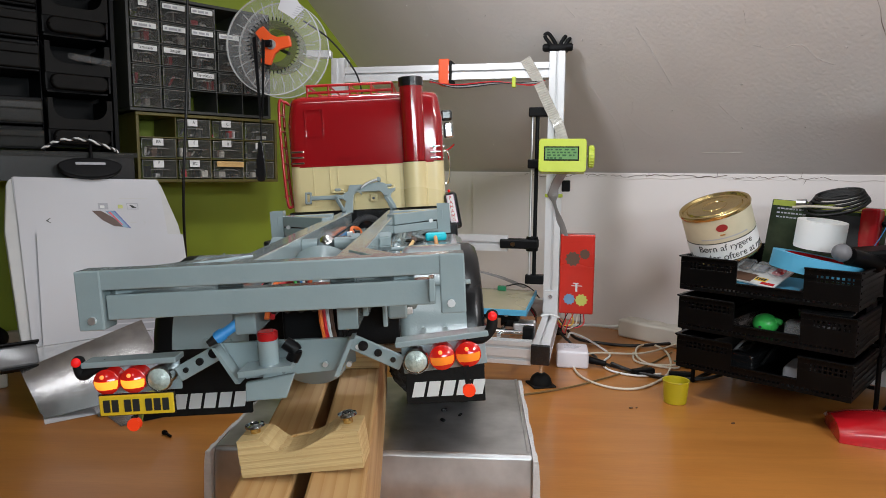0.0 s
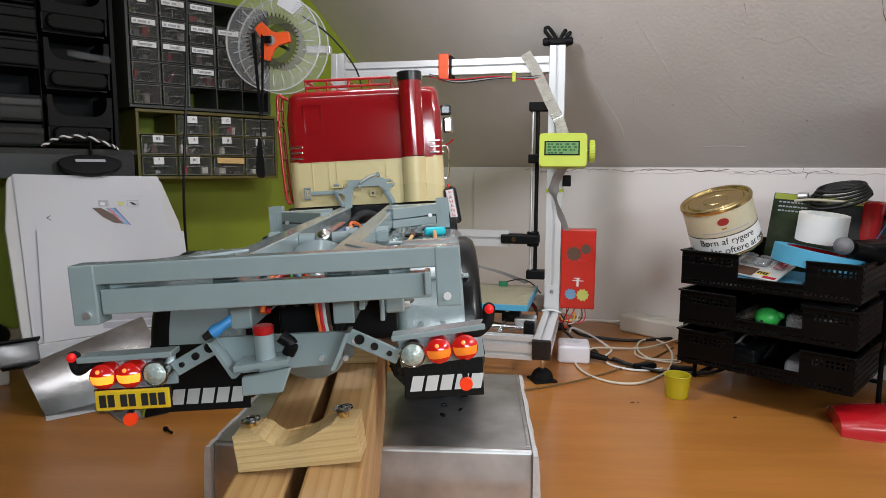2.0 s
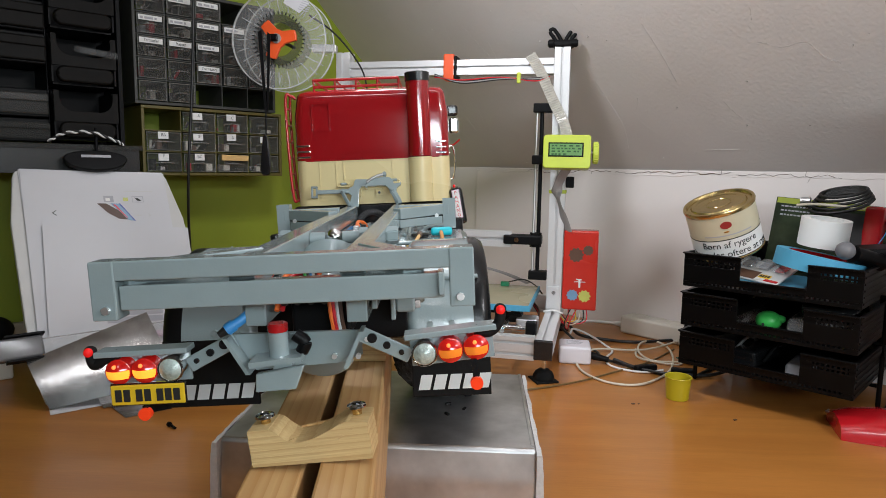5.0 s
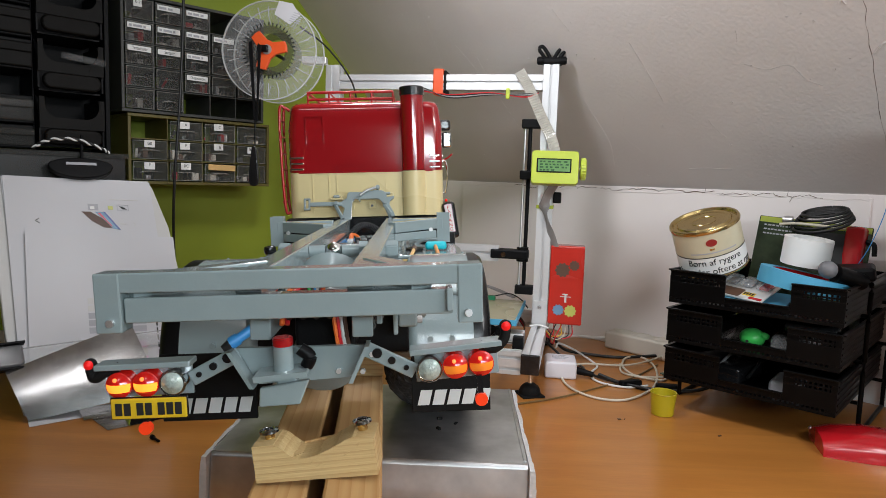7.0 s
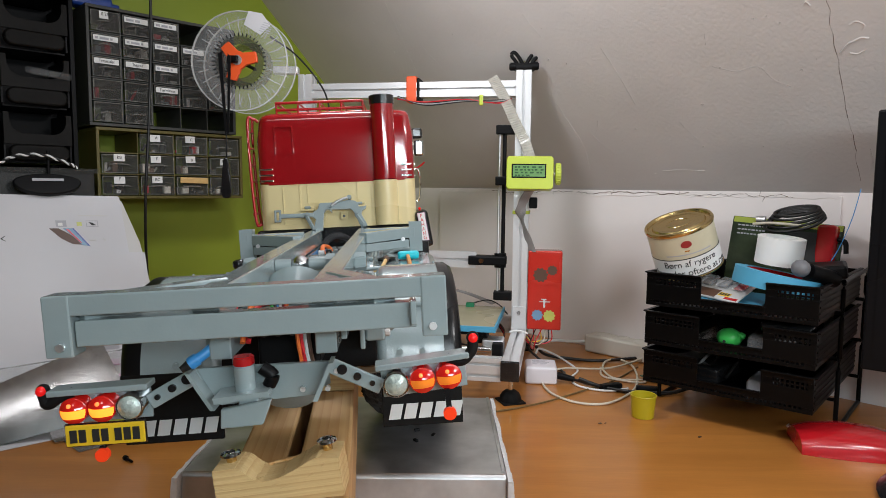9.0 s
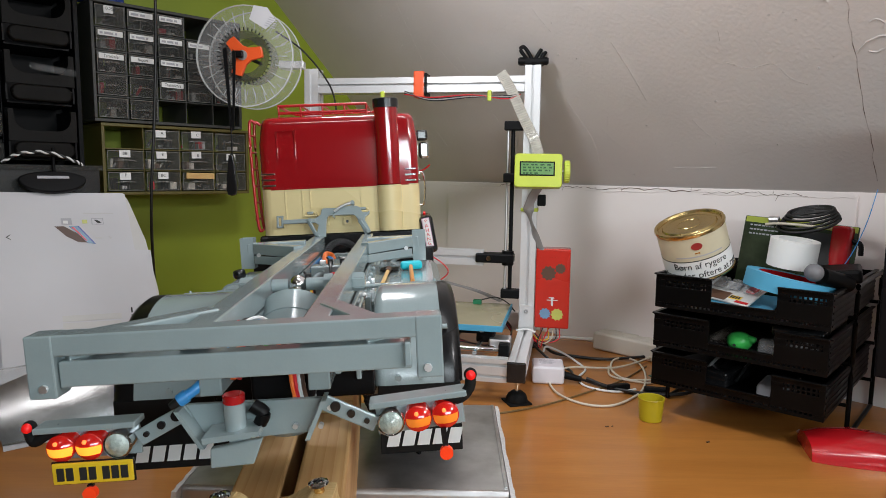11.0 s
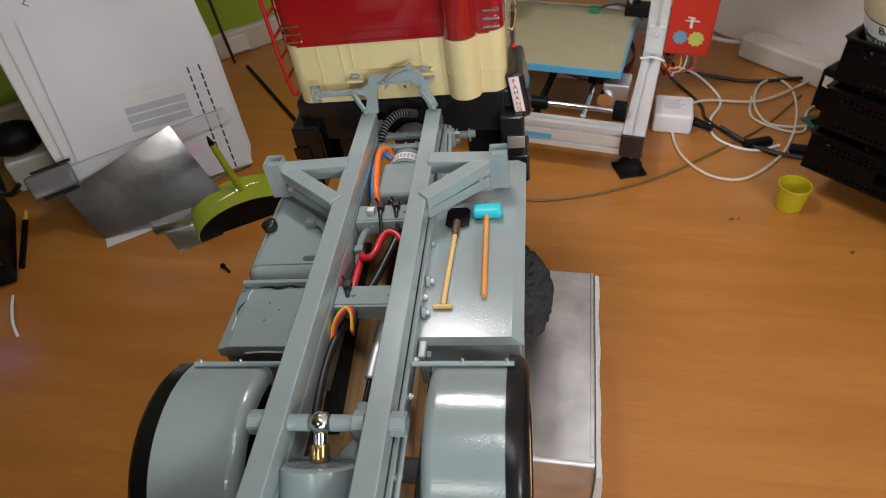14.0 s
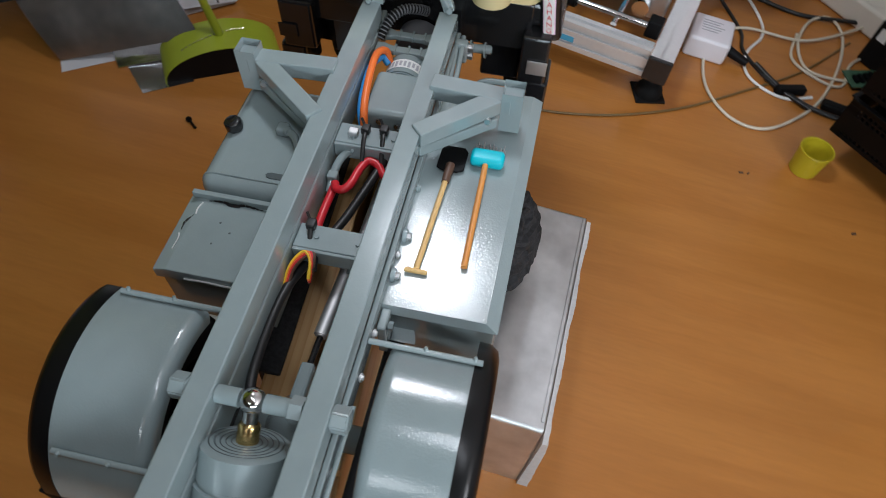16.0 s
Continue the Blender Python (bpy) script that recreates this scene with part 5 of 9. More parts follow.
frame_panel(-0.0735, -0.0525, 0.087, 0.1185, RED, red)
frame_panel(-0.040, 0.018, 0.030, 0.0525, CREAM, cream)
frame_panel(-0.068, -0.048, 0.006, 0.0525, CREAM, cream)
frame_panel(0.0335, 0.0615, 0.004, 0.0525, CREAM, cream)
frame_panel(-0.040, 0.018, 0.0545, 0.062, RED, red)
for s, x0, x1 in ((-1, CW0 - 0.0006, CW0 + 0.018), (1, CW1 - 0.016, CW1 + 0.0006)):
    for zz in (0.0565, 0.063, 0.0695):
        tpart("vent_strip", box(x0 + (0.004 if s < 0 else 0), x1 - (0.004 if s > 0 else 0), CY0 - 0.0012, CY0 + 0.003, zz, zz + 0.0022, 0.0005), CHROME, "chrome vent strip", parent=red)
        ex = CW1 if s > 0 else CW0
        tpart("vent_strip", box(ex - 0.001, ex + 0.0012, CY0 + 0.012, CY0 + 0.03, zz, zz + 0.0022, 0.0005), CHROME, parent=red)
for xx in (-0.024, 0.001):
    pd = tpart("rubber_stop", box(xx - 0.004, xx + 0.004, CY0 - 0.004, CY0, 0.010, 0.0185, 0.0006), CREAM, parent=cream)
    tpart("screw", rod((xx, CY0 - 0.005, 0.014), (xx, CY0 - 0.004, 0.014), 0.0016, n=8), CHROME, parent=pd)
stack = tpart("intake_pipe", lathe([(0, 0.0545), (0.0135, 0.0545), (0.0135, 0.147), (0, 0.147)], 28, pose(0.0505, CY0 + 0.0005, 0)), RED, "glossy red intake stack", True)
tpart("stack_cap", lathe([(0.0139, 0.1395), (0.0143, 0.1395), (0.0143, 0.149), (0.0125, 0.150), (0, 0.150)], 28, pose(0.0505, CY0 + 0.0005, 0)), BLACK, "black stack cap", True, stack)
tpart("stack_base", lathe([(0.0137, 0.002), (0.0137, 0.0535), (0, 0.0535)], 28, pose(0.0505, CY0 + 0.0008, 0)), CREAM, "", True, cream)
# roof rack
rack = tpart("roof_rack", rod((-0.072, CY0 + 0.02, 0.1475), (0.028, CY0 + 0.02, 0.1475), 0.0016, n=8), REDTUBE, "red tube roof rack", True)
tpart("rail", rod((-0.072, CY0 + 0.13, 0.1475), (0.06, CY0 + 0.13, 0.1475), 0.0016, n=8), REDTUBE, "", True, rack)
tpart("rail", rod((-0.072, CY0 + 0.02, 0.1475), (-0.072, CY0 + 0.13, 0.1475), 0.0016, n=8), REDTUBE, "", True, rack)
tpart("rail", rod((-0.072, CY0 + 0.02, 0.1395), (0.028, CY0 + 0.02, 0.1395), 0.0016, n=8), REDTUBE, "", True, rack)
for k in range(5):
    xx = -0.072 + k * 0.025
    tpart("post", rod((xx, CY0 + 0.02, 0.134), (xx, CY0 + 0.02, 0.1475), 0.0012, n=8), REDTUBE, "", True, rack)
    tpart("slat", rod((xx, CY0 + 0.02, 0.1475), (xx, CY0 + 0.13, 0.1475), 0.0011, n=8), REDTUBE, "", True, rack)
# ladder on the left side
lad = tpart("side_ladder", tube([(CW0 - 0.001, CY0 + 0.008, 0.128), (CW0 - 0.008, CY0 + 0.006, 0.127), (CW0 - 0.0085, CY0 + 0.006, 0.07), (CW0 - 0.006, CY0 + 0.006, 0.012), (CW0 - 0.001, CY0 + 0.008, 0.0075)], 0.0017, 8, 6), REDTUBE, "red tube ladder", True)
tpart("ladder_rail", tube([(CW0 - 0.001, CY0 + 0.03, 0.128), (CW0 - 0.008, CY0 + 0.03, 0.127), (CW0 - 0.0085, CY0 + 0.03, 0.07), (CW0 - 0.006, CY0 + 0.03, 0.012), (CW0 - 0.001, CY0 + 0.03, 0.0075)], 0.0017, 8, 6), REDTUBE, "", True, lad)
for k in range(6):
    zz = 0.02 + k * 0.019
    tpart("rung", rod((CW0 - 0.0083, CY0 + 0.006, zz), (CW0 - 0.0083, CY0 + 0.03, zz), 0.0013, n=8), REDTUBE, "", True, lad)
# mirror and grab handle on the right side
mir = tpart("wing_mirror", box(CW1 + 0.003, CW1 + 0.0155, CY0 + 0.085, CY0 + 0.096, 0.083, 0.1035, 0.003), CHROME, "chrome wing mirror")
tpart("upper_mirror", box(CW1 + 0.0, CW1 + 0.0145, CY0 + 0.085, CY0 + 0.096, 0.1055, 0.119, 0.003), BLACK, "black mirror housing", parent=mir)
tpart("mirror_arm", tube([(CW1 - 0.006, CY0 + 0.09, 0.118), (CW1 + 0.004, CY0 + 0.09, 0.116), (CW1 + 0.011, CY0 + 0.09, 0.107)], 0.0012, 6), REDTUBE, "", True, mir)
tpart("mirror_arm", tube([(CW1 - 0.001, CY0 + 0.09, 0.067), (CW1 + 0.008, CY0 + 0.09, 0.069), (CW1 + 0.016, CY0 + 0.09, 0.075)], 0.0012, 6), REDTUBE, "", True, mir)
tpart("grab_handle", tube([(CW1 - 0.001, CY0 + 0.06, 0.066), (CW1 + 0.006, CY0 + 0.06, 0.064), (CW1 + 0.008, CY0 + 0.06, 0.045), (CW1 + 0.005, CY0 + 0.06, 0.027), (CW1 - 0.001, CY0 + 0.06, 0.026)], 0.0012, 6), CHROME, "chrome grab handle", True)
tpart("side_window", box(CW1 - 0.004, CW1 + 0.0008, CY0 + 0.07, CY0 + 0.125, 0.066, 0.108, 0.0004), BLACK, "dark side window")
tpart("side_window", box(CW0 - 0.0008, CW0 + 0.004, CY0 + 0.07, CY0 + 0.125, 0.066, 0.108, 0.0004), BLACK)
tpart("windscreen", box(CW0 + 0.01, CW1 - 0.01, CY1 - 0.004, CY1 + 0.0008, 0.060, 0.11, 0.0004), BLACK)
# black under-cab frame, side panels and name plate
tpart("cab_floor", box(CW0 - 0.006, CW1 + 0.004, CY0 + 0.004, CY1 - 0.004, -0.018, 0.0005, 0.003), BLACK, "gloss black cab underframe")
tpart("rear_skirt", box(CW0 + 0.004, CW1 - 0.004, CY0 + 0.002, CY0 + 0.007, -0.038, 0.0, 0.001), BLACK)
for s in (-1, 1):
    tpart("inner_arch", box(min(s * 0.045, s * 0.075), max(s * 0.045, s * 0.075), 0.216, 0.24, -0.075, -0.019, 0.002), BLACK)
tpart("front_axle", rod((-0.075, 0.285, -0.083), (0.075, 0.285, -0.083), 0.006, n=12), BLACK)
for s in (-1, 1):
    ex = CW1 if s > 0 else CW0
    arch = tpart("front_fender", lathe([(0.050, -0.024), (0.053, -0.024), (0.053, 0.02), (0.050, 0.02), (0.050, -0.024)], 20,
                 Matrix(((0, 0, s, s * 0.076), (1, 0, 0, 0.285), (0, 1, 0, -0.083), (0, 0, 0, 1))), None, 5, 175), BLACK, "gloss black front fender", True)
    w = new("front_wheel")
    w.parent, w.matrix_basis = truck, Matrix.Translation((s * 0.075, 0.285, -0.083)) @ pose(0, 0, 0, 0, 90 * s, 0)
    part("tyre", lathe([(0.026, 0.012), (0.036, 0.0135), (0.0445, 0.012), (0.046, 0.008), (0.046, -0.008), (0.0445, -0.012), (0.036, -0.0135), (0.026, -0.012), (0.026, 0.012)], 36), RUBBER, w, smooth=True)
    part("rim", lathe([(0, 0.013), (0.008, 0.013), (0.01, 0.006), (0.02, 0.003), (0.0265, 0.0125), (0.0265, -0.012)], 28), RIMRED, w, smooth=True)
    sx0, sx1 = (0.080, 0.099) if s > 0 else (-0.112, -0.093)
    tpart("step_box", box(sx0 - 0.004 * s, sx1 - 0.002 * s, 0.196, 0.236, -0.060, -0.019, 0.002) if s > 0 else box(-0.108, -0.082, 0.196, 0.236, -0.060, -0.019, 0.002), BLACK, "gloss black step box")
    tpart("step_tread", box(sx0 + 0.002, sx1 - 0.002, 0.1945, 0.1955, -0.050, -0.038, 0.0004), STEEL if s > 0 else BLACK)
    tpart("battery_guard", box(sx0 - 0.001, sx1 + 0.001, 0.198, 0.23, -0.09, -0.0602, 0.002), BLACK)
NP = pose(0.0918, 0.2050, -0.0035, 0, -8, 0)
sign = tpart("side_post", box(-0.0072, 0.0085, 0.0002, 0.052, -0.0245, 0.0190, 0.004, NP), BLACK, "gloss black post beside the cab", True)
pl_ = tpart("name_plate", box(-0.0036, 0.0036, -0.0015, -0.0002, -0.0158, 0.0158, 0.0004, NP), LABEL, "white and pink upright name plate", parent=sign)
tpart("plate_border", box(-0.0044, 0.0044, -0.0008, -0.0001, -0.0167, 0.0167, 0.0003, NP), INKPINK, parent=sign)
for k, ch in enumerate("PAHANG"):
    text_mesh(ch, 0.0058, NP @ pose(0, -0.0017, 0.0130 - k * 0.0052, 90), pl_, W_RED, "letter", 0.0001)
mk = bmesh.new()
bmesh.ops.create_uvsphere(mk, u_segments=10, v_segments=6, radius=0.0018, matrix=Matrix.Translation((0.0900, 0.252, 0.0165)))
tpart("marker_led", mk, LED_RED, "red marker light")
tpart("air_pipe", tube([(0.034, 0.142, -0.034), (0.048, 0.146, -0.03), (0.058, 0.150, -0.024), (0.080, 0.150, -0.023)], 0.0022, 8), TRUCK, "", True)
ram = tpart("air_cylinder", rod((0.030, 0.190, -0.0310), (0.0560, 0.190, -0.0295), 0.0033, n=16, bevel=0.0008), TRUCK, "", True)
for xx in (0.0400, 0.0505):
    tpart("flange_ring", rod((xx, 0.190, -0.0305), (xx + 0.0012, 0.190, -0.0304), 0.0058, n=18), TRUCK, "", True, ram)
for k, xx in enumerate((0.0325, 0.0365)):
    tpart("hydraulic_line", tube([(xx, 0.124, -0.030), (xx + 0.0008, 0.150, -0.024), (xx, 0.172, -0.020), (xx - 0.0012, 0.186, -0.019)], 0.0019, 10), TRUCK, "", True)
valve = tpart("valve_block", box(0.0300, 0.0400, 0.1740, 0.1830, -0.0330, -0.0170, 0.002), TRUCK, "", True)
for zz in (-0.0215, -0.0285):
    tpart("valve_nut", rod((0.0400, 0.1785, zz), (0.0435, 0.1785, zz), 0.0026, n=6), STEEL, parent=valve)

# tail lights
def dome(r, h, z0, z1, bulge=0.0):
    """A slice of a shallow dome that faces -y, from height z0 to z1."""
    bm = bmesh.new()
    n, k = 16, 6
    grid = []
    for i in range(k + 1):
        zz = z0 + (z1 - z0) * i / k
        half = math.sqrt(max(0.0, r * r - zz * zz))
        row = []
        for j in range(n + 1):
            xx = half * (2 * j / n - 1)
            row.append(bm.verts.new((xx, -h * (1 - (xx * xx + zz * zz) / (r * r)), zz)))
        grid.append(row)
    for i in range(k):
        for j in range(n):
            bm.faces.new((grid[i][j], grid[i][j + 1], grid[i + 1][j + 1], grid[i + 1][j]))
    bmesh.ops.remove_doubles(bm, verts=bm.verts, dist=1e-6)
    return bm


def hold_at(cx):
    return pose(cx, -0.2394, -0.0555)


LC = -0.0082
for s in (-1, 1):
    bar_ = tpart("light_bar", box(LC + s * 0.080 - 0.024, LC + s * 0.080 + 0.024, -0.240, -0.228, -0.0475, -0.0445, 0.0006), TRUCK)
    tpart("back_plate", box(LC + s * 0.080 - 0.022, LC + s * 0.080 + 0.022, -0.231, -0.229, -0.064, -0.0475, 0.0005), TRUCK, parent=bar_)
    for k, off in enumerate((0.0655, 0.0790, 0.0925)):
        cx = LC + s * off
        hold = basis((cx, -0.231, -0.0555), (cx, -0.26, -0.0555))
        body = tpart("lamp_body", lathe([(0.0066, 0), (0.0066, 0.008), (0.0060, 0.0085), (0, 0.0085)], 28, hold), CHROME if k == 0 else TAIL_RED, "", True, bar_)
        if k == 0:
            tpart("lens_ring", lathe([(0.0058, 0.0078), (0.0064, 0.0092), (0.0068, 0.0086), (0.0068, 0.0078)], 28, hold), CHROME, "", True, bar_)
            tpart("lens", lathe([(0, 0.0112), (0.003, 0.0108), (0.0057, 0.0088)], 28, hold), LENS, "clear reversing lamp lens", True, bar_)
            for gx in (-0.002, 0.0022):
                tpart("bulb", rod((cx + gx, -0.2402, -0.0556), (cx + gx, -0.2415, -0.0556), 0.0011, 0.0005, 10), PALEYEL, "", True, bar_)
        else:
            for z_lo, z_hi, nm, mt, lb in ((0.0012, 0.0060, "lens", TAIL_RED, "lit red upper band of the tail lamp"), (-0.0034, 0.0010, "amber_lens", TAIL_LIT if s < 0 else TAIL_AMBER, "lit amber band across the tail lamp"),
                                           (-0.0060, -0.0036, "lower_lens", TAIL_RED, "red lower band of the tail lamp")):
                tpart(nm, dome(0.0061, 0.0031, z_lo, z_hi), mt, lb, True, bar_).matrix_basis = hold_at(cx)
            g = bmesh.new()
            bmesh.ops.create_uvsphere(g, u_segments=10, v_segments=6, radius=0.0011, matrix=Matrix.Translation((cx - 0.0006, -0.2416, -0.0521)))
            tpart("bulb_glow", g, TAIL_HOT, "", True, bar_)
    sx = LC + s * 0.097
    rise = 0.0028 if s > 0 else -0.0040
    tpart("marker_arm", tube([(sx - s * 0.004, -0.235, -0.0470), (sx + s * 0.003, -0.236, -0.0490), (sx + s * 0.0085, -0.236, -0.0478 + rise), (sx + s * 0.0102, -0.236, -0.0425 + rise)], 0.0028, 12), RUBBER, "black rubber marker arm", True, bar_)
    g = bmesh.new()
    bmesh.ops.create_uvsphere(g, u_segments=16, v_segments=10, radius=0.0033, matrix=Matrix.Translation((sx + s * 0.0102, -0.2355, -0.0408 + rise)))
    tpart("marker_cap", g, RUBBER, "", True, bar_)
    g = bmesh.new()
    bmesh.ops.create_uvsphere(g, u_segments=14, v_segments=8, radius=0.0025, matrix=Matrix.Translation((sx + s * 0.0102, -0.2376, -0.0406 + rise)))
    tpart("marker_led", g, LED_RED, "lit red marker light", True, bar_)
    arm_bm = beam((LC + s * 0.0345, -0.233, -0.0405), (LC + s * 0.0600, -0.233, -0.0535), 0.002, 0.0082)
    arm_ = tpart("lamp_arm", arm_bm, TRUCK)
    for k in range(3):
        p = Vector((LC + s * 0.0385, -0.2340, -0.0463)).lerp(Vector((LC + s * 0.0535, -0.2340, -0.0545)), k / 2)
        tpart("arm_hole", rod(p + Vector((0, 0.0006, 0)), p + Vector((0, -0.0012, 0)), (0.0026, 0.0020, 0.0014)[k], n=16), BLACK, parent=arm_)
    dx = LC + (0.0905 if s > 0 else -0.0796)
    dz = -0.0735 if s > 0 else -0.0775
    tpart("reflector_stalk", box(dx - 0.0014, dx + 0.0014, -0.2415, -0.2395, dz, -0.061 if s > 0 else -0.0735), BLACK, parent=bar_)
    tpart("reflector", rod((dx, -0.2400, dz), (dx, -0.2430, dz), 0.0033, n=20), DOT, "round orange reflector with a faint added glow", False, bar_)
    # the two lamp bars hang a little askew
    hinge = Matrix.Translation((LC + s * 0.0655, 0, -0.0555))
    bar_.matrix_basis = Matrix.Translation((0, 0, 0.0009 if s > 0 else -0.0016)) @ hinge @ pose(0, 0, 0, 0, -4.8 if s > 0 else -1.0, 0) @ hinge.inverted()
numb = tpart("number_plate", box(LC - 0.0962, LC - 0.0585, -0.2415, -0.240, -0.0745, -0.0640, 0.0006), PLATEYEL, "yellow number plate with black bars")
tpart("plate_frame", box(LC - 0.0968, LC - 0.0579, -0.2404, -0.2392, -0.0751, -0.0634, 0.0005), BLACK, parent=numb)
for k in range(7):
    a = -0.0938 + k * 0.0043 + (0.002 if k > 1 else 0) + (0.002 if k > 3 else 0)
    tpart("plate_bar", box(LC + a, LC + a + 0.0032, -0.2421, -0.2414, -0.0725, -0.0662), INK, parent=numb)
# tow hitch
hp = tpart("hitch_plate", prism([(-0.0425, -0.0420), (0.0255, -0.0425), (0.0160, -0.0592), (-0.0320, -0.0615)], 0.229, 0.232, UPRIGHT), TRUCK)
tpart("side_flap", prism([(-0.0452, -0.0418), (-0.0430, -0.0418), (-0.0322, -0.0610), (-0.0345, -0.0610)], 0.2285, 0.242, UPRIGHT), TRUCK, parent=hp)
tpart("side_flap", prism([(0.0245, -0.0408), (0.0268, -0.0408), (0.0180, -0.0598), (0.0156, -0.0598)], 0.2285, 0.242, UPRIGHT), TRUCK, parent=hp)
tpart("hitch_jaw", prism([(-0.0306, -0.0525), (-0.0042, -0.0505), (-0.0038, -0.0530), (-0.0302, -0.0555)], 0.2322, 0.250, UPRIGHT), TRUCK, parent=hp)
tpart("hitch_stub", box(-0.021, -0.011, -0.2405, -0.2322, -0.0600, -0.0545, 0.001), TRUCK, parent=hp)
tpart("hitch_front", prism([(-0.0288, -0.0600), (-0.0036, -0.0563), (-0.0088, -0.0690), (-0.0295, -0.0698)], 0.2405, 0.2445, UPRIGHT, bevel=0.0008), TRUCK, parent=hp)
tpart("hitch_pin", rod((-0.0167, -0.241, -0.0535), (-0.0167, -0.241, -0.0390), 0.0051, n=20), TRUCK, "", True, hp)
tpart("hitch_knob", rod((-0.0167, -0.241, -0.0390), (-0.0167, -0.241, -0.0345), 0.0052, n=20, bevel=0.0006), REDTUBE, "red hitch knob", True, hp)
tpart("hitch_funnel", tube([(-0.0085, -0.240, -0.041), (-0.0035, -0.240, -0.0455), (-0.0055, -0.240, -0.0505)], 0.0034), MATT, "", True, hp)
for xx, zz in ((-0.027, -0.0565), (0.010, -0.0555), (0.0275, -0.0470), (0.0225, -0.0560)):
    tpart("plate_bolt", rod((xx, -0.2318, zz), (xx, -0.2345, zz), 0.0014, n=8), STEEL, parent=hp)
bc = tpart("blue_connector", tube([(-0.0255, -0.218, -0.0180), (-0.0285, -0.226, -0.0260), (-0.0350, -0.232, -0.0325), (-0.0410, -0.235, -0.0365)], 0.0026, 12), W_BLUE, "", True)
tpart("collar", rod((-0.0400, -0.2347, -0.0358), (-0.0445, -0.2365, -0.0385), 0.0033, n=16, bevel=0.0006), W_BLUE, "", True, bc)
tpart("nozzle", rod((-0.0445, -0.2365, -0.0385), (-0.0480, -0.2378, -0.0406), 0.0026, 0.0018, 14), W_BLACK, "black connector tip", True, bc)
tpart("feed_wire", tube([(-0.0255, -0.218, -0.0180), (-0.0245, -0.212, -0.0120), (-0.0210, -0.204, -0.0080)], 0.0014, 10), W_RED, "", True, bc)
# Black plate added to darken the gap between the rear fenders.
tpart("inner_guard", box(-0.046, 0.046, -0.175, -0.170, -0.062, -0.036, 0.001), MATT)

# ---- what the truck stands on ----
metal = thing("metal_box", pose(0.026, 0.64, 0), "brushed sheet steel box under the truck", "metal box")
sheet = bmesh.new()
prof = [(-0.1135, 0.0), (-0.1115, 0.086), (-0.1110, 0.0915), (-0.1075, 0.1155), (-0.105, 0.118), (0.1075, 0.118), (0.1085, 0.1165), (0.1085, 0.0)]
sheet = prism(prof, -0.143, 0.143, Matrix(((0, 0, 1, 0), (1, 0, 0, 0), (0, 1, 0, 0), (0, 0, 0, 1))), bevel=0.0012)
part("shell", sheet, BOXSTEEL, metal)
part("fold_line", box(-0.142, 0.142, -0.1048, -0.1040, 0.1181, 0.1186), BOXSTEEL, metal)
part("side_flange", box(0.139, 0.142, -0.10, 0.106, 0.1182, 0.1192, 0.0004), BOXSTEEL, metal)
for sx, sy, turn in ((0.086, 0.636, 20), (0.086, 0.608, -50)):
    crumb = part("rubber_crumb", box(-0.003, 0.003, -0.0016, 0.0016, 0.0, 0.0026, 0.0008), MATT)
    crumb.matrix_basis = pose(sx, sy, 0.1183, 0, 0, turn)
    tagged(crumb, "small black rubber crumb on the steel box", "crumb")
wrap = thing("foam_sheet", pose(0.026, 0.64, 0), "thin white packing foam round the steel box", "packing foam")
fr = random.Random(21)
for side_ in (1, -1):
    strip = box(0.1436, 0.1462, -0.116, 0.104, 0.0, 0.1175)
    bmesh.ops.subdivide_edges(strip, edges=[e for e in strip.edges if abs((e.verts[0].co - e.verts[1].co).y) > 0.1], cuts=60)
    bmesh.ops.subdivide_edges(strip, edges=[e for e in strip.edges if abs((e.verts[0].co - e.verts[1].co).z) > 0.05], cuts=18)
    for v in strip.verts:
        low = 1 - v.co.z / 0.1175
        if v.co.x > 0.145:
            v.co.x += 0.0012 + 0.0055 * low ** 0.7 * (1.0 if v.co.y < 0.02 else 0.7) + 0.0006 * math.sin(v.co.y * 95) + fr.uniform(-0.0004, 0.0004)
        if v.co.z > 0.11:
            v.co.z += 0.0007 * math.sin(v.co.y * 70 + 1) + fr.uniform(-0.0005, 0.0005)
        v.co.x *= side_
    part("side_strip", strip, FOAMSKIN, wrap, smooth=True)
WB = pose(0.0105, 0.536, 0.0, 0, 0, 6.8)
for cx, bh, far in ((-0.023, 0.102, 0.18), (0.0120, 0.1068, 0.18)):
    bmw = thing("pine_beam", WB @ pose(cx, 0, 0.1185), "rough pine beam carrying the truck", "wooden beam", "beams under the truck")
    part("timber", box(-0.0135, 0.0135, -0.40, far, 0.0, bh, 0.0015), PINE, bmw)
blk = thing("saddle_block", pose(0.0373, 0.278, 0.2237, 0, -8.2, 1.0), "pine block with a rough-sawn saddle and two screws", "wooden block")
saw = random.Random(17)
arc = [(0.0290 + saw.uniform(-0.0001, 0.0003), 0.0018 * k + 0.0006) for k in range(11)]
dip = smooth_path([(0.0190, 0.0201, 0), (0.0150, 0.0188, 0), (0.0100, 0.0165, 0), (0.0040, 0.0141, 0), (-0.0020, 0.0126, 0), (-0.0070, 0.0123, 0), (-0.0105, 0.0136, 0), (-0.0135, 0.0162, 0), (-0.0160, 0.0187, 0), (-0.0190, 0.0201, 0)], 5)
arc += [(p_.x, p_.y) for p_ in dip]
arc += [(-0.0290 - saw.uniform(-0.0001, 0.0003), 0.0202 - 0.0018 * k) for k in range(11)]
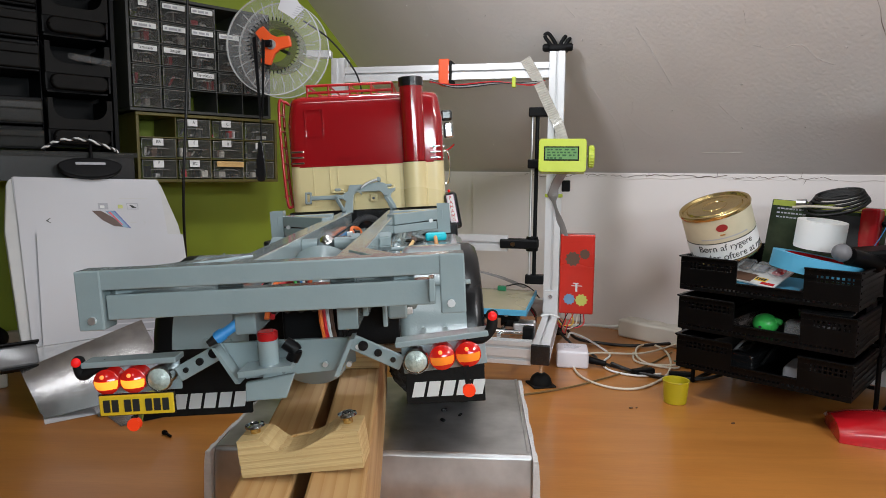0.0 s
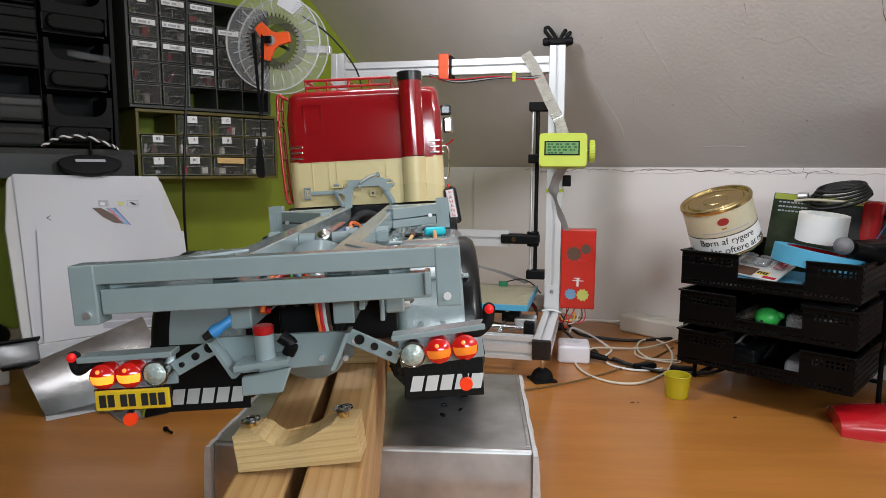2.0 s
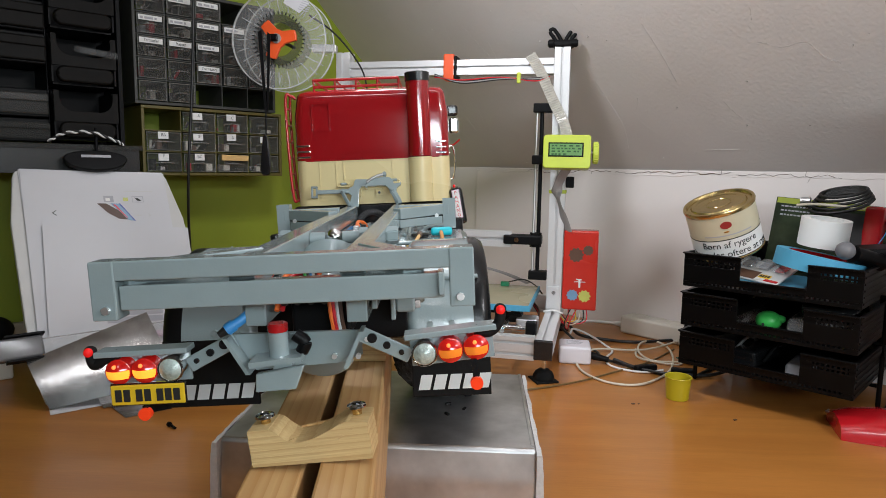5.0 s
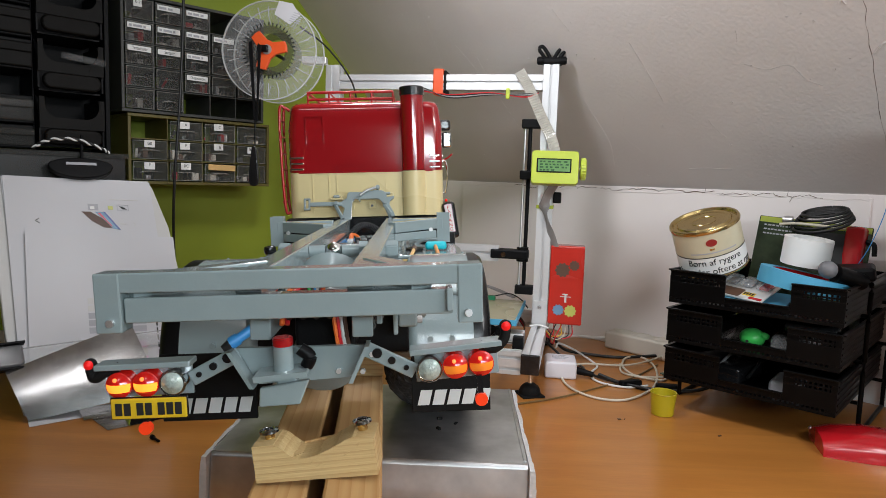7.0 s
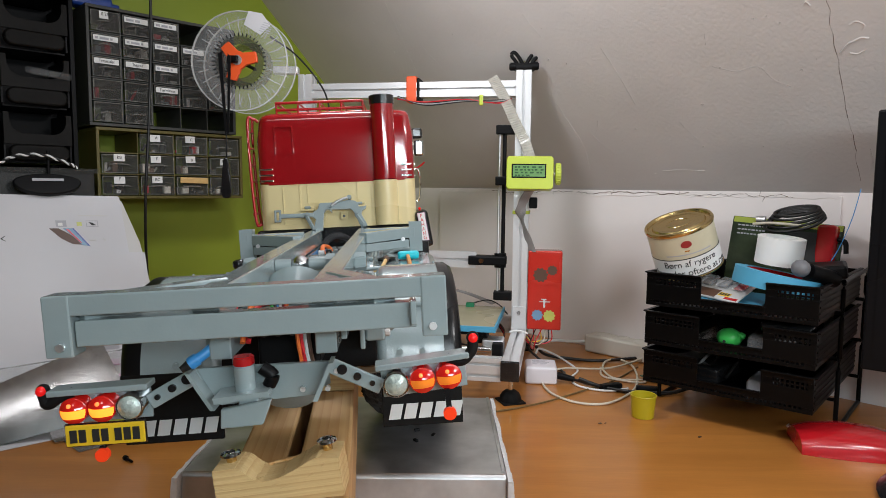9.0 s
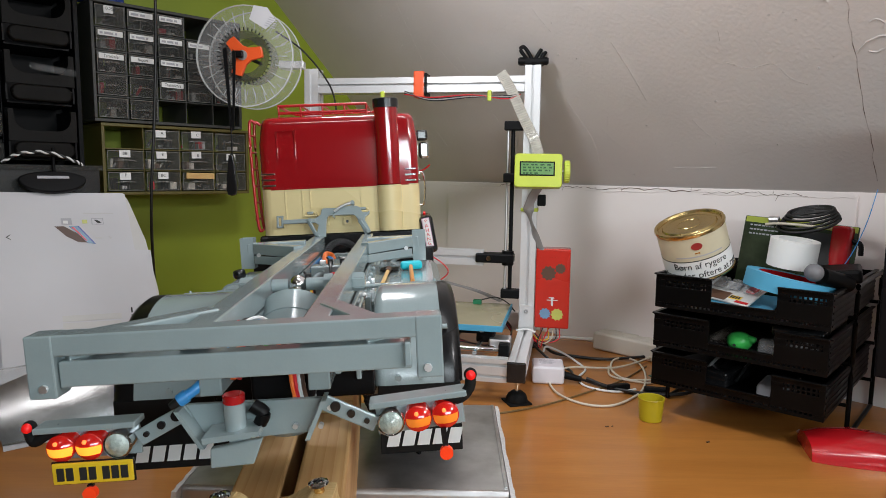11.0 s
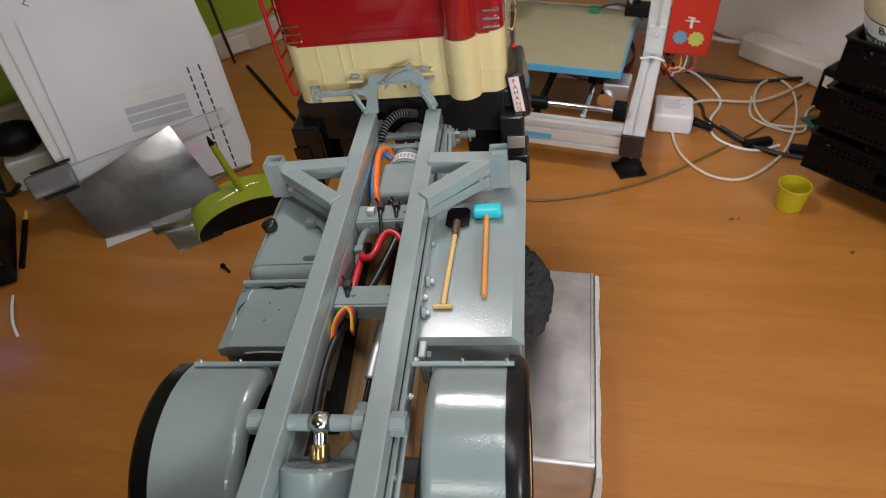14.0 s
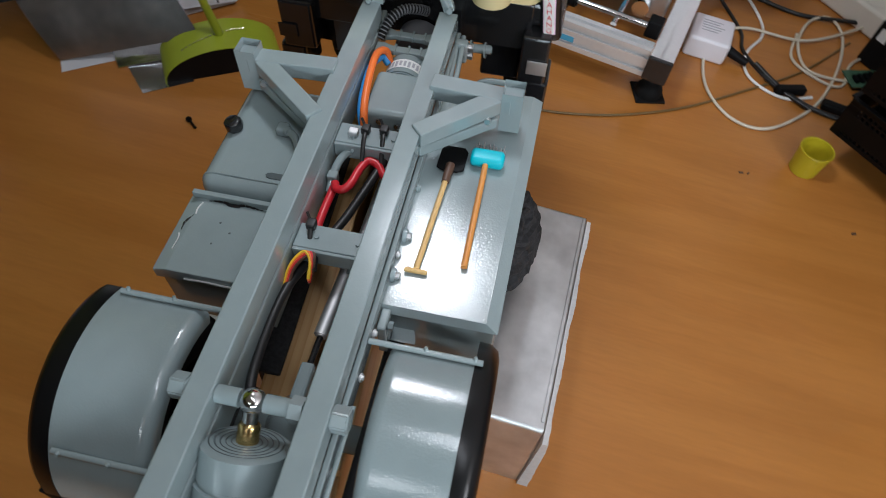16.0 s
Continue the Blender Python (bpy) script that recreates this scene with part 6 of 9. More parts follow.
part("block", prism([(x_, z_ + (saw.uniform(-0.00008, 0.00008) if abs(x_) < 0.028 else 0.0)) for x_, z_ in arc], -0.010, 0.010, pose(0, 0, 0, 90)), PINE_END, blk)
part("sawn_groove", prism([(-0.0122, 0.0), (0.0150, 0.0), (0.0105, 0.0009), (0.0030, 0.0012), (-0.0080, 0.0011)], -0.0099, -0.0085, Matrix.Translation((0, 0, 0.0131)) @ pose(0, 0, 0, 90, -6, 0)), PINE, blk, "darker torn saw cut in the saddle")
for k in range(5):
    sx_ = saw.uniform(-0.012, 0.024)
    part("splinter", rod((sx_, -0.0101, 0.008 + 0.002 * k), (sx_ + saw.uniform(0.002, 0.005), -0.0106, 0.0095 + 0.002 * k), 0.0003, 0.0001, 5), PINE_END, blk)
cross = part("cross_block", box(-0.040, 0.026, -0.108, -0.086, 0.2258, 0.2395, 0.001), PINE_END)
cross.matrix_basis = WB
tagged(cross, "short pine cross piece lying on the beams", "wooden block")
for xx, zz in ((-0.0228, 0.0205), (0.0228, 0.0207)):
    part("screw_shank", rod((xx, 0, zz - 0.001), (xx, 0, zz + 0.0022), 0.0024, n=12), BRASS, blk, "brass screw neck", True)
    sc = part("screw_head", lathe([(0, 0.0042), (0.0018, 0.0042), (0.0022, 0.0036), (0.0032, 0.0044), (0.0046, 0.0038), (0.0048, 0.0028), (0.0030, 0.0019), (0, 0.0019)], 20, pose(xx, 0, zz)), CHROME, blk, "", True)
    part("cross_slot", box(xx - 0.0022, xx + 0.0022, -0.0004, 0.0004, zz + 0.0038, zz + 0.0046), BLACK, sc)
    part("cross_slot", box(xx - 0.0004, xx + 0.0004, -0.0022, 0.0022, zz + 0.0038, zz + 0.0045), BLACK, sc)
foam = thing("foam_block", pose(0.0, 0.0, 0.119), "black open-cell foam block wedged under the truck", "foam block")
fo = bmesh.new()
bmesh.ops.create_uvsphere(fo, u_segments=72, v_segments=44, radius=1.0)
frng = random.Random(8)
for v in fo.verts:
    k = 1 + frng.uniform(-0.04, 0.035)
    c = v.co
    up = max(0.0, 0.046 + 0.050 * k * c.z)
    v.co = Vector((0.076 + 0.051 * k * math.copysign(abs(c.x) ** 0.8, c.x), 0.700 - 0.75 * min(up, 0.06) + 0.060 * k * math.copysign(abs(c.y) ** 0.8, c.y), up))
part("block", fo, FOAMBLK, foam)
part("strip", prism([(-0.0400, 0.0), (-0.0368, 0.0), (-0.0368, 0.1022), (-0.0257, 0.1022), (-0.0262, 0.1062), (-0.0330, 0.1075), (-0.0400, 0.1060)], -0.13, 0.055, WB @ UPRIGHT, bevel=0.0012), FOAMBLK, foam, "black foam strip along the beam")

# ---- tools on the box lid ----
def on_lid(name, label):
    return thing(name, TK @ Matrix.Translation((0, -0.0035, -0.0272)), label, "miniature tool")


sp = on_lid("toy_shovel", "tiny shovel with dark blade and pale wooden T-handle")
part("shaft", rod((0.046, -0.004, 0.0022), (0.049, 0.062, 0.0030), 0.0017, n=10), TANWOOD, sp, smooth=True)
part("grip", box(0.0395, 0.0525, -0.0062, -0.0036, 0.0005, 0.0032, 0.0009), TANWOOD, sp)
part("socket", rod((0.049, 0.060, 0.003), (0.0495, 0.074, 0.0032), 0.0024, 0.0030, 10), W_BROWN, sp, smooth=True)
part("blade", prism([(0.041, 0.072), (0.045, 0.070), (0.054, 0.070), (0.058, 0.072), (0.0585, 0.087), (0.056, 0.0905), (0.044, 0.0905), (0.0415, 0.087)], 0.0012, 0.0026, bevel=0.0004), MATT, sp)
br = on_lid("toy_broom", "tiny broom with cyan head and orange wooden shaft")
part("shaft", rod((0.0715, 0.003, 0.002), (0.0705, 0.078, 0.0042), 0.0019, n=10), ORWOOD, br, smooth=True)
part("head", box(0.0605, 0.0815, 0.0775, 0.0885, 0.0006, 0.0085, 0.0026), CYAN, br, smooth=True)
brs = bmesh.new()
for k in range(26):
    xx = 0.0622 + k * 0.00072
    brs = rod((xx, 0.088, 0.003), (xx + rng.uniform(-0.0012, 0.0012), 0.0955 + rng.uniform(-0.0022, 0.0012), 0.001 + rng.uniform(0, 0.0035)), 0.0004, n=5, bm=brs)
part("bristles", brs, W_GREY, br)

# ---- the open 3D printer ----
PRM = pose(0.227, 1.061, 0, 0, 0, -10)
pr = thing("open_frame_printer", PRM, "home-built 3D printer of aluminium extrusions", "3D printer")


def extrusion(a, b, w, h, name="extrusion", parent=None):
    """A slotted square bar from a to b, its centre on the line."""
    a, b = Vector(a), Vector(b)
    length = (b - a).length
    out = []
    hw, hh, s, u, e, d = w / 2, h / 2, 0.0028, 0.0044, 0.0016, 0.0052
    def side(n, half, other):
        k = max(1, round(half * 2 / 0.022))
        return [(-half + (i + 0.5) * half * 2 / k) for i in range(k)]
    ring = []
    for c in side(0, hw, hh):
        ring += [(c - s, -hh), (c - s, -hh + e), (c - u, -hh + e), (c - u, -hh + d), (c + u, -hh + d), (c + u, -hh + e), (c + s, -hh + e), (c + s, -hh)]
    ring = [(-hw, -hh)] + ring + [(hw, -hh)]
    for c in side(1, hh, hw):
        ring += [(hw, c - s), (hw - e, c - s), (hw - e, c - u), (hw - d, c - u), (hw - d, c + u), (hw - e, c + u), (hw - e, c + s), (hw, c + s)]
    ring += [(hw, hh)]
    for c in reversed(side(0, hw, hh)):
        ring += [(c + s, hh), (c + s, hh - e), (c + u, hh - e), (c + u, hh - d), (c - u, hh - d), (c - u, hh - e), (c - s, hh - e), (c - s, hh)]
    ring += [(-hw, hh)]
    for c in reversed(side(1, hh, hw)):
        ring += [(-hw, c + s), (-hw + e, c + s), (-hw + e, c + u), (-hw + d, c + u), (-hw + d, c - u), (-hw + e, c - u), (-hw + e, c - s), (-hw, c - s)]
    return part(name, prism(ring, 0, length, basis(a, b)), ALU, parent or pr)


PX0 = -0.455
extrusion((0, 0.0, 0.062), (0, 0.42, 0.062), 0.030, 0.030, "side_beam")
extrusion((PX0, 0.0, 0.062), (PX0, 0.42, 0.062), 0.030, 0.030, "side_beam")
extrusion((-0.016, 0.014, 0.060), (PX0 + 0.016, 0.014, 0.060), 0.020, 0.040, "front_beam")
extrusion((-0.016, 0.40, 0.060), (PX0 + 0.016, 0.40, 0.060), 0.020, 0.040, "rear_beam")
extrusion((0, 0.25, 0.0775), (0, 0.25, 0.602), 0.030, 0.030, "upright")
extrusion((PX0, 0.25, 0.0775), (PX0, 0.25, 0.602), 0.030, 0.030, "upright")
extrusion((-0.0155, 0.25, 0.567), (PX0 + 0.0155, 0.25, 0.567), 0.030, 0.030, "top_beam")
part("blue_tape_strip", box(-0.20, -0.115, 0.0035, 0.0039, 0.052, 0.060), BLUETAPE, pr, "strip of blue tape")
for cx, cy in ((0, 0.0), (PX0, 0.0), (0, 0.42), (PX0, 0.42)):
    part("end_cap", box(cx - 0.016, cx + 0.016, cy - 0.006 if cy < 0.1 else cy, cy if cy < 0.1 else cy + 0.006, 0.044, 0.079, 0.002), BLACK, pr)
    ft = part("foot", lathe([(0, 0.0), (0.0185, 0.0), (0.0190, 0.006), (0.0178, 0.011), (0.0150, 0.016), (0.0095, 0.0205), (0, 0.0215)], 24, pose(cx, cy + (0.026 if cy < 0.1 else -0.014), 0)), RUBBER, pr, "black rubber levelling foot", True)
    part("foot_plate", box(cx - 0.0205, cx + 0.0205, cy + (0.0055 if cy < 0.1 else -0.0345), cy + (0.0465 if cy < 0.1 else 0.0065), 0.0, 0.0032, 0.001, Matrix.Translation((cx, cy + (0.026 if cy < 0.1 else -0.014), 0)) @ pose(0, 0, 0, 0, 0, 28) @ Matrix.Translation((-cx, -cy - (0.026 if cy < 0.1 else -0.014), 0))), RUBBER, ft)
    part("foot_stud", rod((cx, cy + (0.026 if cy < 0.1 else -0.014), 0.02), (cx, cy + (0.026 if cy < 0.1 else -0.014), 0.047), 0.004, n=10), CHROME, ft, smooth=True)
knob = part("top_clamp", box(-0.02, 0.02, 0.235, 0.265, 0.6022, 0.616, 0.004), MATT, pr, "black plastic clamp on the upright")
for s in (-1, 1):
    part("clamp_ear", tube([(s * 0.002, 0.247, 0.612), (s * 0.010, 0.246, 0.626), (s * 0.019, 0.245, 0.637), (s * 0.025, 0.245, 0.636), (s * 0.025, 0.245, 0.630), (s * 0.019, 0.246, 0.622), (s * 0.012, 0.247, 0.612)], 0.0036, 10, 5), MATT, knob, smooth=True)
    part("clamp_grip", rod((s * 0.016, 0.238, 0.609), (s * 0.029, 0.238, 0.609), 0.008, n=14, bevel=0.002), MATT, knob, smooth=True)
# lift rods and clamps
for rx in (-0.036, -0.046):
    part("lift_rod", rod((rx, 0.246, 0.148), (rx, 0.246, 0.492), 0.004 if rx > -0.04 else 0.0028, n=12), MATT if rx > -0.04 else STEEL, pr, smooth=True)
for zz in (0.150, 0.384, 0.486):
    part("rod_clamp", box(-0.053, -0.0155, 0.234, 0.258, zz - 0.009, zz + 0.009, 0.002), MATT, pr)
xa = part("carriage_clamp", box(-0.105, -0.028, 0.228, 0.26, 0.213, 0.232, 0.003), MATT, pr, "black plastic carriage clamp")
part("screw", rod((-0.078, 0.2275, 0.2225), (-0.078, 0.2255, 0.2225), 0.005, n=14), CHROME, xa)
part("nut_holder", rod((-0.041, 0.246, 0.208), (-0.041, 0.246, 0.237), 0.012, n=18), MATT, xa, smooth=True)
extrusion((-0.09, 0.243, 0.2225), (PX0 + 0.04, 0.243, 0.2225), 0.018, 0.032, "gantry_beam")
# bed
bed = part("print_bed", box(-0.252, -0.036, 0.108, 0.325, 0.108, 0.112, 0.0006), GLASSBED, pr, "tan glass print bed with blue tape edge")
part("tape_edge", box(-0.2525, -0.0355, 0.1072, 0.110, 0.1015, 0.1126, 0.0005), BLUETAPE, bed)
part("tape_edge", box(-0.0385, -0.0352, 0.1105, 0.325, 0.1015, 0.1126, 0.0005), BLUETAPE, bed)
part("green_terminal", box(-0.118, -0.10, 0.30, 0.312, 0.1125, 0.122, 0.001), TERMINAL, bed, "green screw terminal")
part("bed_lead", tube([(-0.10, 0.306, 0.122), (-0.07, 0.31, 0.128), (-0.045, 0.315, 0.116), (-0.03, 0.33, 0.095)], 0.0014, 6), W_BLACK, bed, "", True)
part("bed_carriage", box(-0.235, -0.055, 0.125, 0.31, 0.092, 0.097, 0.001), MATT, pr)
for bx in (-0.235, -0.075):
    for by in (0.15, 0.27):
        part("bearing_block", box(bx - 0.012, bx + 0.022, by - 0.018, by + 0.018, 0.074, 0.0915, 0.003), MATT, pr)
        part("bed_spring", rod((bx, by - 0.03, 0.0975), (bx, by - 0.03, 0.1075), 0.004, n=10), STEEL, pr, smooth=True)
part("drive_belt", box(-0.152, -0.146, 0.03, 0.38, 0.070, 0.0715), RUBBER, pr)
part("drive_belt", box(-0.152, -0.146, 0.03, 0.38, 0.055, 0.0565), RUBBER, pr)
part("belt_clamp", box(-0.165, -0.13, 0.19, 0.225, 0.066, 0.0915, 0.002), MATT, pr)
for k, mt in enumerate((W_BLACK, W_RED, W_BLACK, W_BROWN)):
    part("bed_wire", tube([(-0.055, 0.29 + k * 0.004, 0.09), (-0.03, 0.26, 0.06 + k * 0.004), (-0.045, 0.20 + k * 0.01, 0.05), (-0.09, 0.17, 0.06), (-0.14, 0.15 + k * 0.008, 0.072)], 0.0015, 6), mt, pr, smooth=True)
part("bed_ribbon", tube([(-0.06, 0.325, 0.118), (-0.12, 0.345, 0.135), (-0.19, 0.35, 0.15), (-0.25, 0.33, 0.165)], 0.012, 10, 8, None, 0.12), W_GREY, pr, "grey ribbon cable behind the bed")
for yy in (-0.075, -0.205):
    part("guide_rod", rod((yy, 0.026, 0.083), (yy, 0.39, 0.083), 0.004, n=12), CHROME, pr, smooth=True)
part("front_rod", rod((-0.02, 0.045, 0.085), (-0.30, 0.045, 0.085), 0.0045, n=12), CHROME, pr, smooth=True)
part("coupler", rod((-0.13, 0.045, 0.085), (-0.175, 0.045, 0.085), 0.0095, n=18, bevel=0.002), MATT, pr, smooth=True)
part("stepper_motor", box(-0.062, -0.022, 0.12, 0.16, 0.045, 0.085, 0.003), STEEL, pr)
part("bearing", rod((-0.055, 0.118, 0.064), (-0.055, 0.105, 0.064), 0.012, n=20), CHROME, pr, smooth=True)
part("slide_block", box(-0.035, -0.016, 0.036, 0.055, 0.074, 0.098, 0.002), MATT, pr)
part("bracket", prism([(-0.015, 0.09), (0.015, 0.09), (0.012, 0.135), (-0.012, 0.135)], 0, 0.004, pose(0, 0.2345, -0.005, 90)), ALU, pr)
part("bracket_screw", rod((0, 0.2305, 0.118), (0, 0.228, 0.118), 0.004, n=12), CHROME, pr)
part("extruder", box(-0.30, -0.22, 0.2, 0.24, 0.19, 0.275, 0.004), MATT, pr)
part("extruder_fan", rod((-0.235, 0.198, 0.25), (-0.235, 0.21, 0.25), 0.012, n=20), STEEL, pr)
part("hot_wire", tube([(-0.215, 0.2, 0.24), (-0.17, 0.2, 0.215), (-0.155, 0.2, 0.195), (-0.175, 0.2, 0.175)], 0.0014, 6), W_RED, pr, smooth=True)
# display box
dm = pose(0.0185, 0.165, 0.397, -6, 0, 4)
dis = part("display_case", prism(rounded(-0.0435, 0.0435, -0.031, 0.031, 0.006), 0, 0.036, dm @ pose(0, 0.018, 0, 90), bevel=0.002), LIME, pr, "lime yellow plastic display case", True)
part("display_bezel", box(-0.034, 0.030, -0.0188, -0.0178, -0.010, 0.0165, 0.0005, dm), MATT, dis)
part("screen", box(-0.0315, 0.0275, -0.0195, -0.0187, -0.0075, 0.014, m=dm), LCDGREEN, dis, "lit green text display")
for k in range(4):
    x = -0.028
    zz = 0.0102 - k * 0.0052
    while x < 0.022 and not (k == 3 and x > 0.0):
        w = rng.uniform(0.003, 0.008)
        part("text_bar", box(x, x + w, -0.0199, -0.0194, zz - 0.0015, zz + 0.0015, m=dm), LCDINK, dis)
        x += w + rng.uniform(0.0015, 0.006)
part("dial_shaft", rod(dm @ Vector((0.0438, 0, 0)), dm @ Vector((0.0478, 0, 0)), 0.0035, n=14), STEEL, dis, smooth=True)
wheel_ = part("dial", lathe([(0, 0.0105), (0.0185, 0.0105), (0.0200, 0.0090), (0.0200, 0.0015), (0.0185, 0.0), (0, 0.0)], 36, dm @ pose(0.0475, 0.0, 0.0, 0, 90)), LIME, dis, "ribbed lime dial", True)
for k in range(24):
    a = radians(15 * k)
    part("dial_rib", rod(dm @ Vector((0.0490, 0.0200 * math.cos(a), 0.0200 * math.sin(a))), dm @ Vector((0.0565, 0.0200 * math.cos(a), 0.0200 * math.sin(a))), 0.0009, n=6), LIME, wheel_)
ribbon = None
for k in range(10):
    o = (k - 4.5) * 0.0021
    strand = tube([(x + o * 0.83, y, z + o * 0.5) for x, y, z in ((-0.062, 0.2315, 0.588), (-0.04, 0.2285, 0.552), (-0.014, 0.2275, 0.498), (0.006, 0.222, 0.46), (0.018, 0.20, 0.427))], 0.0012, 6, 6)
    wire = part("ribbon_wire" if ribbon else "ribbon_cable", strand, RIBBON, ribbon or pr, "clear flat ribbon cable", True)
    ribbon = ribbon or wire
part("ribbon_cable", tube([(0.018, 0.19, 0.366), (0.006, 0.21, 0.345), (0.0, 0.22, 0.32), (0.012, 0.226, 0.28), (0.024, 0.238, 0.243)], 0.011, 10, 8, None, 0.15), W_GREY, pr, "grey ribbon cable")
part("band", box(-0.017, 0.017, 0.2325, 0.2675, 0.318, 0.325, 0.001), LIME, pr, "lime plastic band round the upright")
part("switch_block", box(0.016, 0.032, 0.225, 0.245, 0.33, 0.352, 0.002), MATT, pr)
# red electronics box
eb = part("electronics_case", box(0.0165, 0.0845, 0.236, 0.276, 0.084, 0.245, 0.003), CASERED, pr, "red plastic electronics case with gear shapes")
def gear_shape(r, teeth, depth):
    pts = []
    for k in range(teeth * 4):
        rr = r if k % 4 in (0, 1) else r * 0.85
        a = 2 * math.pi * k / (teeth * 4)
        pts.append((rr * math.cos(a), rr * math.sin(a)))
    return prism(pts, 0, depth, UPRIGHT)


for gx, gz, gr, mt in ((0.042, 0.196, 0.015, W_BROWN), (0.065, 0.206, 0.0105, W_BROWN), (0.037, 0.114, 0.0115, PALEBLUE), (0.061, 0.113, 0.0125, PALEYEL)):
    part("gear_mark", gear_shape(gr, 10, 0.0006), mt, eb, m=pose(gx, 0.2357, gz))
part("window_panel", box(0.024, 0.078, 0.2353, 0.2358, 0.176, 0.228), CASERED, eb)
part("white_mark", box(0.040, 0.062, 0.2350, 0.2357, 0.141, 0.1425), DECALW, eb)
part("white_mark", box(0.0485, 0.0525, 0.2350, 0.2357, 0.130, 0.146), DECALW, eb)
part("white_mark", box(0.036, 0.047, 0.2350, 0.2357, 0.148, 0.150, m=pose(0, 0, 0, 0, 3, 0)), DECALW, eb)
for k, mt in enumerate((W_RED, W_BLACK, W_YEL, W_RED, W_CREAM, W_BLACK, W_RED)):
    a = rng.uniform(-0.01, 0.01)
    part("loose_wire", tube([(0.03 + k * 0.006, 0.25, 0.086), (0.025 + k * 0.006 + a, 0.235 + a, 0.062), (0.02 + k * 0.003, 0.24, 0.05 + a), (0.012, 0.25 + k * 0.006, 0.066)], 0.0012, 6, 6), mt, pr, smooth=True)
part("wire_tie", tube([(-0.018, 0.222, 0.0795), (0.002, 0.222, 0.083), (0.02, 0.224, 0.0775)], 0.002, 6), LABEL, pr, smooth=True)
# clip, wires under the beam
clip = part("cable_clip", box(-0.238, -0.216, 0.2335, 0.2685, 0.542, 0.594, 0.003), ORANGE, pr, "orange printed cable clip")
part("black_strap", box(-0.2155, -0.210, 0.2325, 0.2695, 0.545, 0.590, 0.002), MATT, pr)
for k, mt in enumerate((W_RED, W_BLACK, W_GREY, W_BLACK)):
    part("beam_wire", tube([(-0.255, 0.232, 0.548 + 0.002 * k), (-0.2, 0.229, 0.541 - 0.002 * k), (-0.12, 0.228, 0.545 - 0.0015 * k), (-0.05, 0.228, 0.537 + 0.002 * k), (-0.022, 0.229, 0.546)], 0.0013, 6), mt, pr, smooth=True)
for xx in (-0.083, -0.30):
    part("yellow_tie", box(xx - 0.004, xx + 0.004, 0.225, 0.236, 0.533, 0.554, 0.002), LIME, pr)

# filament spool in front of the left upright
SM = look((-0.283, 1.262, 0.607), (-0.35, 0.0, 0.60)) @ pose(0, 0, 0, 0, 180, 0) @ Matrix.Diagonal((0.94, 0.94, 1, 1))
spool = thing("filament_spool", SM, "clear plastic filament spool, nearly empty, with white sticker", "spool")
for zz in (0.0, -0.058):
    d = lathe([(0.052, zz), (0.098, zz), (0.1, zz + 0.001), (0.1, zz - 0.001), (0.098, zz - 0.0025), (0.052, zz - 0.0025), (0.052, zz)], 48)
    disc = part("flange", d, SPOOLCL, spool, smooth=True)
    part("flange_rim", lathe([(0.0985, zz + 0.0012), (0.1005, zz + 0.0012), (0.1005, zz - 0.0036), (0.0985, zz - 0.0036), (0.0985, zz + 0.0012)], 48), SPOOLRIM, disc, smooth=True)
    ribs = bmesh.new()
    for k in range(24):
        a = 2 * math.pi * k / 24
        ribs = rod((0.066 * math.cos(a), 0.066 * math.sin(a), zz + 0.0012), (0.088 * math.cos(a), 0.088 * math.sin(a), zz + 0.0012), 0.0009, n=5, bm=ribs)
    part("rib_ring", ribs, SPOOLRIM, disc)
    part("inner_ring", lathe([(0.034, zz), (0.050, zz), (0.050, zz - 0.002), (0.034, zz - 0.002), (0.034, zz)], 40), CLEAR, disc)
teeth = bmesh.new()
for k in range(40):
    a = 2 * math.pi * k / 40
    teeth = box(0.0505, 0.0565, -0.0009, 0.0009, -0.001, 0.0012, bm=teeth, m=pose(0, 0, 0, 0, 0, math.degrees(a)))
part("tooth_ring", teeth, MATT, spool)
part("core", lathe([(0.0505, -0.0025), (0.052, -0.0025), (0.052, -0.0555), (0.0505, -0.0555), (0.0505, -0.0025)], 40), SPOOLCL, spool, smooth=True)
part("sticker", prism([(0.012, 0.072), (0.045, 0.052), (0.066, 0.07), (0.05, 0.094), (0.022, 0.099)], 0.0015, 0.0021), PAPER, spool, "white paper sticker")
for k in range(5):
    part("sticker_bar", box(0.022 + 0.004 * k * 0.3, 0.045, 0.070 + k * 0.0045, 0.0715 + k * 0.0045, 0.0022, 0.0026, m=pose(0, 0, 0, 0, 0, -18)), INKGREY, spool)
rim_pts = []
for k in range(3):
    a = 130 + 120 * k
    rim_pts += [(0.041 * math.cos(radians(a + d_)), 0.041 * math.sin(radians(a + d_))) for d_ in (-15, 0, 15)]
    rim_pts += [(0.019 * math.cos(radians(a + d_)), 0.019 * math.sin(radians(a + d_))) for d_ in (42, 60, 78)]
star = prism(rim_pts, 0.003, 0.011, bevel=0.0012)
part("hub", star, ORANGE, spool, "orange three-armed hub")
part("hub_bearing", lathe([(0.004, 0.013), (0.010, 0.013), (0.010, 0.008)], 24), STEEL, spool, smooth=True)
part("axle", rod((0, 0, 0.024), (0, 0, -0.09), 0.0038, n=12), MATT, spool, smooth=True)
part("axle_clip", box(-0.018, 0.004, -0.006, 0.008, 0.012, 0.02, 0.002), MATT, spool)
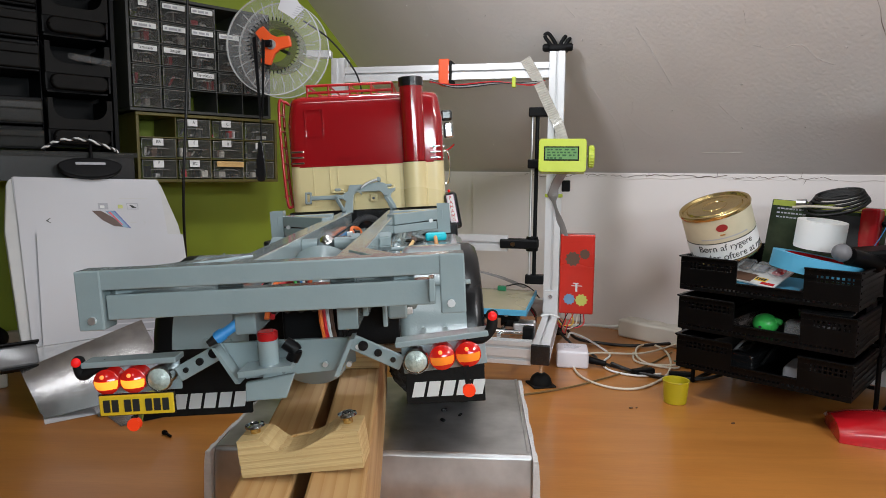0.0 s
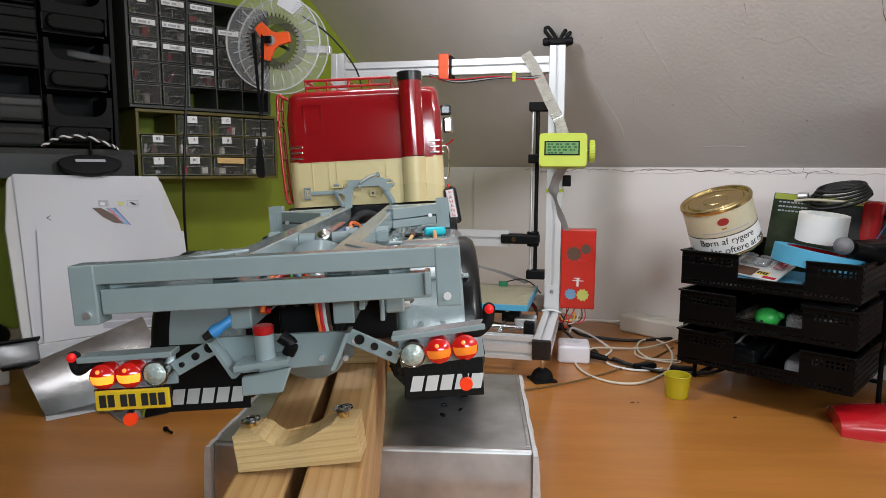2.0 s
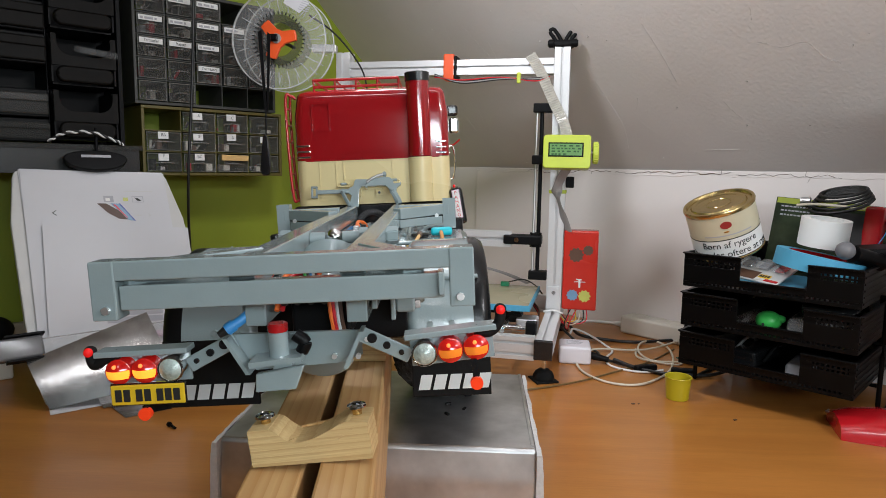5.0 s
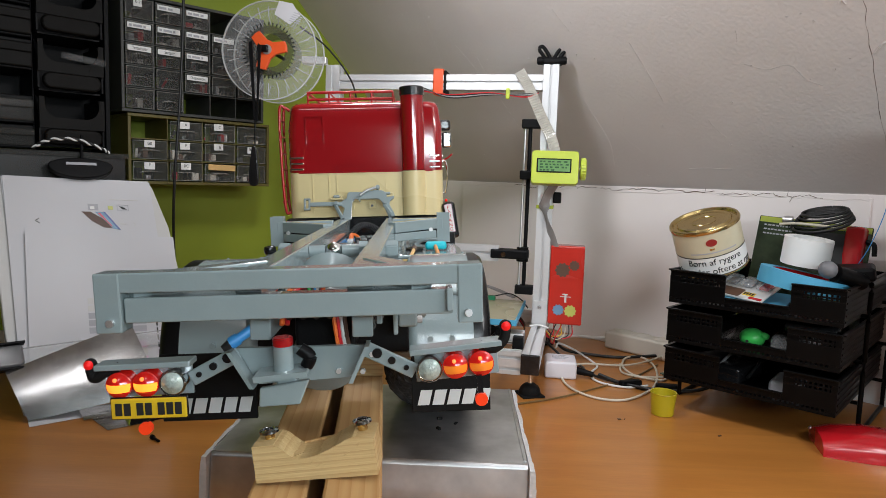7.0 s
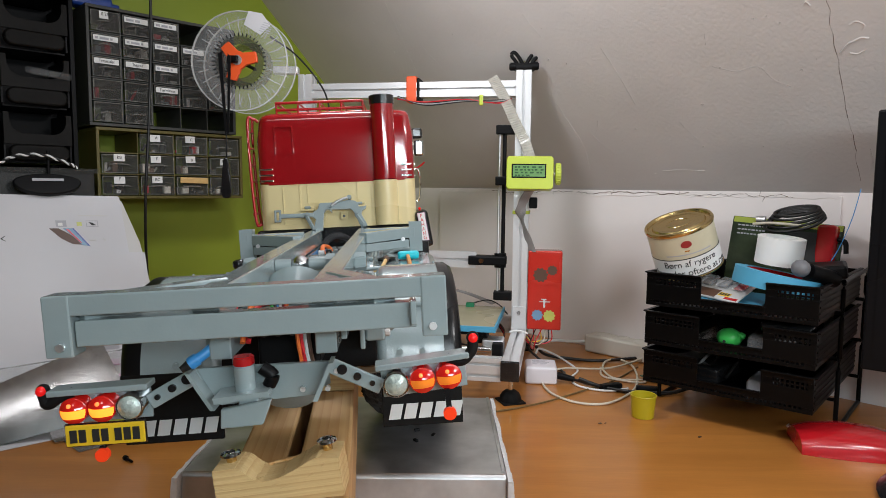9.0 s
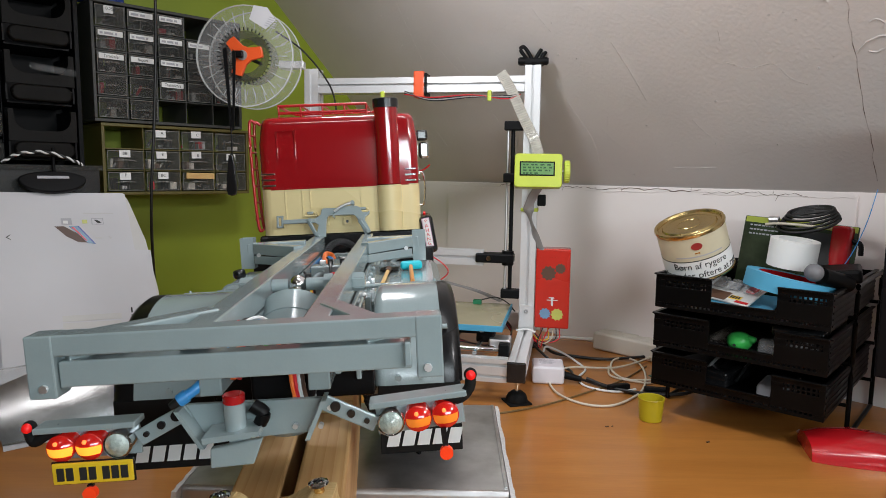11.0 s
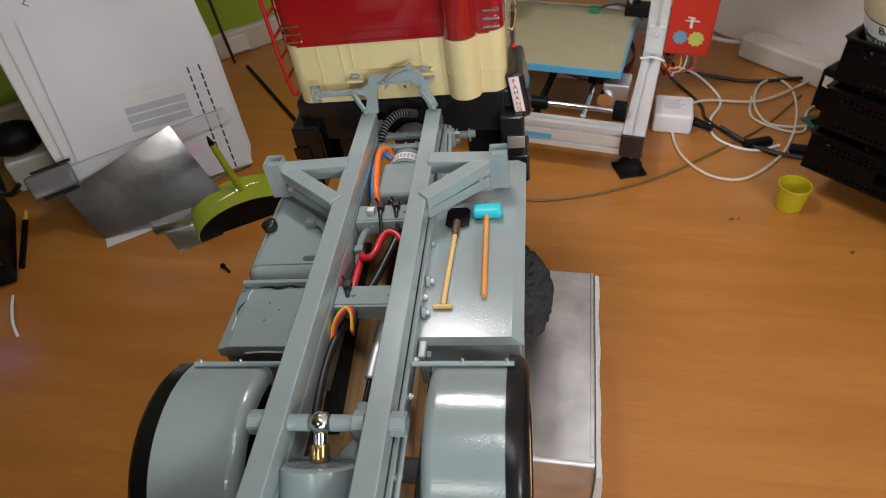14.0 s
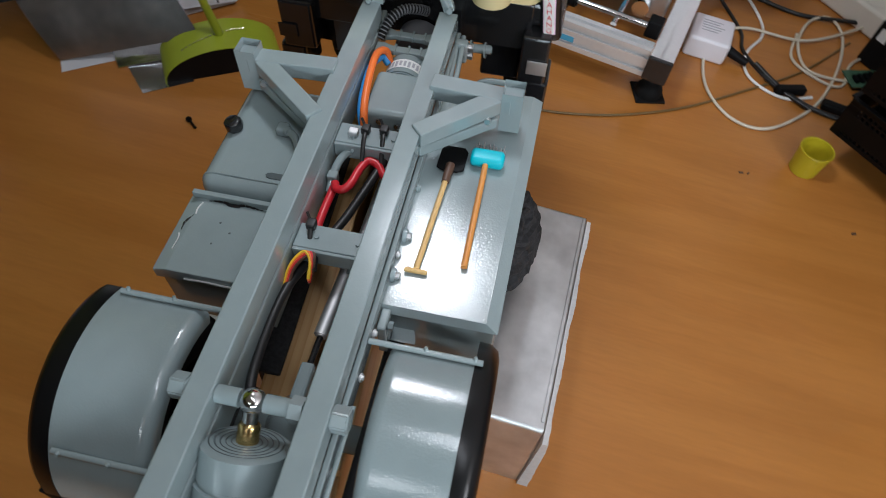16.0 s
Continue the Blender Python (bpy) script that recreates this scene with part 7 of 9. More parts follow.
fil = part("filament", tube([(-0.225, 1.27, 0.655), (-0.18, 1.28, 0.625), (-0.14, 1.285, 0.58), (-0.118, 1.29, 0.535), (-0.112, 1.29, 0.46), (-0.11, 1.27, 0.36)], 0.0018, 6), W_BLACK, smooth=True)
tagged(fil, "black filament running down from the spool", "filament")
holder_arm = part("spool_arm", box(-0.235, -0.185, 1.325, 1.345, 0.595, 0.61, 0.002), ALU)
tagged(holder_arm, "aluminium arm that carries the spool", "bracket")

# ---- paper holder and what leans on it ----
BM_ = GW @ pose(-1.012, -0.402, 0.002, -28.3)
hold = thing("document_holder", BM_, "pale grey leaning document holder with black clip", "document holder")
outline = [(-0.125, 0.0), (0.115, 0.0), (0.127, 0.03), (0.141, 0.20), (0.139, 0.297), (0.1235, 0.380), (0.117, 0.390), (0.108, 0.393), (-0.112, 0.397), (-0.119, 0.394), (-0.1235, 0.385), (-0.1355, 0.30), (-0.137, 0.13), (-0.133, 0.04)]
part("board", prism(outline, 0, 0.012, pose(0, 0.0125, 0, 90), bevel=0.002), HOLDER, hold)
part("prop", beam((0, 0.0145, 0.30), (0, 0.237, 0.132), 0.09, 0.006), HOLDER, hold)
cl = part("clip", prism([(0.052 * math.cos(radians(a)), (0.016 if a < 180 else 0.024) * math.sin(radians(a))) for a in range(0, 360, 15)], 0, 0.012, pose(0.004, -0.006, 0.412, 90), bevel=0.003), MATT, hold, "black rounded paper clip", True)
part("clip_mark", box(-0.020, 0.028, -0.0195, -0.0188, 0.412, 0.417), INKGREY, cl, "plain grey bar")
part("clip_lever", rod((0.008, -0.008, 0.42), (0.014, -0.012, 0.475), 0.0028, n=10), MATT, cl, smooth=True)
sheets = [(-0.1274, 0.1037, 0.012, 0.392, -0.0030, 2.1), (-0.1230, 0.1080, 0.008, 0.3935, -0.0012, 1.2), (-0.1183, 0.1155, 0.013, 0.2838, -0.0068, 4.8)]
for k, (x0, x1, z0, z1, yy, turn_) in enumerate(sheets):
    p = part("paper_sheet", box(x0, x1, -0.0008, 0.0, z0, z1), PAPER)
    p.matrix_basis = BM_ @ pose(0, yy - 0.0003, 0, 0.35 if k == 2 else 0, turn_, 0)
    tagged(p, ("white printed sheet with grey stripes and dashes" if k == 2 else "white printed sheet with a small blue picture"), "paper sheet", "sheets on the holder")
    if k == 0:
        for a, b, c, d, mt in ((-0.006, 0.010, 0.332, 0.344, INKGREY), (0.026, 0.034, 0.334, 0.341, PALEYEL)):
            part("printed_icon", box(a, b, -0.0012, -0.0009, c, d), mt, p)
        part("icon_detail", box(-0.003, 0.004, -0.0014, -0.0012, 0.334, 0.3395), LABEL, p)
        for a, b, c, d in ((0.041, 0.060, 0.332, 0.3328), (0.041, 0.060, 0.3432, 0.344), (0.041, 0.0418, 0.3328, 0.3432), (0.0592, 0.060, 0.3328, 0.3432)):
            part("icon_frame", box(a, b, -0.0012, -0.0009, c, d), INKGREY, p)
        part("icon_detail", prism([(0.045, 0.341), (0.051, 0.340), (0.057, 0.335), (0.050, 0.335)], 0.0009, 0.0012, UPRIGHT), INK, p)
        part("printed_sleeve", prism([(-0.0170, 0.3290), (-0.0030, 0.3290), (0.0210, 0.3120), (0.0300, 0.2980), (0.0150, 0.2995), (-0.0020, 0.3110)], 0.0009, 0.0013, UPRIGHT), W_BROWN, p)
        part("printed_tablet", prism([(0.0040, 0.3290), (0.0200, 0.3290), (0.0420, 0.2950), (0.0300, 0.2970), (0.0210, 0.3095)], 0.0010, 0.0014, UPRIGHT), PALEBLUE, p)
        part("tablet_edge", prism([(0.0170, 0.3290), (0.0200, 0.3290), (0.0420, 0.2950), (0.0390, 0.2955)], 0.0014, 0.0016, UPRIGHT), CLAMPBLUE, p)
        part("tablet_glow", prism([(0.0080, 0.3270), (0.0120, 0.3270), (0.0300, 0.3010), (0.0270, 0.3020)], 0.0014, 0.0016, UPRIGHT), W_RED, p)
        part("arrow_mark", prism([(-0.0860, 0.3110), (-0.0810, 0.3150), (-0.0815, 0.3160), (-0.0880, 0.3110), (-0.0815, 0.3060), (-0.0810, 0.3070)], 0.0009, 0.0012, UPRIGHT), INK, p)
        part("caption_bar", box(0.042, 0.053, -0.0012, -0.0009, 0.3055, 0.3070), HOLDER, p)
        part("arrow_mark", prism([(0.0690, 0.3060), (0.0650, 0.3025), (0.0645, 0.3030), (0.0675, 0.3060), (0.0645, 0.3090), (0.0650, 0.3095)], 0.0009, 0.0012, UPRIGHT), HOLDER, p)
        part("caption_bar", box(0.030, 0.078, -0.0012, -0.0009, 0.3530, 0.3542), HOLDER, p)
    if k == 2:
        for q in range(5):
            part("grey_stripe", box(-0.034, 0.054, -0.0012, -0.0009, 0.108 + q * 0.0125, 0.1180 + q * 0.0125), INKGREY if q < 3 else HOLDER, p)
        for q in range(13):
            for xx in (0.0700, 0.0870):
                part("dash", box(xx, xx + 0.0026, -0.0012, -0.0009, 0.014 + q * 0.0128, 0.0235 + q * 0.0128), INK, p)
            part("tick", box(0.0765, 0.0815, -0.0012, -0.0009, 0.016 + q * 0.0128, 0.0205 + q * 0.0128), HOLDER, p)
        for q, mt in enumerate((INKPINK, HOLDER, INKPINK)):
            part("colour_patch", box(0.010, 0.052, -0.0012, -0.0009, 0.054 + q * 0.013, 0.065 + q * 0.013), mt, p)
bar = thing("clear_ruler", BM_ @ pose(-0.15, -0.0125, 0.088, 0, 0, 0), "clear acrylic line guide with grey sliding clamp", "line guide")
part("blade", prism(rounded(0.02, 0.262, -0.012, 0.012, 0.011), 0, 0.004, pose(0, 0, 0, 90), bevel=0.001), CLEARBAR, bar)
part("clamp", box(-0.032, 0.030, -0.010, 0.010, -0.017, 0.017, 0.005), CLAMPGREY, bar, "smoky grey slider end", True)
part("clamp_pad", box(-0.020, 0.033, -0.012, 0.004, -0.021, -0.0172, 0.001), MATT, bar, "dark clamp grip")
part("clamp_pad", box(-0.020, 0.033, -0.012, 0.004, 0.0172, 0.021, 0.001), MATT, bar)
part("blade_edge", box(0.024, 0.258, -0.0045, -0.0041, 0.0095, 0.0110), DRAWEREDGE, bar)


def leaf(name, corners, thick, mt, label, cat, bulge=0.0, arch=0.0):
    """A thin sheet spanned by four corners, with a slight bow."""
    b = bmesh.new()
    a, bb, c, d = [Vector(p) for p in corners]
    n = 14
    crinkle = random.Random(3)
    bumpy = 0.00022 if mt is FOIL else 0.0
    nrm = (bb - a).cross(d - a).normalized()
    if nrm.y > 0:
        nrm = -nrm
    wob = [[crinkle.uniform(-bumpy, bumpy) for j in range(n + 1)] for i in range(n + 1)]
    grid = [[[b.verts.new((a.lerp(bb, i / n)).lerp(d.lerp(c, i / n), j / n) + nrm * (wob[i][j] + arch * math.sin(math.pi * j / n) + bulge * math.sin(math.pi * i / n) * (0.4 + 0.6 * j / n) + s * thick)) for j in range(n + 1)] for i in range(n + 1)] for s in (0, 1)]
    for s in (0, 1):
        for i in range(n):
            for j in range(n):
                q = (grid[s][i][j], grid[s][i + 1][j], grid[s][i + 1][j + 1], grid[s][i][j + 1])
                b.faces.new(q if s else q[::-1])
    for i in range(n):
        for j0 in (0, n):
            b.faces.new((grid[0][i][j0], grid[0][i + 1][j0], grid[1][i + 1][j0], grid[1][i][j0]))
            b.faces.new((grid[0][j0][i], grid[0][j0][i + 1], grid[1][j0][i + 1], grid[1][j0][i]))
    return tagged(part(name, b, mt, None, "", True), label, cat)


def at_desk(x, y, z=0.002):
    return (x, y, z)


leaf("metal_sheet", ((-0.512, 0.867, 0.002), (-0.352, 0.945, 0.030), (-0.4165, 0.9745, 0.1278), (-0.558, 0.886, 0.068)), 0.0008, FOIL, "thin crinkled silver metal sheet leaning on the holder", "metal sheet", 0.0008, 0.0036)
leaf("metal_sheet", ((-0.439, 0.881, 0.0015), (-0.362, 0.935, 0.003), (-0.372, 0.952, 0.010), (-0.462, 0.905, 0.008)), 0.0008, FOIL, "second thin silver metal sheet behind the first", "metal sheet", 0.003)
leaf("paper_slip", (at_desk(-0.500, 0.850, 0.0006), at_desk(-0.440, 0.902, 0.0006), at_desk(-0.463, 0.93, 0.0012), at_desk(-0.517, 0.872, 0.0012)), 0.0004, PAPER, "white paper slip under the metal sheet", "paper slip")
leaf("paper_slip", (at_desk(-0.388, 0.851, 0.0006), at_desk(-0.340, 0.893, 0.0006), at_desk(-0.385, 0.935, 0.001), at_desk(-0.432, 0.889, 0.001)), 0.0004, FOIL, "small silver offcut on the desk", "offcut")

# lime squeegee on the desk
sq = thing("desk_squeegee", pose(-0.327, 0.945, 0, 0, 0, 36), "lime green arched plastic stand with pen-like stem", "stand")
arch = bmesh.new()
pts = [(0.076 * math.cos(radians(a)), 0.040 * math.sin(radians(a))) for a in range(0, 181, 12)]
inner = [(0.072 * math.cos(radians(a)), 0.036 * math.sin(radians(a))) for a in range(180, -1, -12)]
arch = prism(pts + inner, -0.03, 0.03, pose(0, 0, 0, 90))
part("arch", arch, LIMEDARK, sq, smooth=True)
part("dark_core", prism([(x * 0.975, y * 0.96) for x, y in pts], -0.0304, 0.0304, pose(0, 0, 0.0005, 90)), MATT, sq)
part("stem", rod((0.004, 0.0, 0.0395), (-0.012, 0.004, 0.122), 0.0056, 0.0045, 16), LIMEDARK, sq, smooth=True)
part("stem_tip", rod((-0.012, 0.004, 0.122), (-0.0145, 0.0045, 0.135), 0.0045, 0.001, 16), MATT, sq, smooth=True)
chain = bmesh.new()
for k in range(16):
    t_ = k / 15
    chain = lathe([(0, 0.0012), (0.0013, 0), (0, -0.0012)], 6, Matrix.Translation((-0.045 + 0.08 * t_, -0.012 + 0.02 * t_, 0.0385 * math.sqrt(max(0.0, 1 - ((-0.045 + 0.08 * t_) / 0.076) ** 2)) + 0.003)), chain)
part("bead_chain", chain, CHROME, sq)

# ---- control box of the other printer ----
cb = thing("printer_control_box", pose(-0.588, 0.772, 0, 0, 0, 36), "black printer control box with lit blue display", "control box")
part("case", box(-0.215, 0.0, 0.0, 0.165, 0.004, 0.158, 0.003), MATT, cb)
for fx in (-0.2, -0.015):
    for fy in (0.015, 0.15):
        part("rubber_foot", rod((fx, fy, 0), (fx, fy, 0.0045), 0.008, n=14), RUBBER, cb)
part("front_plate", box(-0.213, -0.002, -0.0022, -0.0002, 0.038, 0.156, 0.0006), BLACK, cb)
scr = part("screen", box(-0.125, -0.042, -0.0042, -0.0024, 0.092, 0.140, 0.0006), LCDBLUE, cb, "lit blue menu display")
part("screen_text", box(-0.120, -0.046, -0.0047, -0.0043, 0.1155, 0.1163), LCDLIGHT, scr)
part("screen_text", box(-0.120, -0.046, -0.0047, -0.0043, 0.1075, 0.1083), LCDLIGHT, scr)
part("screen_text", box(-0.120, -0.046, -0.0047, -0.0043, 0.1235, 0.1240), LCDLIGHT, scr)
text_mesh("100%", 0.0075, pose(-0.107, -0.0046, 0.1040, 90), scr, LCDLIGHT, "screen_text", 0.0001)
text_mesh("00:00", 0.0075, pose(-0.070, -0.0046, 0.1118, 90), scr, LCDLIGHT, "screen_text", 0.0001)
for a, b in ((-0.118, -0.112), (-0.108, -0.094), (-0.091, -0.078), (-0.075, -0.07), (-0.067, -0.06)):
    part("screen_text", box(a, b, -0.0047, -0.0043, 0.0945, 0.0985), LCDLIGHT, scr)
part("screen_icon", box(-0.113, -0.106, -0.0047, -0.0043, 0.127, 0.134), LCDLIGHT, scr)
part("screen_icon", box(-0.062, -0.051, -0.0047, -0.0043, 0.127, 0.137), LCDLIGHT, scr)
part("dial", lathe([(0, 0.012), (0.0125, 0.012), (0.014, 0.0105), (0.0145, 0), (0, 0)], 32, pose(-0.0445, -0.0024, 0.0775, 90)), BLACK, cb, "round black dial", True)
part("dial_ring", lathe([(0.0145, 0.0008), (0.016, 0.0008), (0.016, 0), (0.0145, 0)], 32, pose(-0.0445, -0.0024, 0.0775, 90)), STEEL, cb, smooth=True)
part("gear_mark", gear_shape(0.0145, 12, 0.0006), LIMEDARK, cb, "green gear shape", m=pose(-0.098, -0.0024, 0.0735))
part("sticker", box(-0.066, -0.030, -0.0028, -0.0022, 0.018, 0.056), LABEL, cb, "plain white square sticker")
for k in range(8):
    part("print_bar", box(-0.027 + (k % 2) * 0.007, -0.022 + (k % 2) * 0.007, -0.0028, -0.0022, 0.022 + (k // 2) * 0.0085, 0.0275 + (k // 2) * 0.0085), INKGREY, cb)
part("print_bar", box(-0.14, -0.07, -0.0028, -0.0022, 0.028, 0.0315), INKGREY, cb)
part("print_bar", box(-0.14, -0.07, -0.0028, -0.0022, 0.035, 0.0365), INKGREY, cb)
part("lid_plate", box(-0.212, -0.06, 0.0, 0.05, 0.1585, 0.161, 0.0006), STEEL, cb)
mast = thing("printer_mast", pose(-0.588, 0.772, 0, 0, 0, 36), "thin black printer rail on a short upright", "printer frame")
part("mast", box(-0.205, -0.175, 0.19, 0.215, 0.0, 0.164, 0.003), MATT, mast)
part("cross_rail", box(-0.20, 0.03, 0.185, 0.19, 0.164, 0.171, 0.001), MATT, mast)
part("rail_knob", rod((-0.13, 0.183, 0.168), (-0.13, 0.175, 0.168), 0.008, n=14), MATT, mast)
part("rail_knob", rod((-0.10, 0.183, 0.168), (-0.10, 0.175, 0.168), 0.007, n=14), MATT, mast)
for dx, dy, rz_, mt, nm in ((-0.10, 0.06, 12, PAPER, "note_paper"), (-0.075, 0.085, -8, PAPER, "note_paper")):
    o = part(nm, box(-0.045, 0.045, -0.025, 0.025, 0, 0.0008), mt)
    o.matrix_basis = pose(-0.588, 0.772, 0, 0, 0, 36) @ pose(dx, dy, 0.172, 5, -6, rz_)
    tagged(o, "small white note lying on the control box", "note")
heap = thing("tool_heap", pose(-0.588, 0.772, 0.158, 0, 0, 36), "pliers, knife and small tools heaped on the box", "tools")
part("black_clip", box(-0.13, -0.07, 0.055, 0.085, 0.0, 0.008, 0.003, pose(0, 0, 0, 0, 0, 14)), MATT, heap)
part("plier_jaw", rod((-0.05, 0.03, 0.012), (-0.005, 0.012, 0.010), 0.005, n=10), STEEL, heap, smooth=True)
part("plier_joint", rod((-0.012, 0.02, 0.006), (-0.012, 0.02, 0.018), 0.008, n=14), STEEL, heap, smooth=True)
part("handle", rod((-0.06, 0.06, 0.004), (-0.045, 0.075, 0.05), 0.006, n=10), MATT, heap, smooth=True)
part("knife_handle", box(-0.03, -0.018, 0.09, 0.105, 0.0, 0.055, 0.004, pose(0, 0, 0, 10, -8, 0)), MATT, heap)
part("green_pen", rod((-0.012, 0.10, 0.0), (-0.016, 0.11, 0.042), 0.003, n=10), GREENPL, heap, smooth=True)
part("red_tube", box(-0.128, -0.098, 0.008, 0.02, 0.003, 0.015, 0.004, pose(0, 0, 0, 0, 0, -20)), REDPL, heap)
part("white_tube", box(-0.112, -0.09, -0.004, 0.006, 0.003, 0.011, 0.004, pose(0, 0, 0, 0, 0, -30)), LABEL, heap)
cabl = part("black_cable", tube([(-0.735, 0.985, 0.42), (-0.733, 0.972, 0.30), (-0.738, 0.964, 0.238), (-0.749, 0.955, 0.204), (-0.744, 0.957, 0.128), (-0.738, 0.961, 0.057), (-0.743, 0.955, 0.005)], 0.0042), W_BLACK, smooth=True)
tagged(cabl, "black cables hanging down by the green wall", "cable")
cabl2 = part("blue_lead", tube([(-0.733, 0.975, 0.40), (-0.728, 0.966, 0.28), (-0.733, 0.955, 0.20), (-0.742, 0.95, 0.14), (-0.742, 0.957, 0.10), (-0.733, 0.97, 0.084)], 0.003), W_BLUE, smooth=True)
tagged(cabl2, "thin blue lead hanging beside the black cables", "cable")
plug = thing("mains_plug", pose(-0.705, 0.993, 0, 0, 0, 40), "black power plug standing on a white socket block", "plug")
part("socket_block", box(-0.03, 0.035, -0.02, 0.03, 0, 0.055, 0.004), CREAMPL, plug)
pb = bmesh.new()
bmesh.ops.create_uvsphere(pb, u_segments=20, v_segments=12, radius=1.0, matrix=Matrix.Translation((0, 0, 0.082)) @ Matrix.Diagonal((0.042, 0.026, 0.027, 1)))
part("plug_body", pb, MATT, plug, smooth=True)
part("cord", tube([(-0.035, 0, 0.075), (-0.055, -0.005, 0.06), (-0.06, -0.01, 0.02), (-0.045, -0.02, 0.005), (-0.025, -0.028, 0.02)], 0.004), W_BLACK, plug, smooth=True)
bot = thing("spray_bottle", pose(-0.597, 0.644, 0), "small clear spray bottle with white cap, half full", "bottle")
part("body", lathe([(0, 0), (0.018, 0), (0.0205, 0.003), (0.021, 0.05), (0.019, 0.06), (0.0125, 0.067), (0.011, 0.07), (0, 0.07)], 28), CLEARBAR, bot, smooth=True)
part("liquid", lathe([(0, 0.002), (0.0185, 0.003), (0.0192, 0.024), (0, 0.024)], 24), material("teal_liquid", (0.08, 0.13, 0.10), 0.15), bot, smooth=True)
part("label", lathe([(0.0213, 0.012), (0.0215, 0.044)], 28, None, None, 180, 400), LABEL, bot, "pale paper label")
for k in range(3):
    part("label_bar", lathe([(0.0217, 0.017 + k * 0.008), (0.0217, 0.0205 + k * 0.008)], 12, None, None, 235, 310 - 12 * k), INKGREY, bot)
part("cap", lathe([(0.012, 0.07), (0.0125, 0.092), (0.009, 0.094), (0.0085, 0.116), (0.007, 0.119), (0, 0.119)], 24), LABEL, bot, "white spray cap", True)
pen = thing("black_pen", pose(-0.601, 0.799, 0.0042, 0, 0, 32.5), "black pen with yellow tip lying on the desk", "pen")
part("barrel", rod((0, 0, 0), (0, 0.108, 0), 0.004, n=12), MATT, pen, smooth=True)
part("tip", rod((0, 0.108, 0), (0, 0.134, 0), 0.004, 0.0025, 12), W_YEL, pen, "yellow tip", True)
zt_ = part("cable_tie", tube([(-0.580, 0.748, 0.003), (-0.566, 0.727, 0.004), (-0.548, 0.703, 0.003), (-0.528, 0.684, 0.002)], 0.002, 6, 6, None, 0.5), LABEL, smooth=True)
tagged(zt_, "white nylon cable tie lying on the desk", "cable tie")
scw = thing("loose_screw", pose(-0.311, 0.827, 0.0035, 0, 0, -35), "small black screw lying on the desk", "screw")
part("shank", rod((0, 0, 0), (0.014, 0, -0.0015), 0.0018, n=8), MATT, scw)
part("head", rod((-0.004, 0, 0.0), (0, 0, 0), 0.0034, n=10), MATT, scw)
lath = part("dark_strip", box(-0.003, 0.003, 0, 0.27, 0.0, 0.006, 0.001), MATT)
lath.matrix_basis = pose(-0.494, 1.375, 0, 0, 0, 221)
tagged(lath, "thin dark strip lying on the desk", "strip")
socket_ = part("wall_socket", box(-0.02, 0.02, -0.03, -0.0185, 0.01, 0.045, 0.003), CREAMPL)
socket_.matrix_basis = GW @ pose(-0.755, 0, 0)
tagged(socket_, "small cream cable outlet at the wall", "outlet")

# ---- right: letter trays and clutter ----
TR = pose(0.445, 1.037, 0, 0, 0, -41)


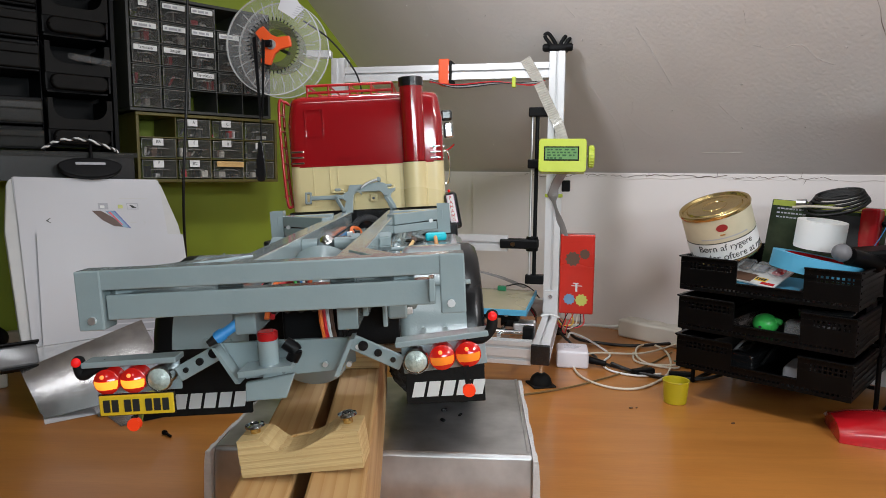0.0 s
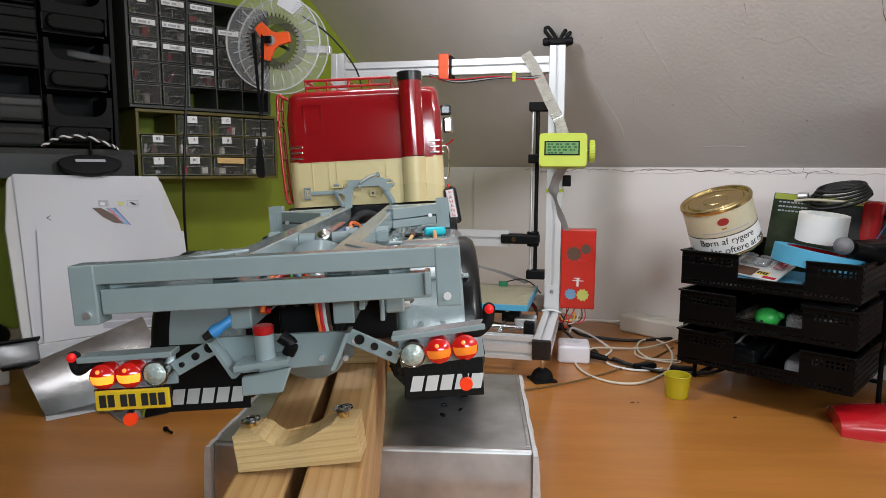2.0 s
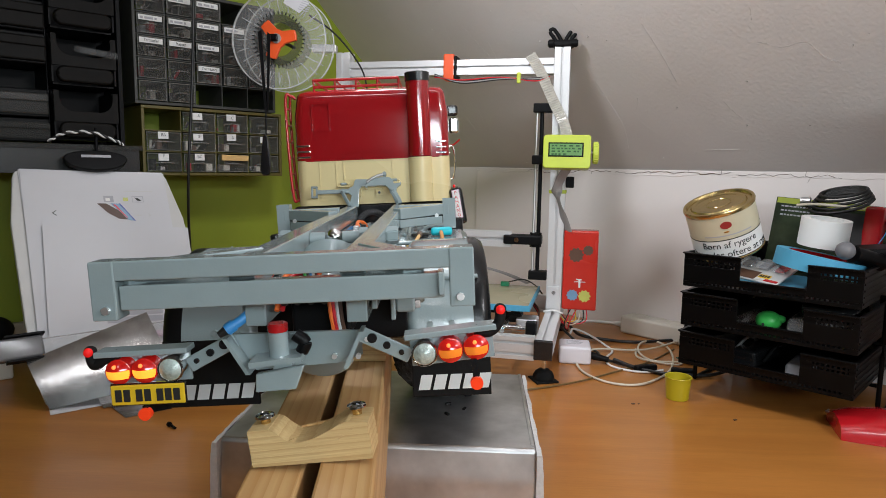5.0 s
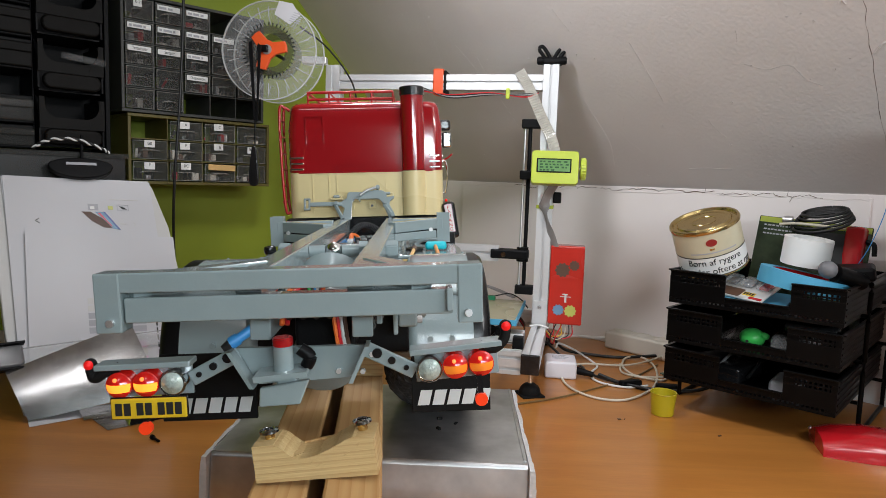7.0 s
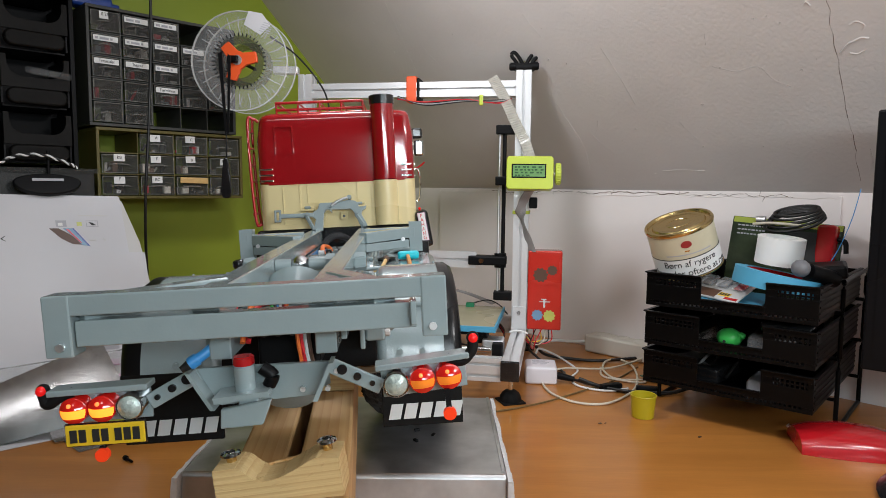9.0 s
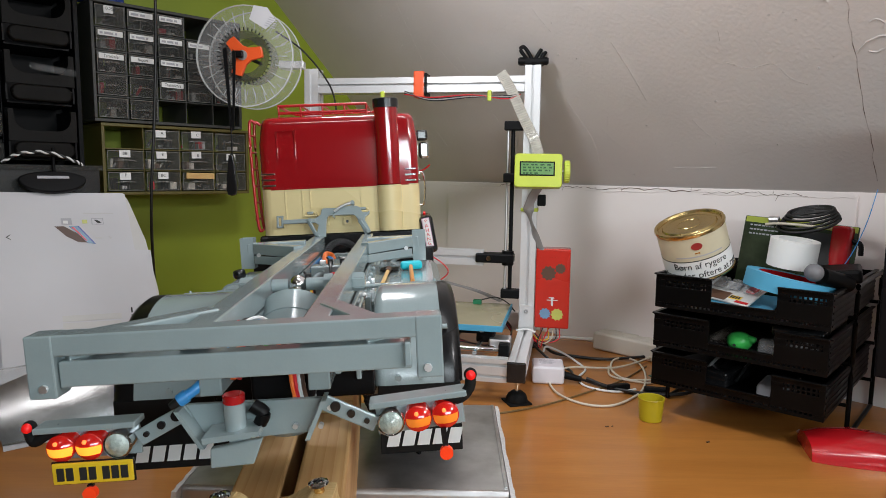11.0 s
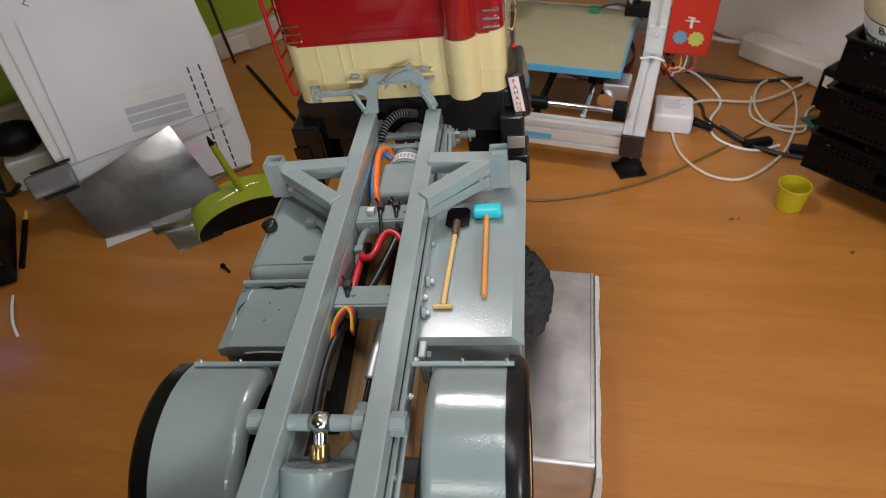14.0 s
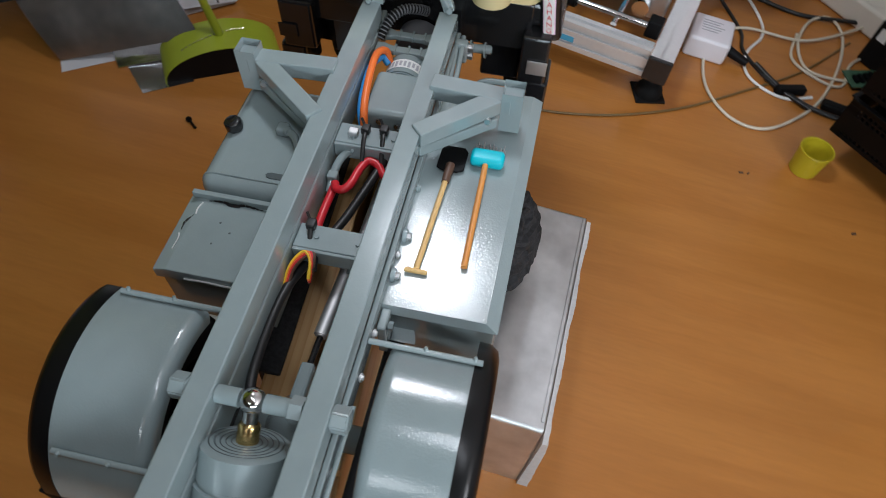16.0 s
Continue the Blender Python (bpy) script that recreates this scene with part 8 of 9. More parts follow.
def letter_tray(z0, h=0.052, w=0.250, d=0.325):
    t = thing("letter_tray", TR @ pose(0, 0, z0), "black plastic letter tray with pierced rim", "letter tray", "stacked trays")
    part("base", box(0.006, w - 0.006, 0.006, d, 0, 0.003, 0.0005), TRAYBLK, t)
    notch0, notch1 = w * 0.35, w * 0.72
    front = bmesh.new()
    def lattice(bm, x0, x1, y0, rows):
        """A pierced wall: two solid bands with short posts between."""
        for (a, b) in rows:
            n = max(2, int((x1 - x0) / 0.0064))
            for k in range(n):
                cx = x0 + (k + 0.5) * (x1 - x0) / n
                bm = box(cx - 0.0014, cx + 0.0014, y0, y0 + 0.002, a, b, bm=bm)
        return bm
    for x0, x1, zt2 in ((0, notch0, h), (notch1, w, h)):
        front = box(x0, x1, 0, 0.0025, 0.0, 0.0055, 0.0005, bm=front)
        front = box(x0, x1, 0, 0.0025, 0.0085, 0.0350, 0.0005, bm=front)
        front = box(x0, x1, 0, 0.0025, 0.0445, zt2, 0.0005, bm=front)
        front = box(x0, x1, 0, 0.0025, 0.0385, 0.0410, bm=front)
        front = box(x0, x0 + 0.016, 0, 0.0025, 0.0350, 0.0445, bm=front)
        front = box(x1 - 0.008, x1, 0, 0.0025, 0.0350, 0.0445, bm=front)
        front = lattice(front, x0 + 0.016, x1 - 0.008, 0.0003, ((0.0350, 0.0385), (0.0410, 0.0445)))
    front = box(notch0, notch1, 0, 0.0025, 0.0, 0.0055, 0.0005, bm=front)
    front = box(notch0, notch1, 0, 0.0025, 0.0085, 0.0175, 0.0005, bm=front)
    front = lattice(front, 0.014, w - 0.010, 0.0003, ((0.0055, 0.0085),))
    for xe in (0.0, w - 0.0140):
        front = box(xe, xe + 0.0140, 0.0001, 0.0024, 0.0055, 0.0085, bm=front)
    front = box(notch0, notch1, -0.003, 0.0025, 0.0176, 0.0196, 0.0006, bm=front)
    part("front_wall", front, TRAYBLK, t, "pierced front with a wide notch")
    for x0 in (0.0, w - 0.0025):
        side = box(x0 + 0.0004, x0 + 0.0021, 0.0027, d, 0.0, h, 0.0004)
        wall_ob = part("side_wall", side, TRAYBLK, t)
        for zz in (0.006, 0.015, 0.024, 0.033, 0.042):
            part("rib", box(x0 - 0.0012 if x0 == 0 else x0 + 0.0022, x0 + 0.0003 if x0 == 0 else x0 + 0.0037, 0.004, d - 0.004, zz, zz + 0.003, 0.0005, seg=1), TRAYBLK, wall_ob)
        part("side_rim", box(x0 - 0.004 if x0 == 0 else x0, x0 + 0.0025 if x0 == 0 else x0 + 0.0065, 0.0, d, h, h + 0.0025, 0.0008), TRAYBLK, t)
    part("back_wall", box(0.0026, w - 0.0026, d - 0.0025, d, 0.0031, h, 0.0005), TRAYBLK, t)
    for x0, x1 in ((0.0, notch0), (notch1, w)):
        part("front_rim", box(x0, x1, -0.004, 0.0025, h, h + 0.0025, 0.0008), TRAYBLK, t)
    return t


for z0 in (0.0550, 0.1190, 0.1830):
    letter_tray(z0)
rackw = thing("tray_stand", TR, "black bent-wire stand holding the trays", "wire stand")
for xx, out in ((-0.012, -1), (0.262, 1)):
    part("wire_frame", tube([(xx, 0.10, 0.0035), (xx, 0.10, 0.12), (xx, 0.10, 0.225), (xx, 0.112, 0.236), (xx, 0.29, 0.236), (xx, 0.302, 0.225), (xx, 0.302, 0.12), (xx, 0.302, 0.0035)], 0.0035, 10, 6), TRAYBLK, rackw, smooth=True)
    part("wire_foot", tube([(xx, 0.302, 0.004), (xx, 0.10, 0.004)], 0.0035, 10, 4), TRAYBLK, rackw, smooth=True)
    for zz in (0.0515, 0.1155, 0.1865):
        part("shelf_wire", tube([(xx, 0.115, zz), (xx - out * 0.012, 0.115, zz), (xx - out * 0.02, 0.115, zz)], 0.003, 8, 4), TRAYBLK, rackw, smooth=True)
        part("shelf_wire", tube([(xx, 0.29, zz), (xx - out * 0.012, 0.29, zz), (xx - out * 0.02, 0.29, zz)], 0.003, 8, 4), TRAYBLK, rackw, smooth=True)
for yy in (0.115, 0.29):
    for zz in (0.0515, 0.1155, 0.1865):
        part("cross_wire", rod((-0.012, yy, zz), (0.262, yy, zz), 0.0028, n=8), TRAYBLK, rackw, smooth=True)

# tobacco tin, tilted in the top tray
axis_ = Vector((-0.35, -0.20, 0.92)).normalized()
top_c = Vector((0.4955, 1.046, 0.3165))
tin_m = Matrix.Translation(top_c - axis_ * 0.080) @ axis_.to_track_quat("Z", "Y").to_matrix().to_4x4()
# turn the label towards the camera
face = tin_m.inverted().to_3x3() @ (Vector((0.12, -0.02, 0.36)) - top_c)
FA = math.degrees(math.atan2(face.y, face.x))
tin = thing("tobacco_tin", tin_m, "round cream tobacco tin with gold lid and warning label", "tin")
TRD = 0.0530
part("body", lathe([(0, 0.0), (TRD - 0.001, 0.0), (TRD, 0.002), (TRD, 0.078), (0, 0.078)], 56), material("ivory_tin_print", (0.60, 0.55, 0.39), 0.35, vary=0.05, scale=80), tin, smooth=True)
part("foot_rim", lathe([(TRD, 0.0), (TRD + 0.0015, 0.001), (TRD + 0.0015, 0.003), (TRD, 0.004)], 56), GOLD, tin, smooth=True)
part("lid", lathe([(TRD + 0.0012, 0.076), (TRD + 0.0020, 0.079), (TRD + 0.0008, 0.082), (TRD - 0.003, 0.082), (TRD - 0.005, 0.0785), (TRD - 0.010, 0.0785), (TRD - 0.012, 0.081), (TRD - 0.016, 0.081), (TRD - 0.018, 0.0795), (0, 0.0795)], 56), GOLD, tin, "embossed gold lid", True)
part("lid_ring", lathe([(0.018, 0.0797), (0.0185, 0.0802), (0.019, 0.0797)], 40), GOLD, tin, smooth=True)
part("warning_label", lathe([(TRD + 0.0003, 0.004), (TRD + 0.0003, 0.036)], 60, None, None, FA - 105, FA + 105), LABEL, tin, "white health warning label")
for zz in (0.0035, 0.0360):
    part("label_border", lathe([(TRD + 0.0005, zz), (TRD + 0.0005, zz + 0.0016)], 60, None, None, FA - 105, FA + 105), INK, tin)
part("seal_mark", prism([(0.0085 * math.cos(radians(a)), 0.006 * math.sin(radians(a))) for a in range(0, 360, 20)], 0, 0.0006, UPRIGHT), material("dark_red_seal", (0.30, 0.02, 0.02), 0.4), tin, "dark red oval mark",
     m=pose(0, 0, 0, 0, 0, FA + 90 + 3) @ pose(0, -TRD - 0.0001, 0.061))
part("fine_print", lathe([(TRD + 0.0003, 0.043), (TRD + 0.0003, 0.045)], 30, None, None, FA - 35, FA + 45), INKGREY, tin)
part("gold_mark", lathe([(TRD + 0.0003, 0.0485), (TRD + 0.0003, 0.051)], 8, None, None, FA - 2, FA + 6), GOLD, tin)


def wrap_text(words, size, zc, mid, squeeze=1.0):
    """Letters laid round the tin."""
    ob = text_mesh(words, size, Matrix.Identity(4), tin, INK, "lettering", 0.0002, "", squeeze)
    for v in ob.data.vertices:
        a = radians(mid) + v.co.x / TRD
        r = TRD + 0.0006 + v.co.z
        v.co = (r * math.cos(a), r * math.sin(a), zc + v.co.y)
    return ob


wrap_text("Børn af rygere", 0.0148, 0.0278, FA + 3)
wrap_text("begynder oftere at ryge", 0.0148, 0.0125, FA + 7)

def in_tray(name, label, cat, x, y, z, *turn_):
    return thing(name, TR @ pose(x, y, z, *turn_), label, cat)


tp = in_tray("blue_tape_roll", "roll of light blue masking tape", "tape roll", 0.178, 0.066, 0.233, -5, 9, 0)
part("tape", lathe([(0.046, -0.0125), (0.062, -0.0125), (0.062, 0.0125), (0.046, 0.0125), (0.046, -0.0125)], 48), BLUETAPE, tp, smooth=True)
part("core", lathe([(0.043, -0.012), (0.0458, -0.012), (0.0458, 0.012), (0.043, 0.012), (0.043, -0.012)], 48), REDPL, tp, smooth=True)
tp2 = in_tray("white_tape_roll", "thick roll of white tape", "tape roll", 0.172, 0.10, 0.277, 2, 6, 0)
part("tape", lathe([(0.023, -0.021), (0.0345, -0.021), (0.0345, 0.021), (0.023, 0.021), (0.023, -0.021)], 48), LABEL, tp2, smooth=True)
mic = in_tray("stress_ball_stick", "grey rounded knob on a black stem", "knob", 0.218, 0.028, 0.259)
gb = bmesh.new()
bmesh.ops.create_uvsphere(gb, u_segments=24, v_segments=14, radius=0.0128)
part("ball", gb, BALLGREY, mic, smooth=True)
part("stem", rod((0.008, 0.01, -0.005), (0.035, 0.05, -0.018), 0.012, n=18), MATT, mic, smooth=True)
slv = in_tray("game_sleeve", "dark green glossy printed box standing in the tray", "box", 0.145, 0.205, 0.1865, -14, 4, 8)
part("sleeve", box(-0.088, 0.085, -0.008, 0.006, 0, 0.135, 0.002), MAGAZINE, slv)
for k in range(3):
    x = -0.078
    while x < -0.030 - k * 0.006:
        w = rng.uniform(0.002, 0.006)
        part("print_bar", box(x, x + w, -0.0086, -0.0081, 0.1180 - k * 0.0075, 0.1205 - k * 0.0075), INKGREY, slv)
        x += w + 0.0016
part("green_band", box(-0.086, 0.083, -0.0086, -0.0081, 0.1240, 0.1338), LIMEDARK, slv, "brighter green printed band along the top")
part("badge", prism([(-0.020 + 0.016 * math.cos(radians(a)), 0.074 + 0.0085 * math.sin(radians(a))) for a in range(0, 360, 20)], 0.0081, 0.0087, UPRIGHT), DECALW, slv, "white oval badge")
for k in range(3):
    part("badge_bar", box(-0.031 + k * 0.0075, -0.026 + k * 0.0075, -0.0092, -0.0087, 0.0700, 0.0785), REDPL, slv)
part("dark_picture", box(0.002, 0.070, -0.0086, -0.0081, 0.050, 0.118), INK, slv, "dark printed picture")
rd = in_tray("red_case", "red plastic case behind the tape rolls", "case", 0.212, 0.222, 0.1865, -8, 0, -12)
part("body", box(-0.018, 0.012, -0.014, 0.02, 0, 0.128, 0.006), REDPL, rd, smooth=True)
part("handle", tube([(0.012, 0, 0.105), (0.024, 0, 0.10), (0.027, 0, 0.082)], 0.004, 8), MATT, rd, smooth=True)
cbl = in_tray("coiled_cables", "coil of black cables lying on top", "cables", 0.165, 0.21, 0.308)
for k in range(5):
    ph, rise = 0.35 * k, 0.010 + 0.0045 * k
    part("loop", tube([((0.046 - 0.003 * k) * math.cos(a + ph), 0.024 * math.sin(a + ph) + 0.003 * k, rise + (0.017 - 0.002 * k) * math.sin(a + ph + 0.5)) for a in [i * 0.52 for i in range(13)]], 0.0026 - 0.0003 * (k % 2), 10, 5), W_BLACK, cbl, smooth=True)
part("loop", tube([(-0.062, -0.012, 0.004), (-0.035, -0.018, 0.007), (0.0, -0.020, 0.006), (0.024, -0.016, 0.004), (0.034, 0.0, 0.003)], 0.0024, 8, 6), W_CREAM, cbl, smooth=True)
part("plug", rod((-0.06, 0.0, 0.012), (-0.045, 0.0, 0.012), 0.006, n=12), STEEL, cbl)
bag2 = in_tray("blister_packs", "flat plastic blister packs and printed cards", "packs", 0.115, 0.05, 0.1865)
part("card", box(-0.05, 0.05, -0.03, 0.06, 0.0, 0.004, 0.001, pose(0, 0, 0.010, 5, 2, 6)), BLUETAPE, bag2)
part("card", box(-0.045, 0.04, -0.03, 0.03, 0.0, 0.003, 0.001, pose(-0.012, 0.002, 0.024, 20, 4, -12)), HOLDER, bag2)
part("yellow_print", box(0.004, 0.022, -0.020, -0.010, 0.0032, 0.0038, 0, pose(-0.012, 0.002, 0.024, 20, 4, -12)), W_YEL, bag2)
part("red_print", box(0.018, 0.038, -0.0275, -0.0215, 0.0032, 0.0038, 0, pose(-0.012, 0.002, 0.024, 20, 4, -12)), REDPL, bag2)
CARDAT = pose(-0.012, 0.002, 0.024, 20, 4, -12)
for k in range(4):
    part("print_bar", box(0.005 + k * 0.0042, 0.008 + k * 0.0042, -0.0185, -0.0115, 0.0039, 0.0041, 0, CARDAT), INK, bag2)
part("dark_print", box(-0.043, 0.002, -0.028, -0.004, 0.0031, 0.0036, 0, CARDAT), W_BROWN, bag2)
for k in range(3):
    bp = part("clear_blister", box(-0.040 + k * 0.027, -0.016 + k * 0.027, -0.002, 0.028, 0.0035, 0.013, 0.005, CARDAT), CLEARBAR, bag2, smooth=True)
    part("packed_piece", box(-0.036 + k * 0.027, -0.021 + k * 0.027, 0.003, 0.023, 0.0036, 0.0080, 0.002, CARDAT), (W_BROWN, BALLGREY, REDPL)[k], bp, smooth=True)
part("yellow_piece", box(-0.052, -0.044, -0.03, -0.022, 0.006, 0.024, 0.001), LIME, bag2)
dev = in_tray("black_adapter", "black power adapter lying at the tray edge", "adapter", 0.235, 0.11, 0.2395, 0, -8, 10)
part("body", box(-0.03, 0.03, -0.04, 0.05, 0, 0.02, 0.005), MATT, dev)
wire_ = part("thin_wire", tube([(0.735, 1.03, 0.25), (0.755, 1.035, 0.28), (0.775, 1.04, 0.325), (0.79, 1.045, 0.375)], 0.0007, 5), W_BLUE)
tagged(wire_, "thin stiff blue wire sticking up behind the trays", "wire")
# middle and bottom tray
toy = in_tray("green_toy", "small rounded green plastic toy", "toy", 0.118, 0.05, 0.1223)
g2 = bmesh.new()
bmesh.ops.create_uvsphere(g2, u_segments=22, v_segments=12, radius=1, matrix=Matrix.Translation((0, 0, 0.0155)) @ Matrix.Diagonal((0.019, 0.0185, 0.0152, 1)))
part("body", g2, GREENPL, toy, smooth=True)
part("fin", box(0.004, 0.018, -0.006, 0.006, 0.020, 0.030, 0.004, pose(0, 0, 0, 0, 16, 0)), GREENPL, toy, smooth=True)
part("hole", rod((-0.002, -0.0165, 0.012), (-0.002, -0.0190, 0.012), 0.0022, n=12), INK, toy)
pad = in_tray("black_sleeve", "flat black pouch in the middle tray", "pouch", 0.125, 0.12, 0.1223)
part("pouch", box(-0.07, 0.09, -0.07, 0.12, 0, 0.006, 0.002), BLACK, pad)
bg = in_tray("black_gadget", "black gadget in a clear plastic bag", "gadget", 0.205, 0.07, 0.1223, 0, 0, 6)
part("gadget", box(-0.045, 0.03, -0.02, 0.03, 0.03, 0.05, 0.007), BLACK, bg, smooth=True)
part("bag", box(-0.06, 0.036, -0.035, 0.05, 0, 0.029, 0.008), CLEARBAR, bg, smooth=True)
for nm, lb, x, y, mt, sz in (("black_shaver", "black shaver lying in the bottom tray", 0.09, 0.09, BLACK, (0.02, 0.05, 0.028)), ("grey_remote", "dark grey remote in the bottom tray", 0.17, 0.07, INKGREY, (0.022, 0.035, 0.022)), ("black_charger", "black charger block in the bottom tray", 0.045, 0.09, MATT, (0.025, 0.04, 0.03))):
    o = in_tray(nm, lb, "gadget", x, y, 0.0583, 0, 0, rng.uniform(-30, 30))
    part("body", box(-sz[0], sz[0], -sz[1], sz[1], 0, sz[2], 0.006), mt, o, smooth=True)
    part("cord", tube([(0, sz[1], sz[2] * 0.5), (0.02, sz[1] + 0.01, sz[2] * 0.7), (0.03, sz[1] - 0.03, sz[2] + 0.008), (0.025, -sz[1] * 0.6, sz[2] * 0.4)], 0.0025, 8), W_BLACK if mt is not MATT else W_GREY, o, smooth=True)
# cup, red lid, monitor
cup = thing("yellow_cup", pose(0.441, 1.018, 0), "small empty yellow plastic cup on the desk", "cup")
part("cup", lathe([(0, 0.0), (0.0165, 0.0), (0.0175, 0.001), (0.0205, 0.036), (0.0215, 0.0365), (0.021, 0.0375), (0.0192, 0.037), (0.0165, 0.003), (0, 0.0028)], 36), YELLOW, cup, smooth=True)
rl = thing("red_scraper", pose(0.630, 0.908, 0, 0, 0, -14), "glossy red tapered plastic cover lying on the desk", "cover")
rc = bmesh.new()
ring_pts = []
for k, (xx, hw, hh) in enumerate(((0.0, 0.040, 0.024), (0.02, 0.044, 0.031), (0.06, 0.047, 0.036), (0.10, 0.046, 0.034), (0.14, 0.040, 0.026), (0.17, 0.028, 0.016), (0.186, 0.010, 0.007))):
    ring_pts.append([rc.verts.new((xx, hw * math.cos(radians(a)), 0.0003 + max(0, hh * math.sin(radians(a)) ** 0.6 if a < 180 else 0))) for a in range(0, 181, 15)])
for p, q in zip(ring_pts, ring_pts[1:]):
    for i in range(len(p) - 1):
        rc.faces.new((p[i], q[i], q[i + 1], p[i + 1]))
    rc.faces.new((p[-1], q[-1], q[0], p[0]))
rc.faces.new(ring_pts[0])
rc.faces.new(ring_pts[-1][::-1])
part("shell", rc, REDPL, rl, smooth=True)
part("pin", rod((-0.002, 0.034, 0.014), (0.002, 0.036, 0.017), 0.002, n=8), STEEL, rl)
mon = thing("monitor", pose(0.668, 0.83, 0, 0, 0, -38), "black flat monitor on a round foot", "monitor")
part("panel", box(0.0, 0.52, 0.0, 0.03, 0.135, 0.475, 0.003), SCREEN, mon)
part("screen", box(0.012, 0.508, -0.0012, -0.0002, 0.150, 0.462), SCREEN, mon)
part("neck", box(0.23, 0.29, 0.032, 0.05, 0.01, 0.25, 0.004), MATT, mon)
part("foot", lathe([(0, 0), (0.13, 0), (0.135, 0.004), (0.11, 0.012), (0, 0.014)], 40, pose(0.165, -0.05, 0)), BLACK, mon, smooth=True)

# ---- cables and adapters on the desk ----
ad = thing("white_adapter", pose(0.303, 1.215, 0, 0, 0, -6), "white cube power adapter on the desk", "adapter")
part("body", box(-0.030, 0.030, -0.030, 0.033, 0, 0.034, 0.005), WHITEPL, ad, smooth=True)
for k in range(5):
    part("print_bar", box(-0.016, 0.008 + 0.004 * (k % 3), -0.008 + k * 0.006, -0.006 + k * 0.006, 0.0341, 0.0344), INKGREY, ad)
part("plug", rod((0.030, -0.008, 0.014), (0.062, -0.019, 0.010), 0.0075, 0.005, 14), MATT, ad, "black cable plug", True)


def desk_cable(name, pts, r, mt, label):
    o = part(name, tube([(x, y, z if z else r + 0.0005) for x, y, z in pts], r, 8), mt, smooth=True)
    return tagged(o, label, "cable")


desk_cable("white_cable", [(0.31, 1.325, 0.026), (0.32, 1.346, 0.03), (0.355, 1.347, 0.016), (0.384, 1.314, 0), (0.387, 1.273, 0), (0.365, 1.226, 0), (0.364, 1.182, 0), (0.386, 1.155, 0), (0.421, 1.144, 0), (0.457, 1.16, 0)], 0.0022, LABEL, "white cable curling from the adapter")
desk_cable("cream_cable", [(0.615, 1.429, 0.012), (0.548, 1.355, 0.01), (0.453, 1.284, 0.006), (0.364, 1.28, 0.006), (0.324, 1.254, 0.004), (0.304, 1.2, 0), (0.309, 1.13, 0), (0.34, 1.081, 0), (0.381, 1.069, 0), (0.42, 1.093, 0), (0.466, 1.153, 0), (0.498, 1.24, 0), (0.508, 1.319, 0.004), (0.49, 1.356, 0.006), (0.458, 1.334, 0.006), (0.44, 1.276, 0.004), (0.45, 1.223, 0), (0.485, 1.21, 0.004), (0.528, 1.22, 0.004)], 0.0022, W_CREAM, "cream cable lying in one large loop on the desk")
desk_cable("cream_cable", [(0.44, 1.30, 0), (0.43, 1.24, 0), (0.46, 1.205, 0.004), (0.50, 1.20, 0), (0.52, 1.26, 0.004), (0.58, 1.31, 0.006)], 0.0021, W_CREAM, "cream cable lying in loops on the desk")
desk_cable("black_cable", [(0.374, 1.195, 0.010), (0.41, 1.165, 0), (0.455, 1.135, 0), (0.52, 1.125, 0.006), (0.56, 1.14, 0.01)], 0.0035, W_BLACK, "black mains cable lying on the desk")
desk_cable("black_cable", [(0.30, 1.335, 0.05), (0.335, 1.37, 0.012), (0.39, 1.365, 0), (0.45, 1.35, 0.004), (0.54, 1.355, 0.01), (0.60, 1.33, 0.02)], 0.0033, W_BLACK, "black cable from the electronics case")
desk_cable("black_cable", [(0.275, 1.33, 0.05), (0.325, 1.33, 0.006), (0.355, 1.27, 0), (0.36, 1.225, 0), (0.40, 1.165, 0.006), (0.45, 1.13, 0.006)], 0.0026, W_BLACK, "thin black cable on the desk")
desk_cable("filament_strand", [(0.04, 1.01, 0), (0.08, 1.001, 0), (0.125, 1.005, 0), (0.2, 1.029, 0), (0.282, 1.074, 0), (0.365, 1.141, 0), (0.446, 1.214, 0), (0.52, 1.31, 0)], 0.0016, W_OLIVE, "long dark filament strand lying on the desk")
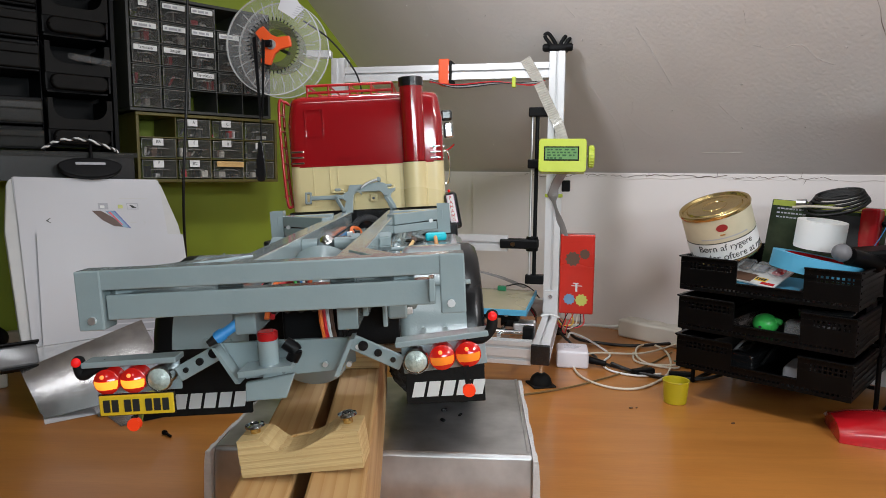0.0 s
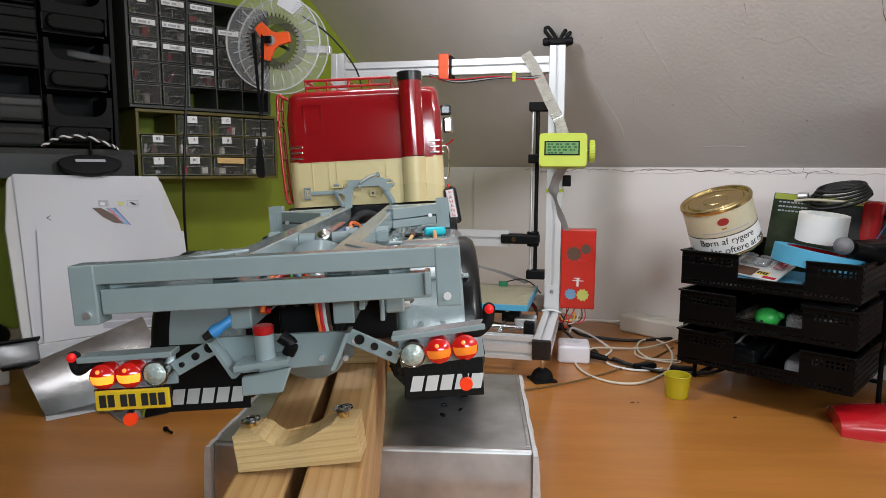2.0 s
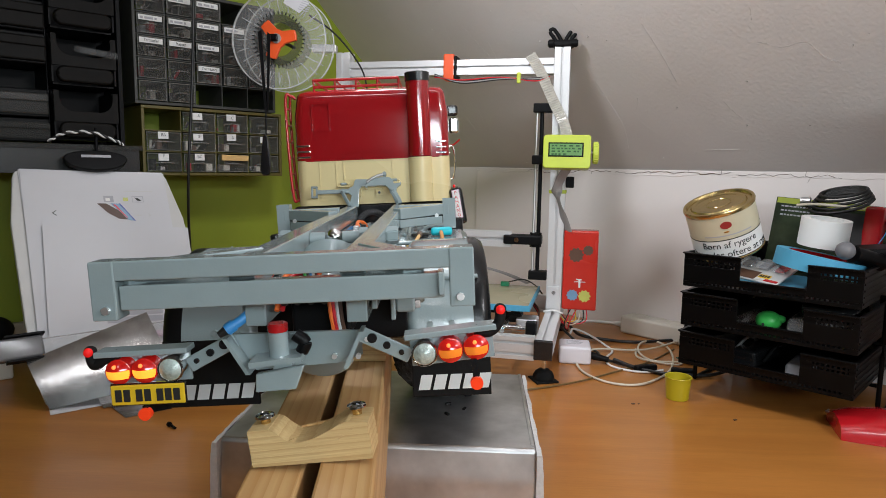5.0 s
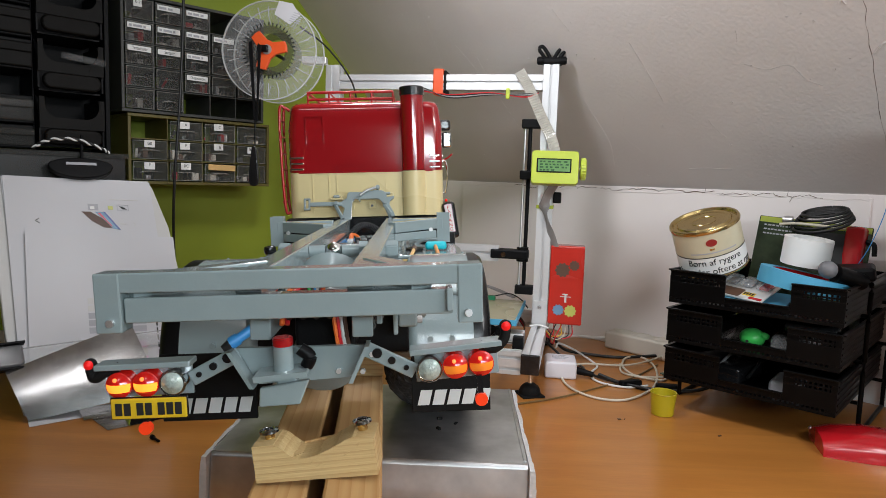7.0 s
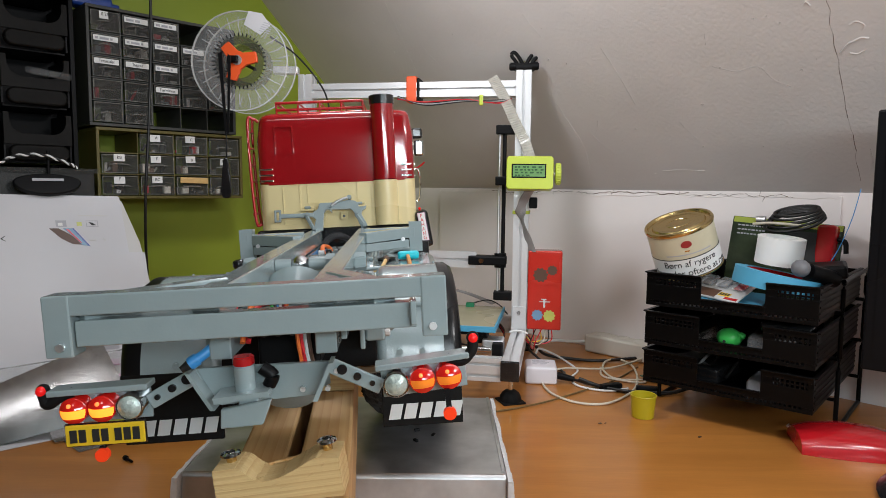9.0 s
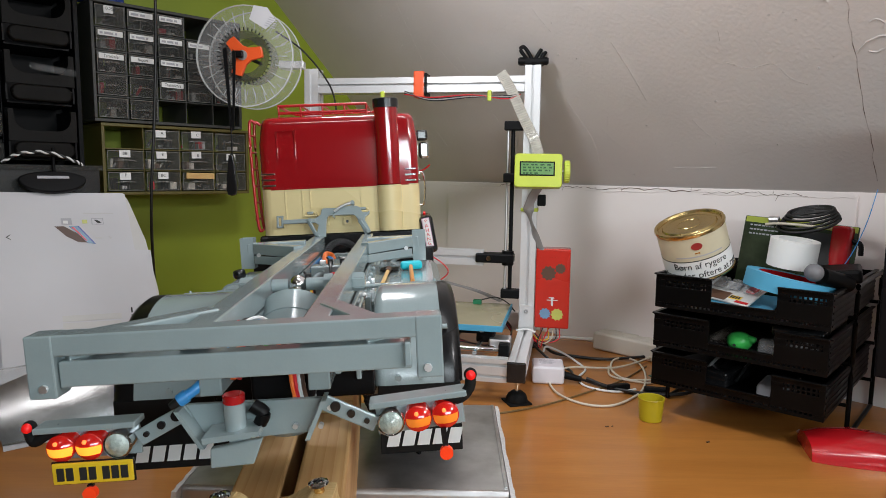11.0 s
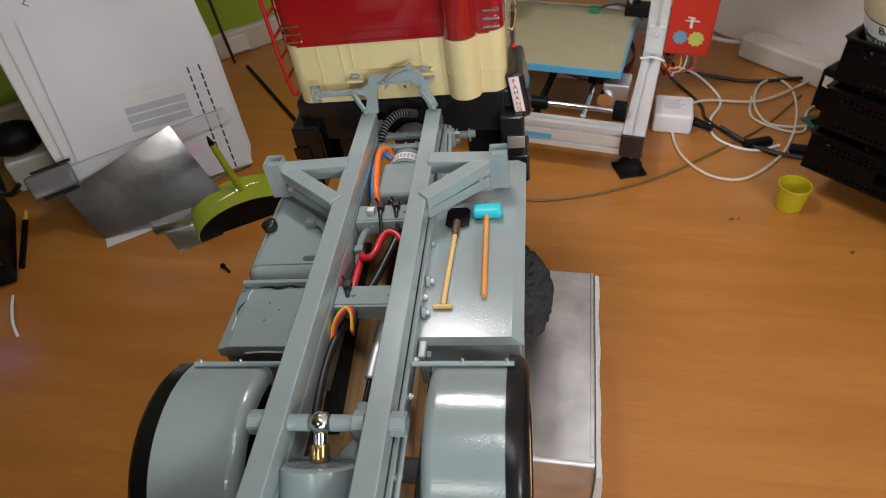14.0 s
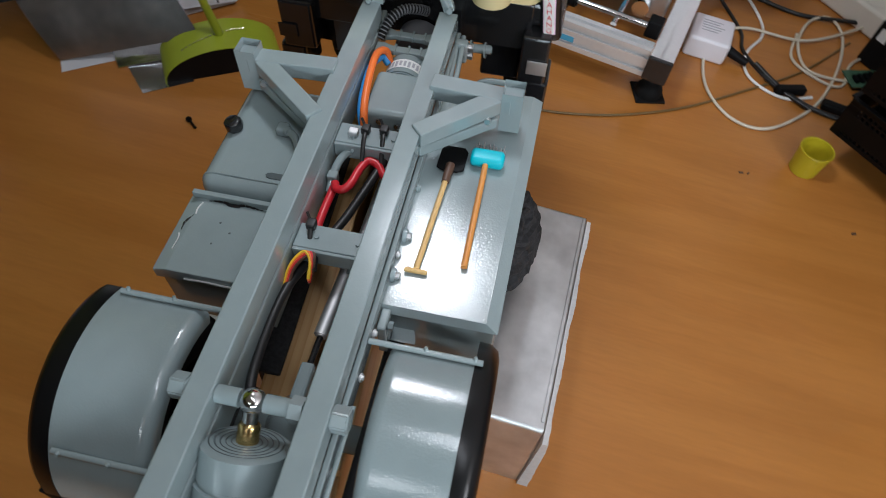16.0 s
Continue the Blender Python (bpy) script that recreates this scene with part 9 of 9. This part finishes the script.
for x, y, rz_ in ((0.425, 1.16, 20), (0.49, 1.145, -10)):
    o = part("plug_block", box(-0.022, 0.022, -0.007, 0.007, 0.0, 0.012, 0.003), MATT)
    o.matrix_basis = pose(x, y, 0, 0, 0, rz_)
    tagged(o, "small black cable connector on the desk", "connector")
psu = thing("power_strip", KW @ pose(0.69, -0.032, 0), "white multi-socket power strip against the wall", "power strip")
part("body", box(0, 0.20, -0.026, 0.024, 0, 0.040, 0.006), CREAMPL, psu, smooth=True)
for k in range(4):
    part("socket", lathe([(0.0175, 0.0405), (0.019, 0.0415), (0.0205, 0.0405)], 24, pose(0.035 + k * 0.045, 0, 0)), CREAMPL, psu, smooth=True)
part("cord", tube([(0.0, 0, 0.02), (-0.03, -0.01, 0.014), (-0.08, -0.02, 0.01), (-0.12, -0.05, 0.006)], 0.0035), LABEL, psu, smooth=True)
bk = thing("black_adapter", KW @ pose(0.872, -0.085, 0), "black plug-in adapter with white sticker", "adapter")
part("body", box(0, 0.06, -0.03, 0.03, 0, 0.07, 0.005), MATT, bk)
part("sticker", box(0.008, 0.022, -0.0306, -0.0301, 0.042, 0.060), LABEL, bk)
brd = thing("circuit_board", pose(0.535, 1.225, 0.006, 0, 0, 20), "small green circuit board among the cables", "circuit board")
part("board", box(-0.03, 0.03, -0.018, 0.018, 0, 0.0018), material("board_green", (0.05, 0.12, 0.07), 0.4), brd)
for k in range(5):
    part("chip", box(-0.022 + k * 0.009, -0.017 + k * 0.009, -0.01, 0.004 + 0.002 * k, 0.0019, 0.006), MATT, brd)
# crumbs on the steel box and the desk
for x, y, z, s, rz_ in ((0.106, 0.665, 0.1185, 0.004, 20), (0.103, 0.625, 0.1185, 0.003, 70), (0.363, 0.983, 0.0002, 0.003, 10), (0.372, 0.985, 0.0002, 0.002, 50), (0.50, 0.93, 0.0002, 0.003, 30)):
    o = part("crumb", box(-s, s, -s * 0.5, s * 0.5, 0, s * 0.5, s * 0.15, seg=1), MATT if z > 0.1 else W_BROWN)
    o.matrix_basis = pose(x, y, z, 0, 0, rz_)
    tagged(o, "small dark crumb of swarf", "crumb")
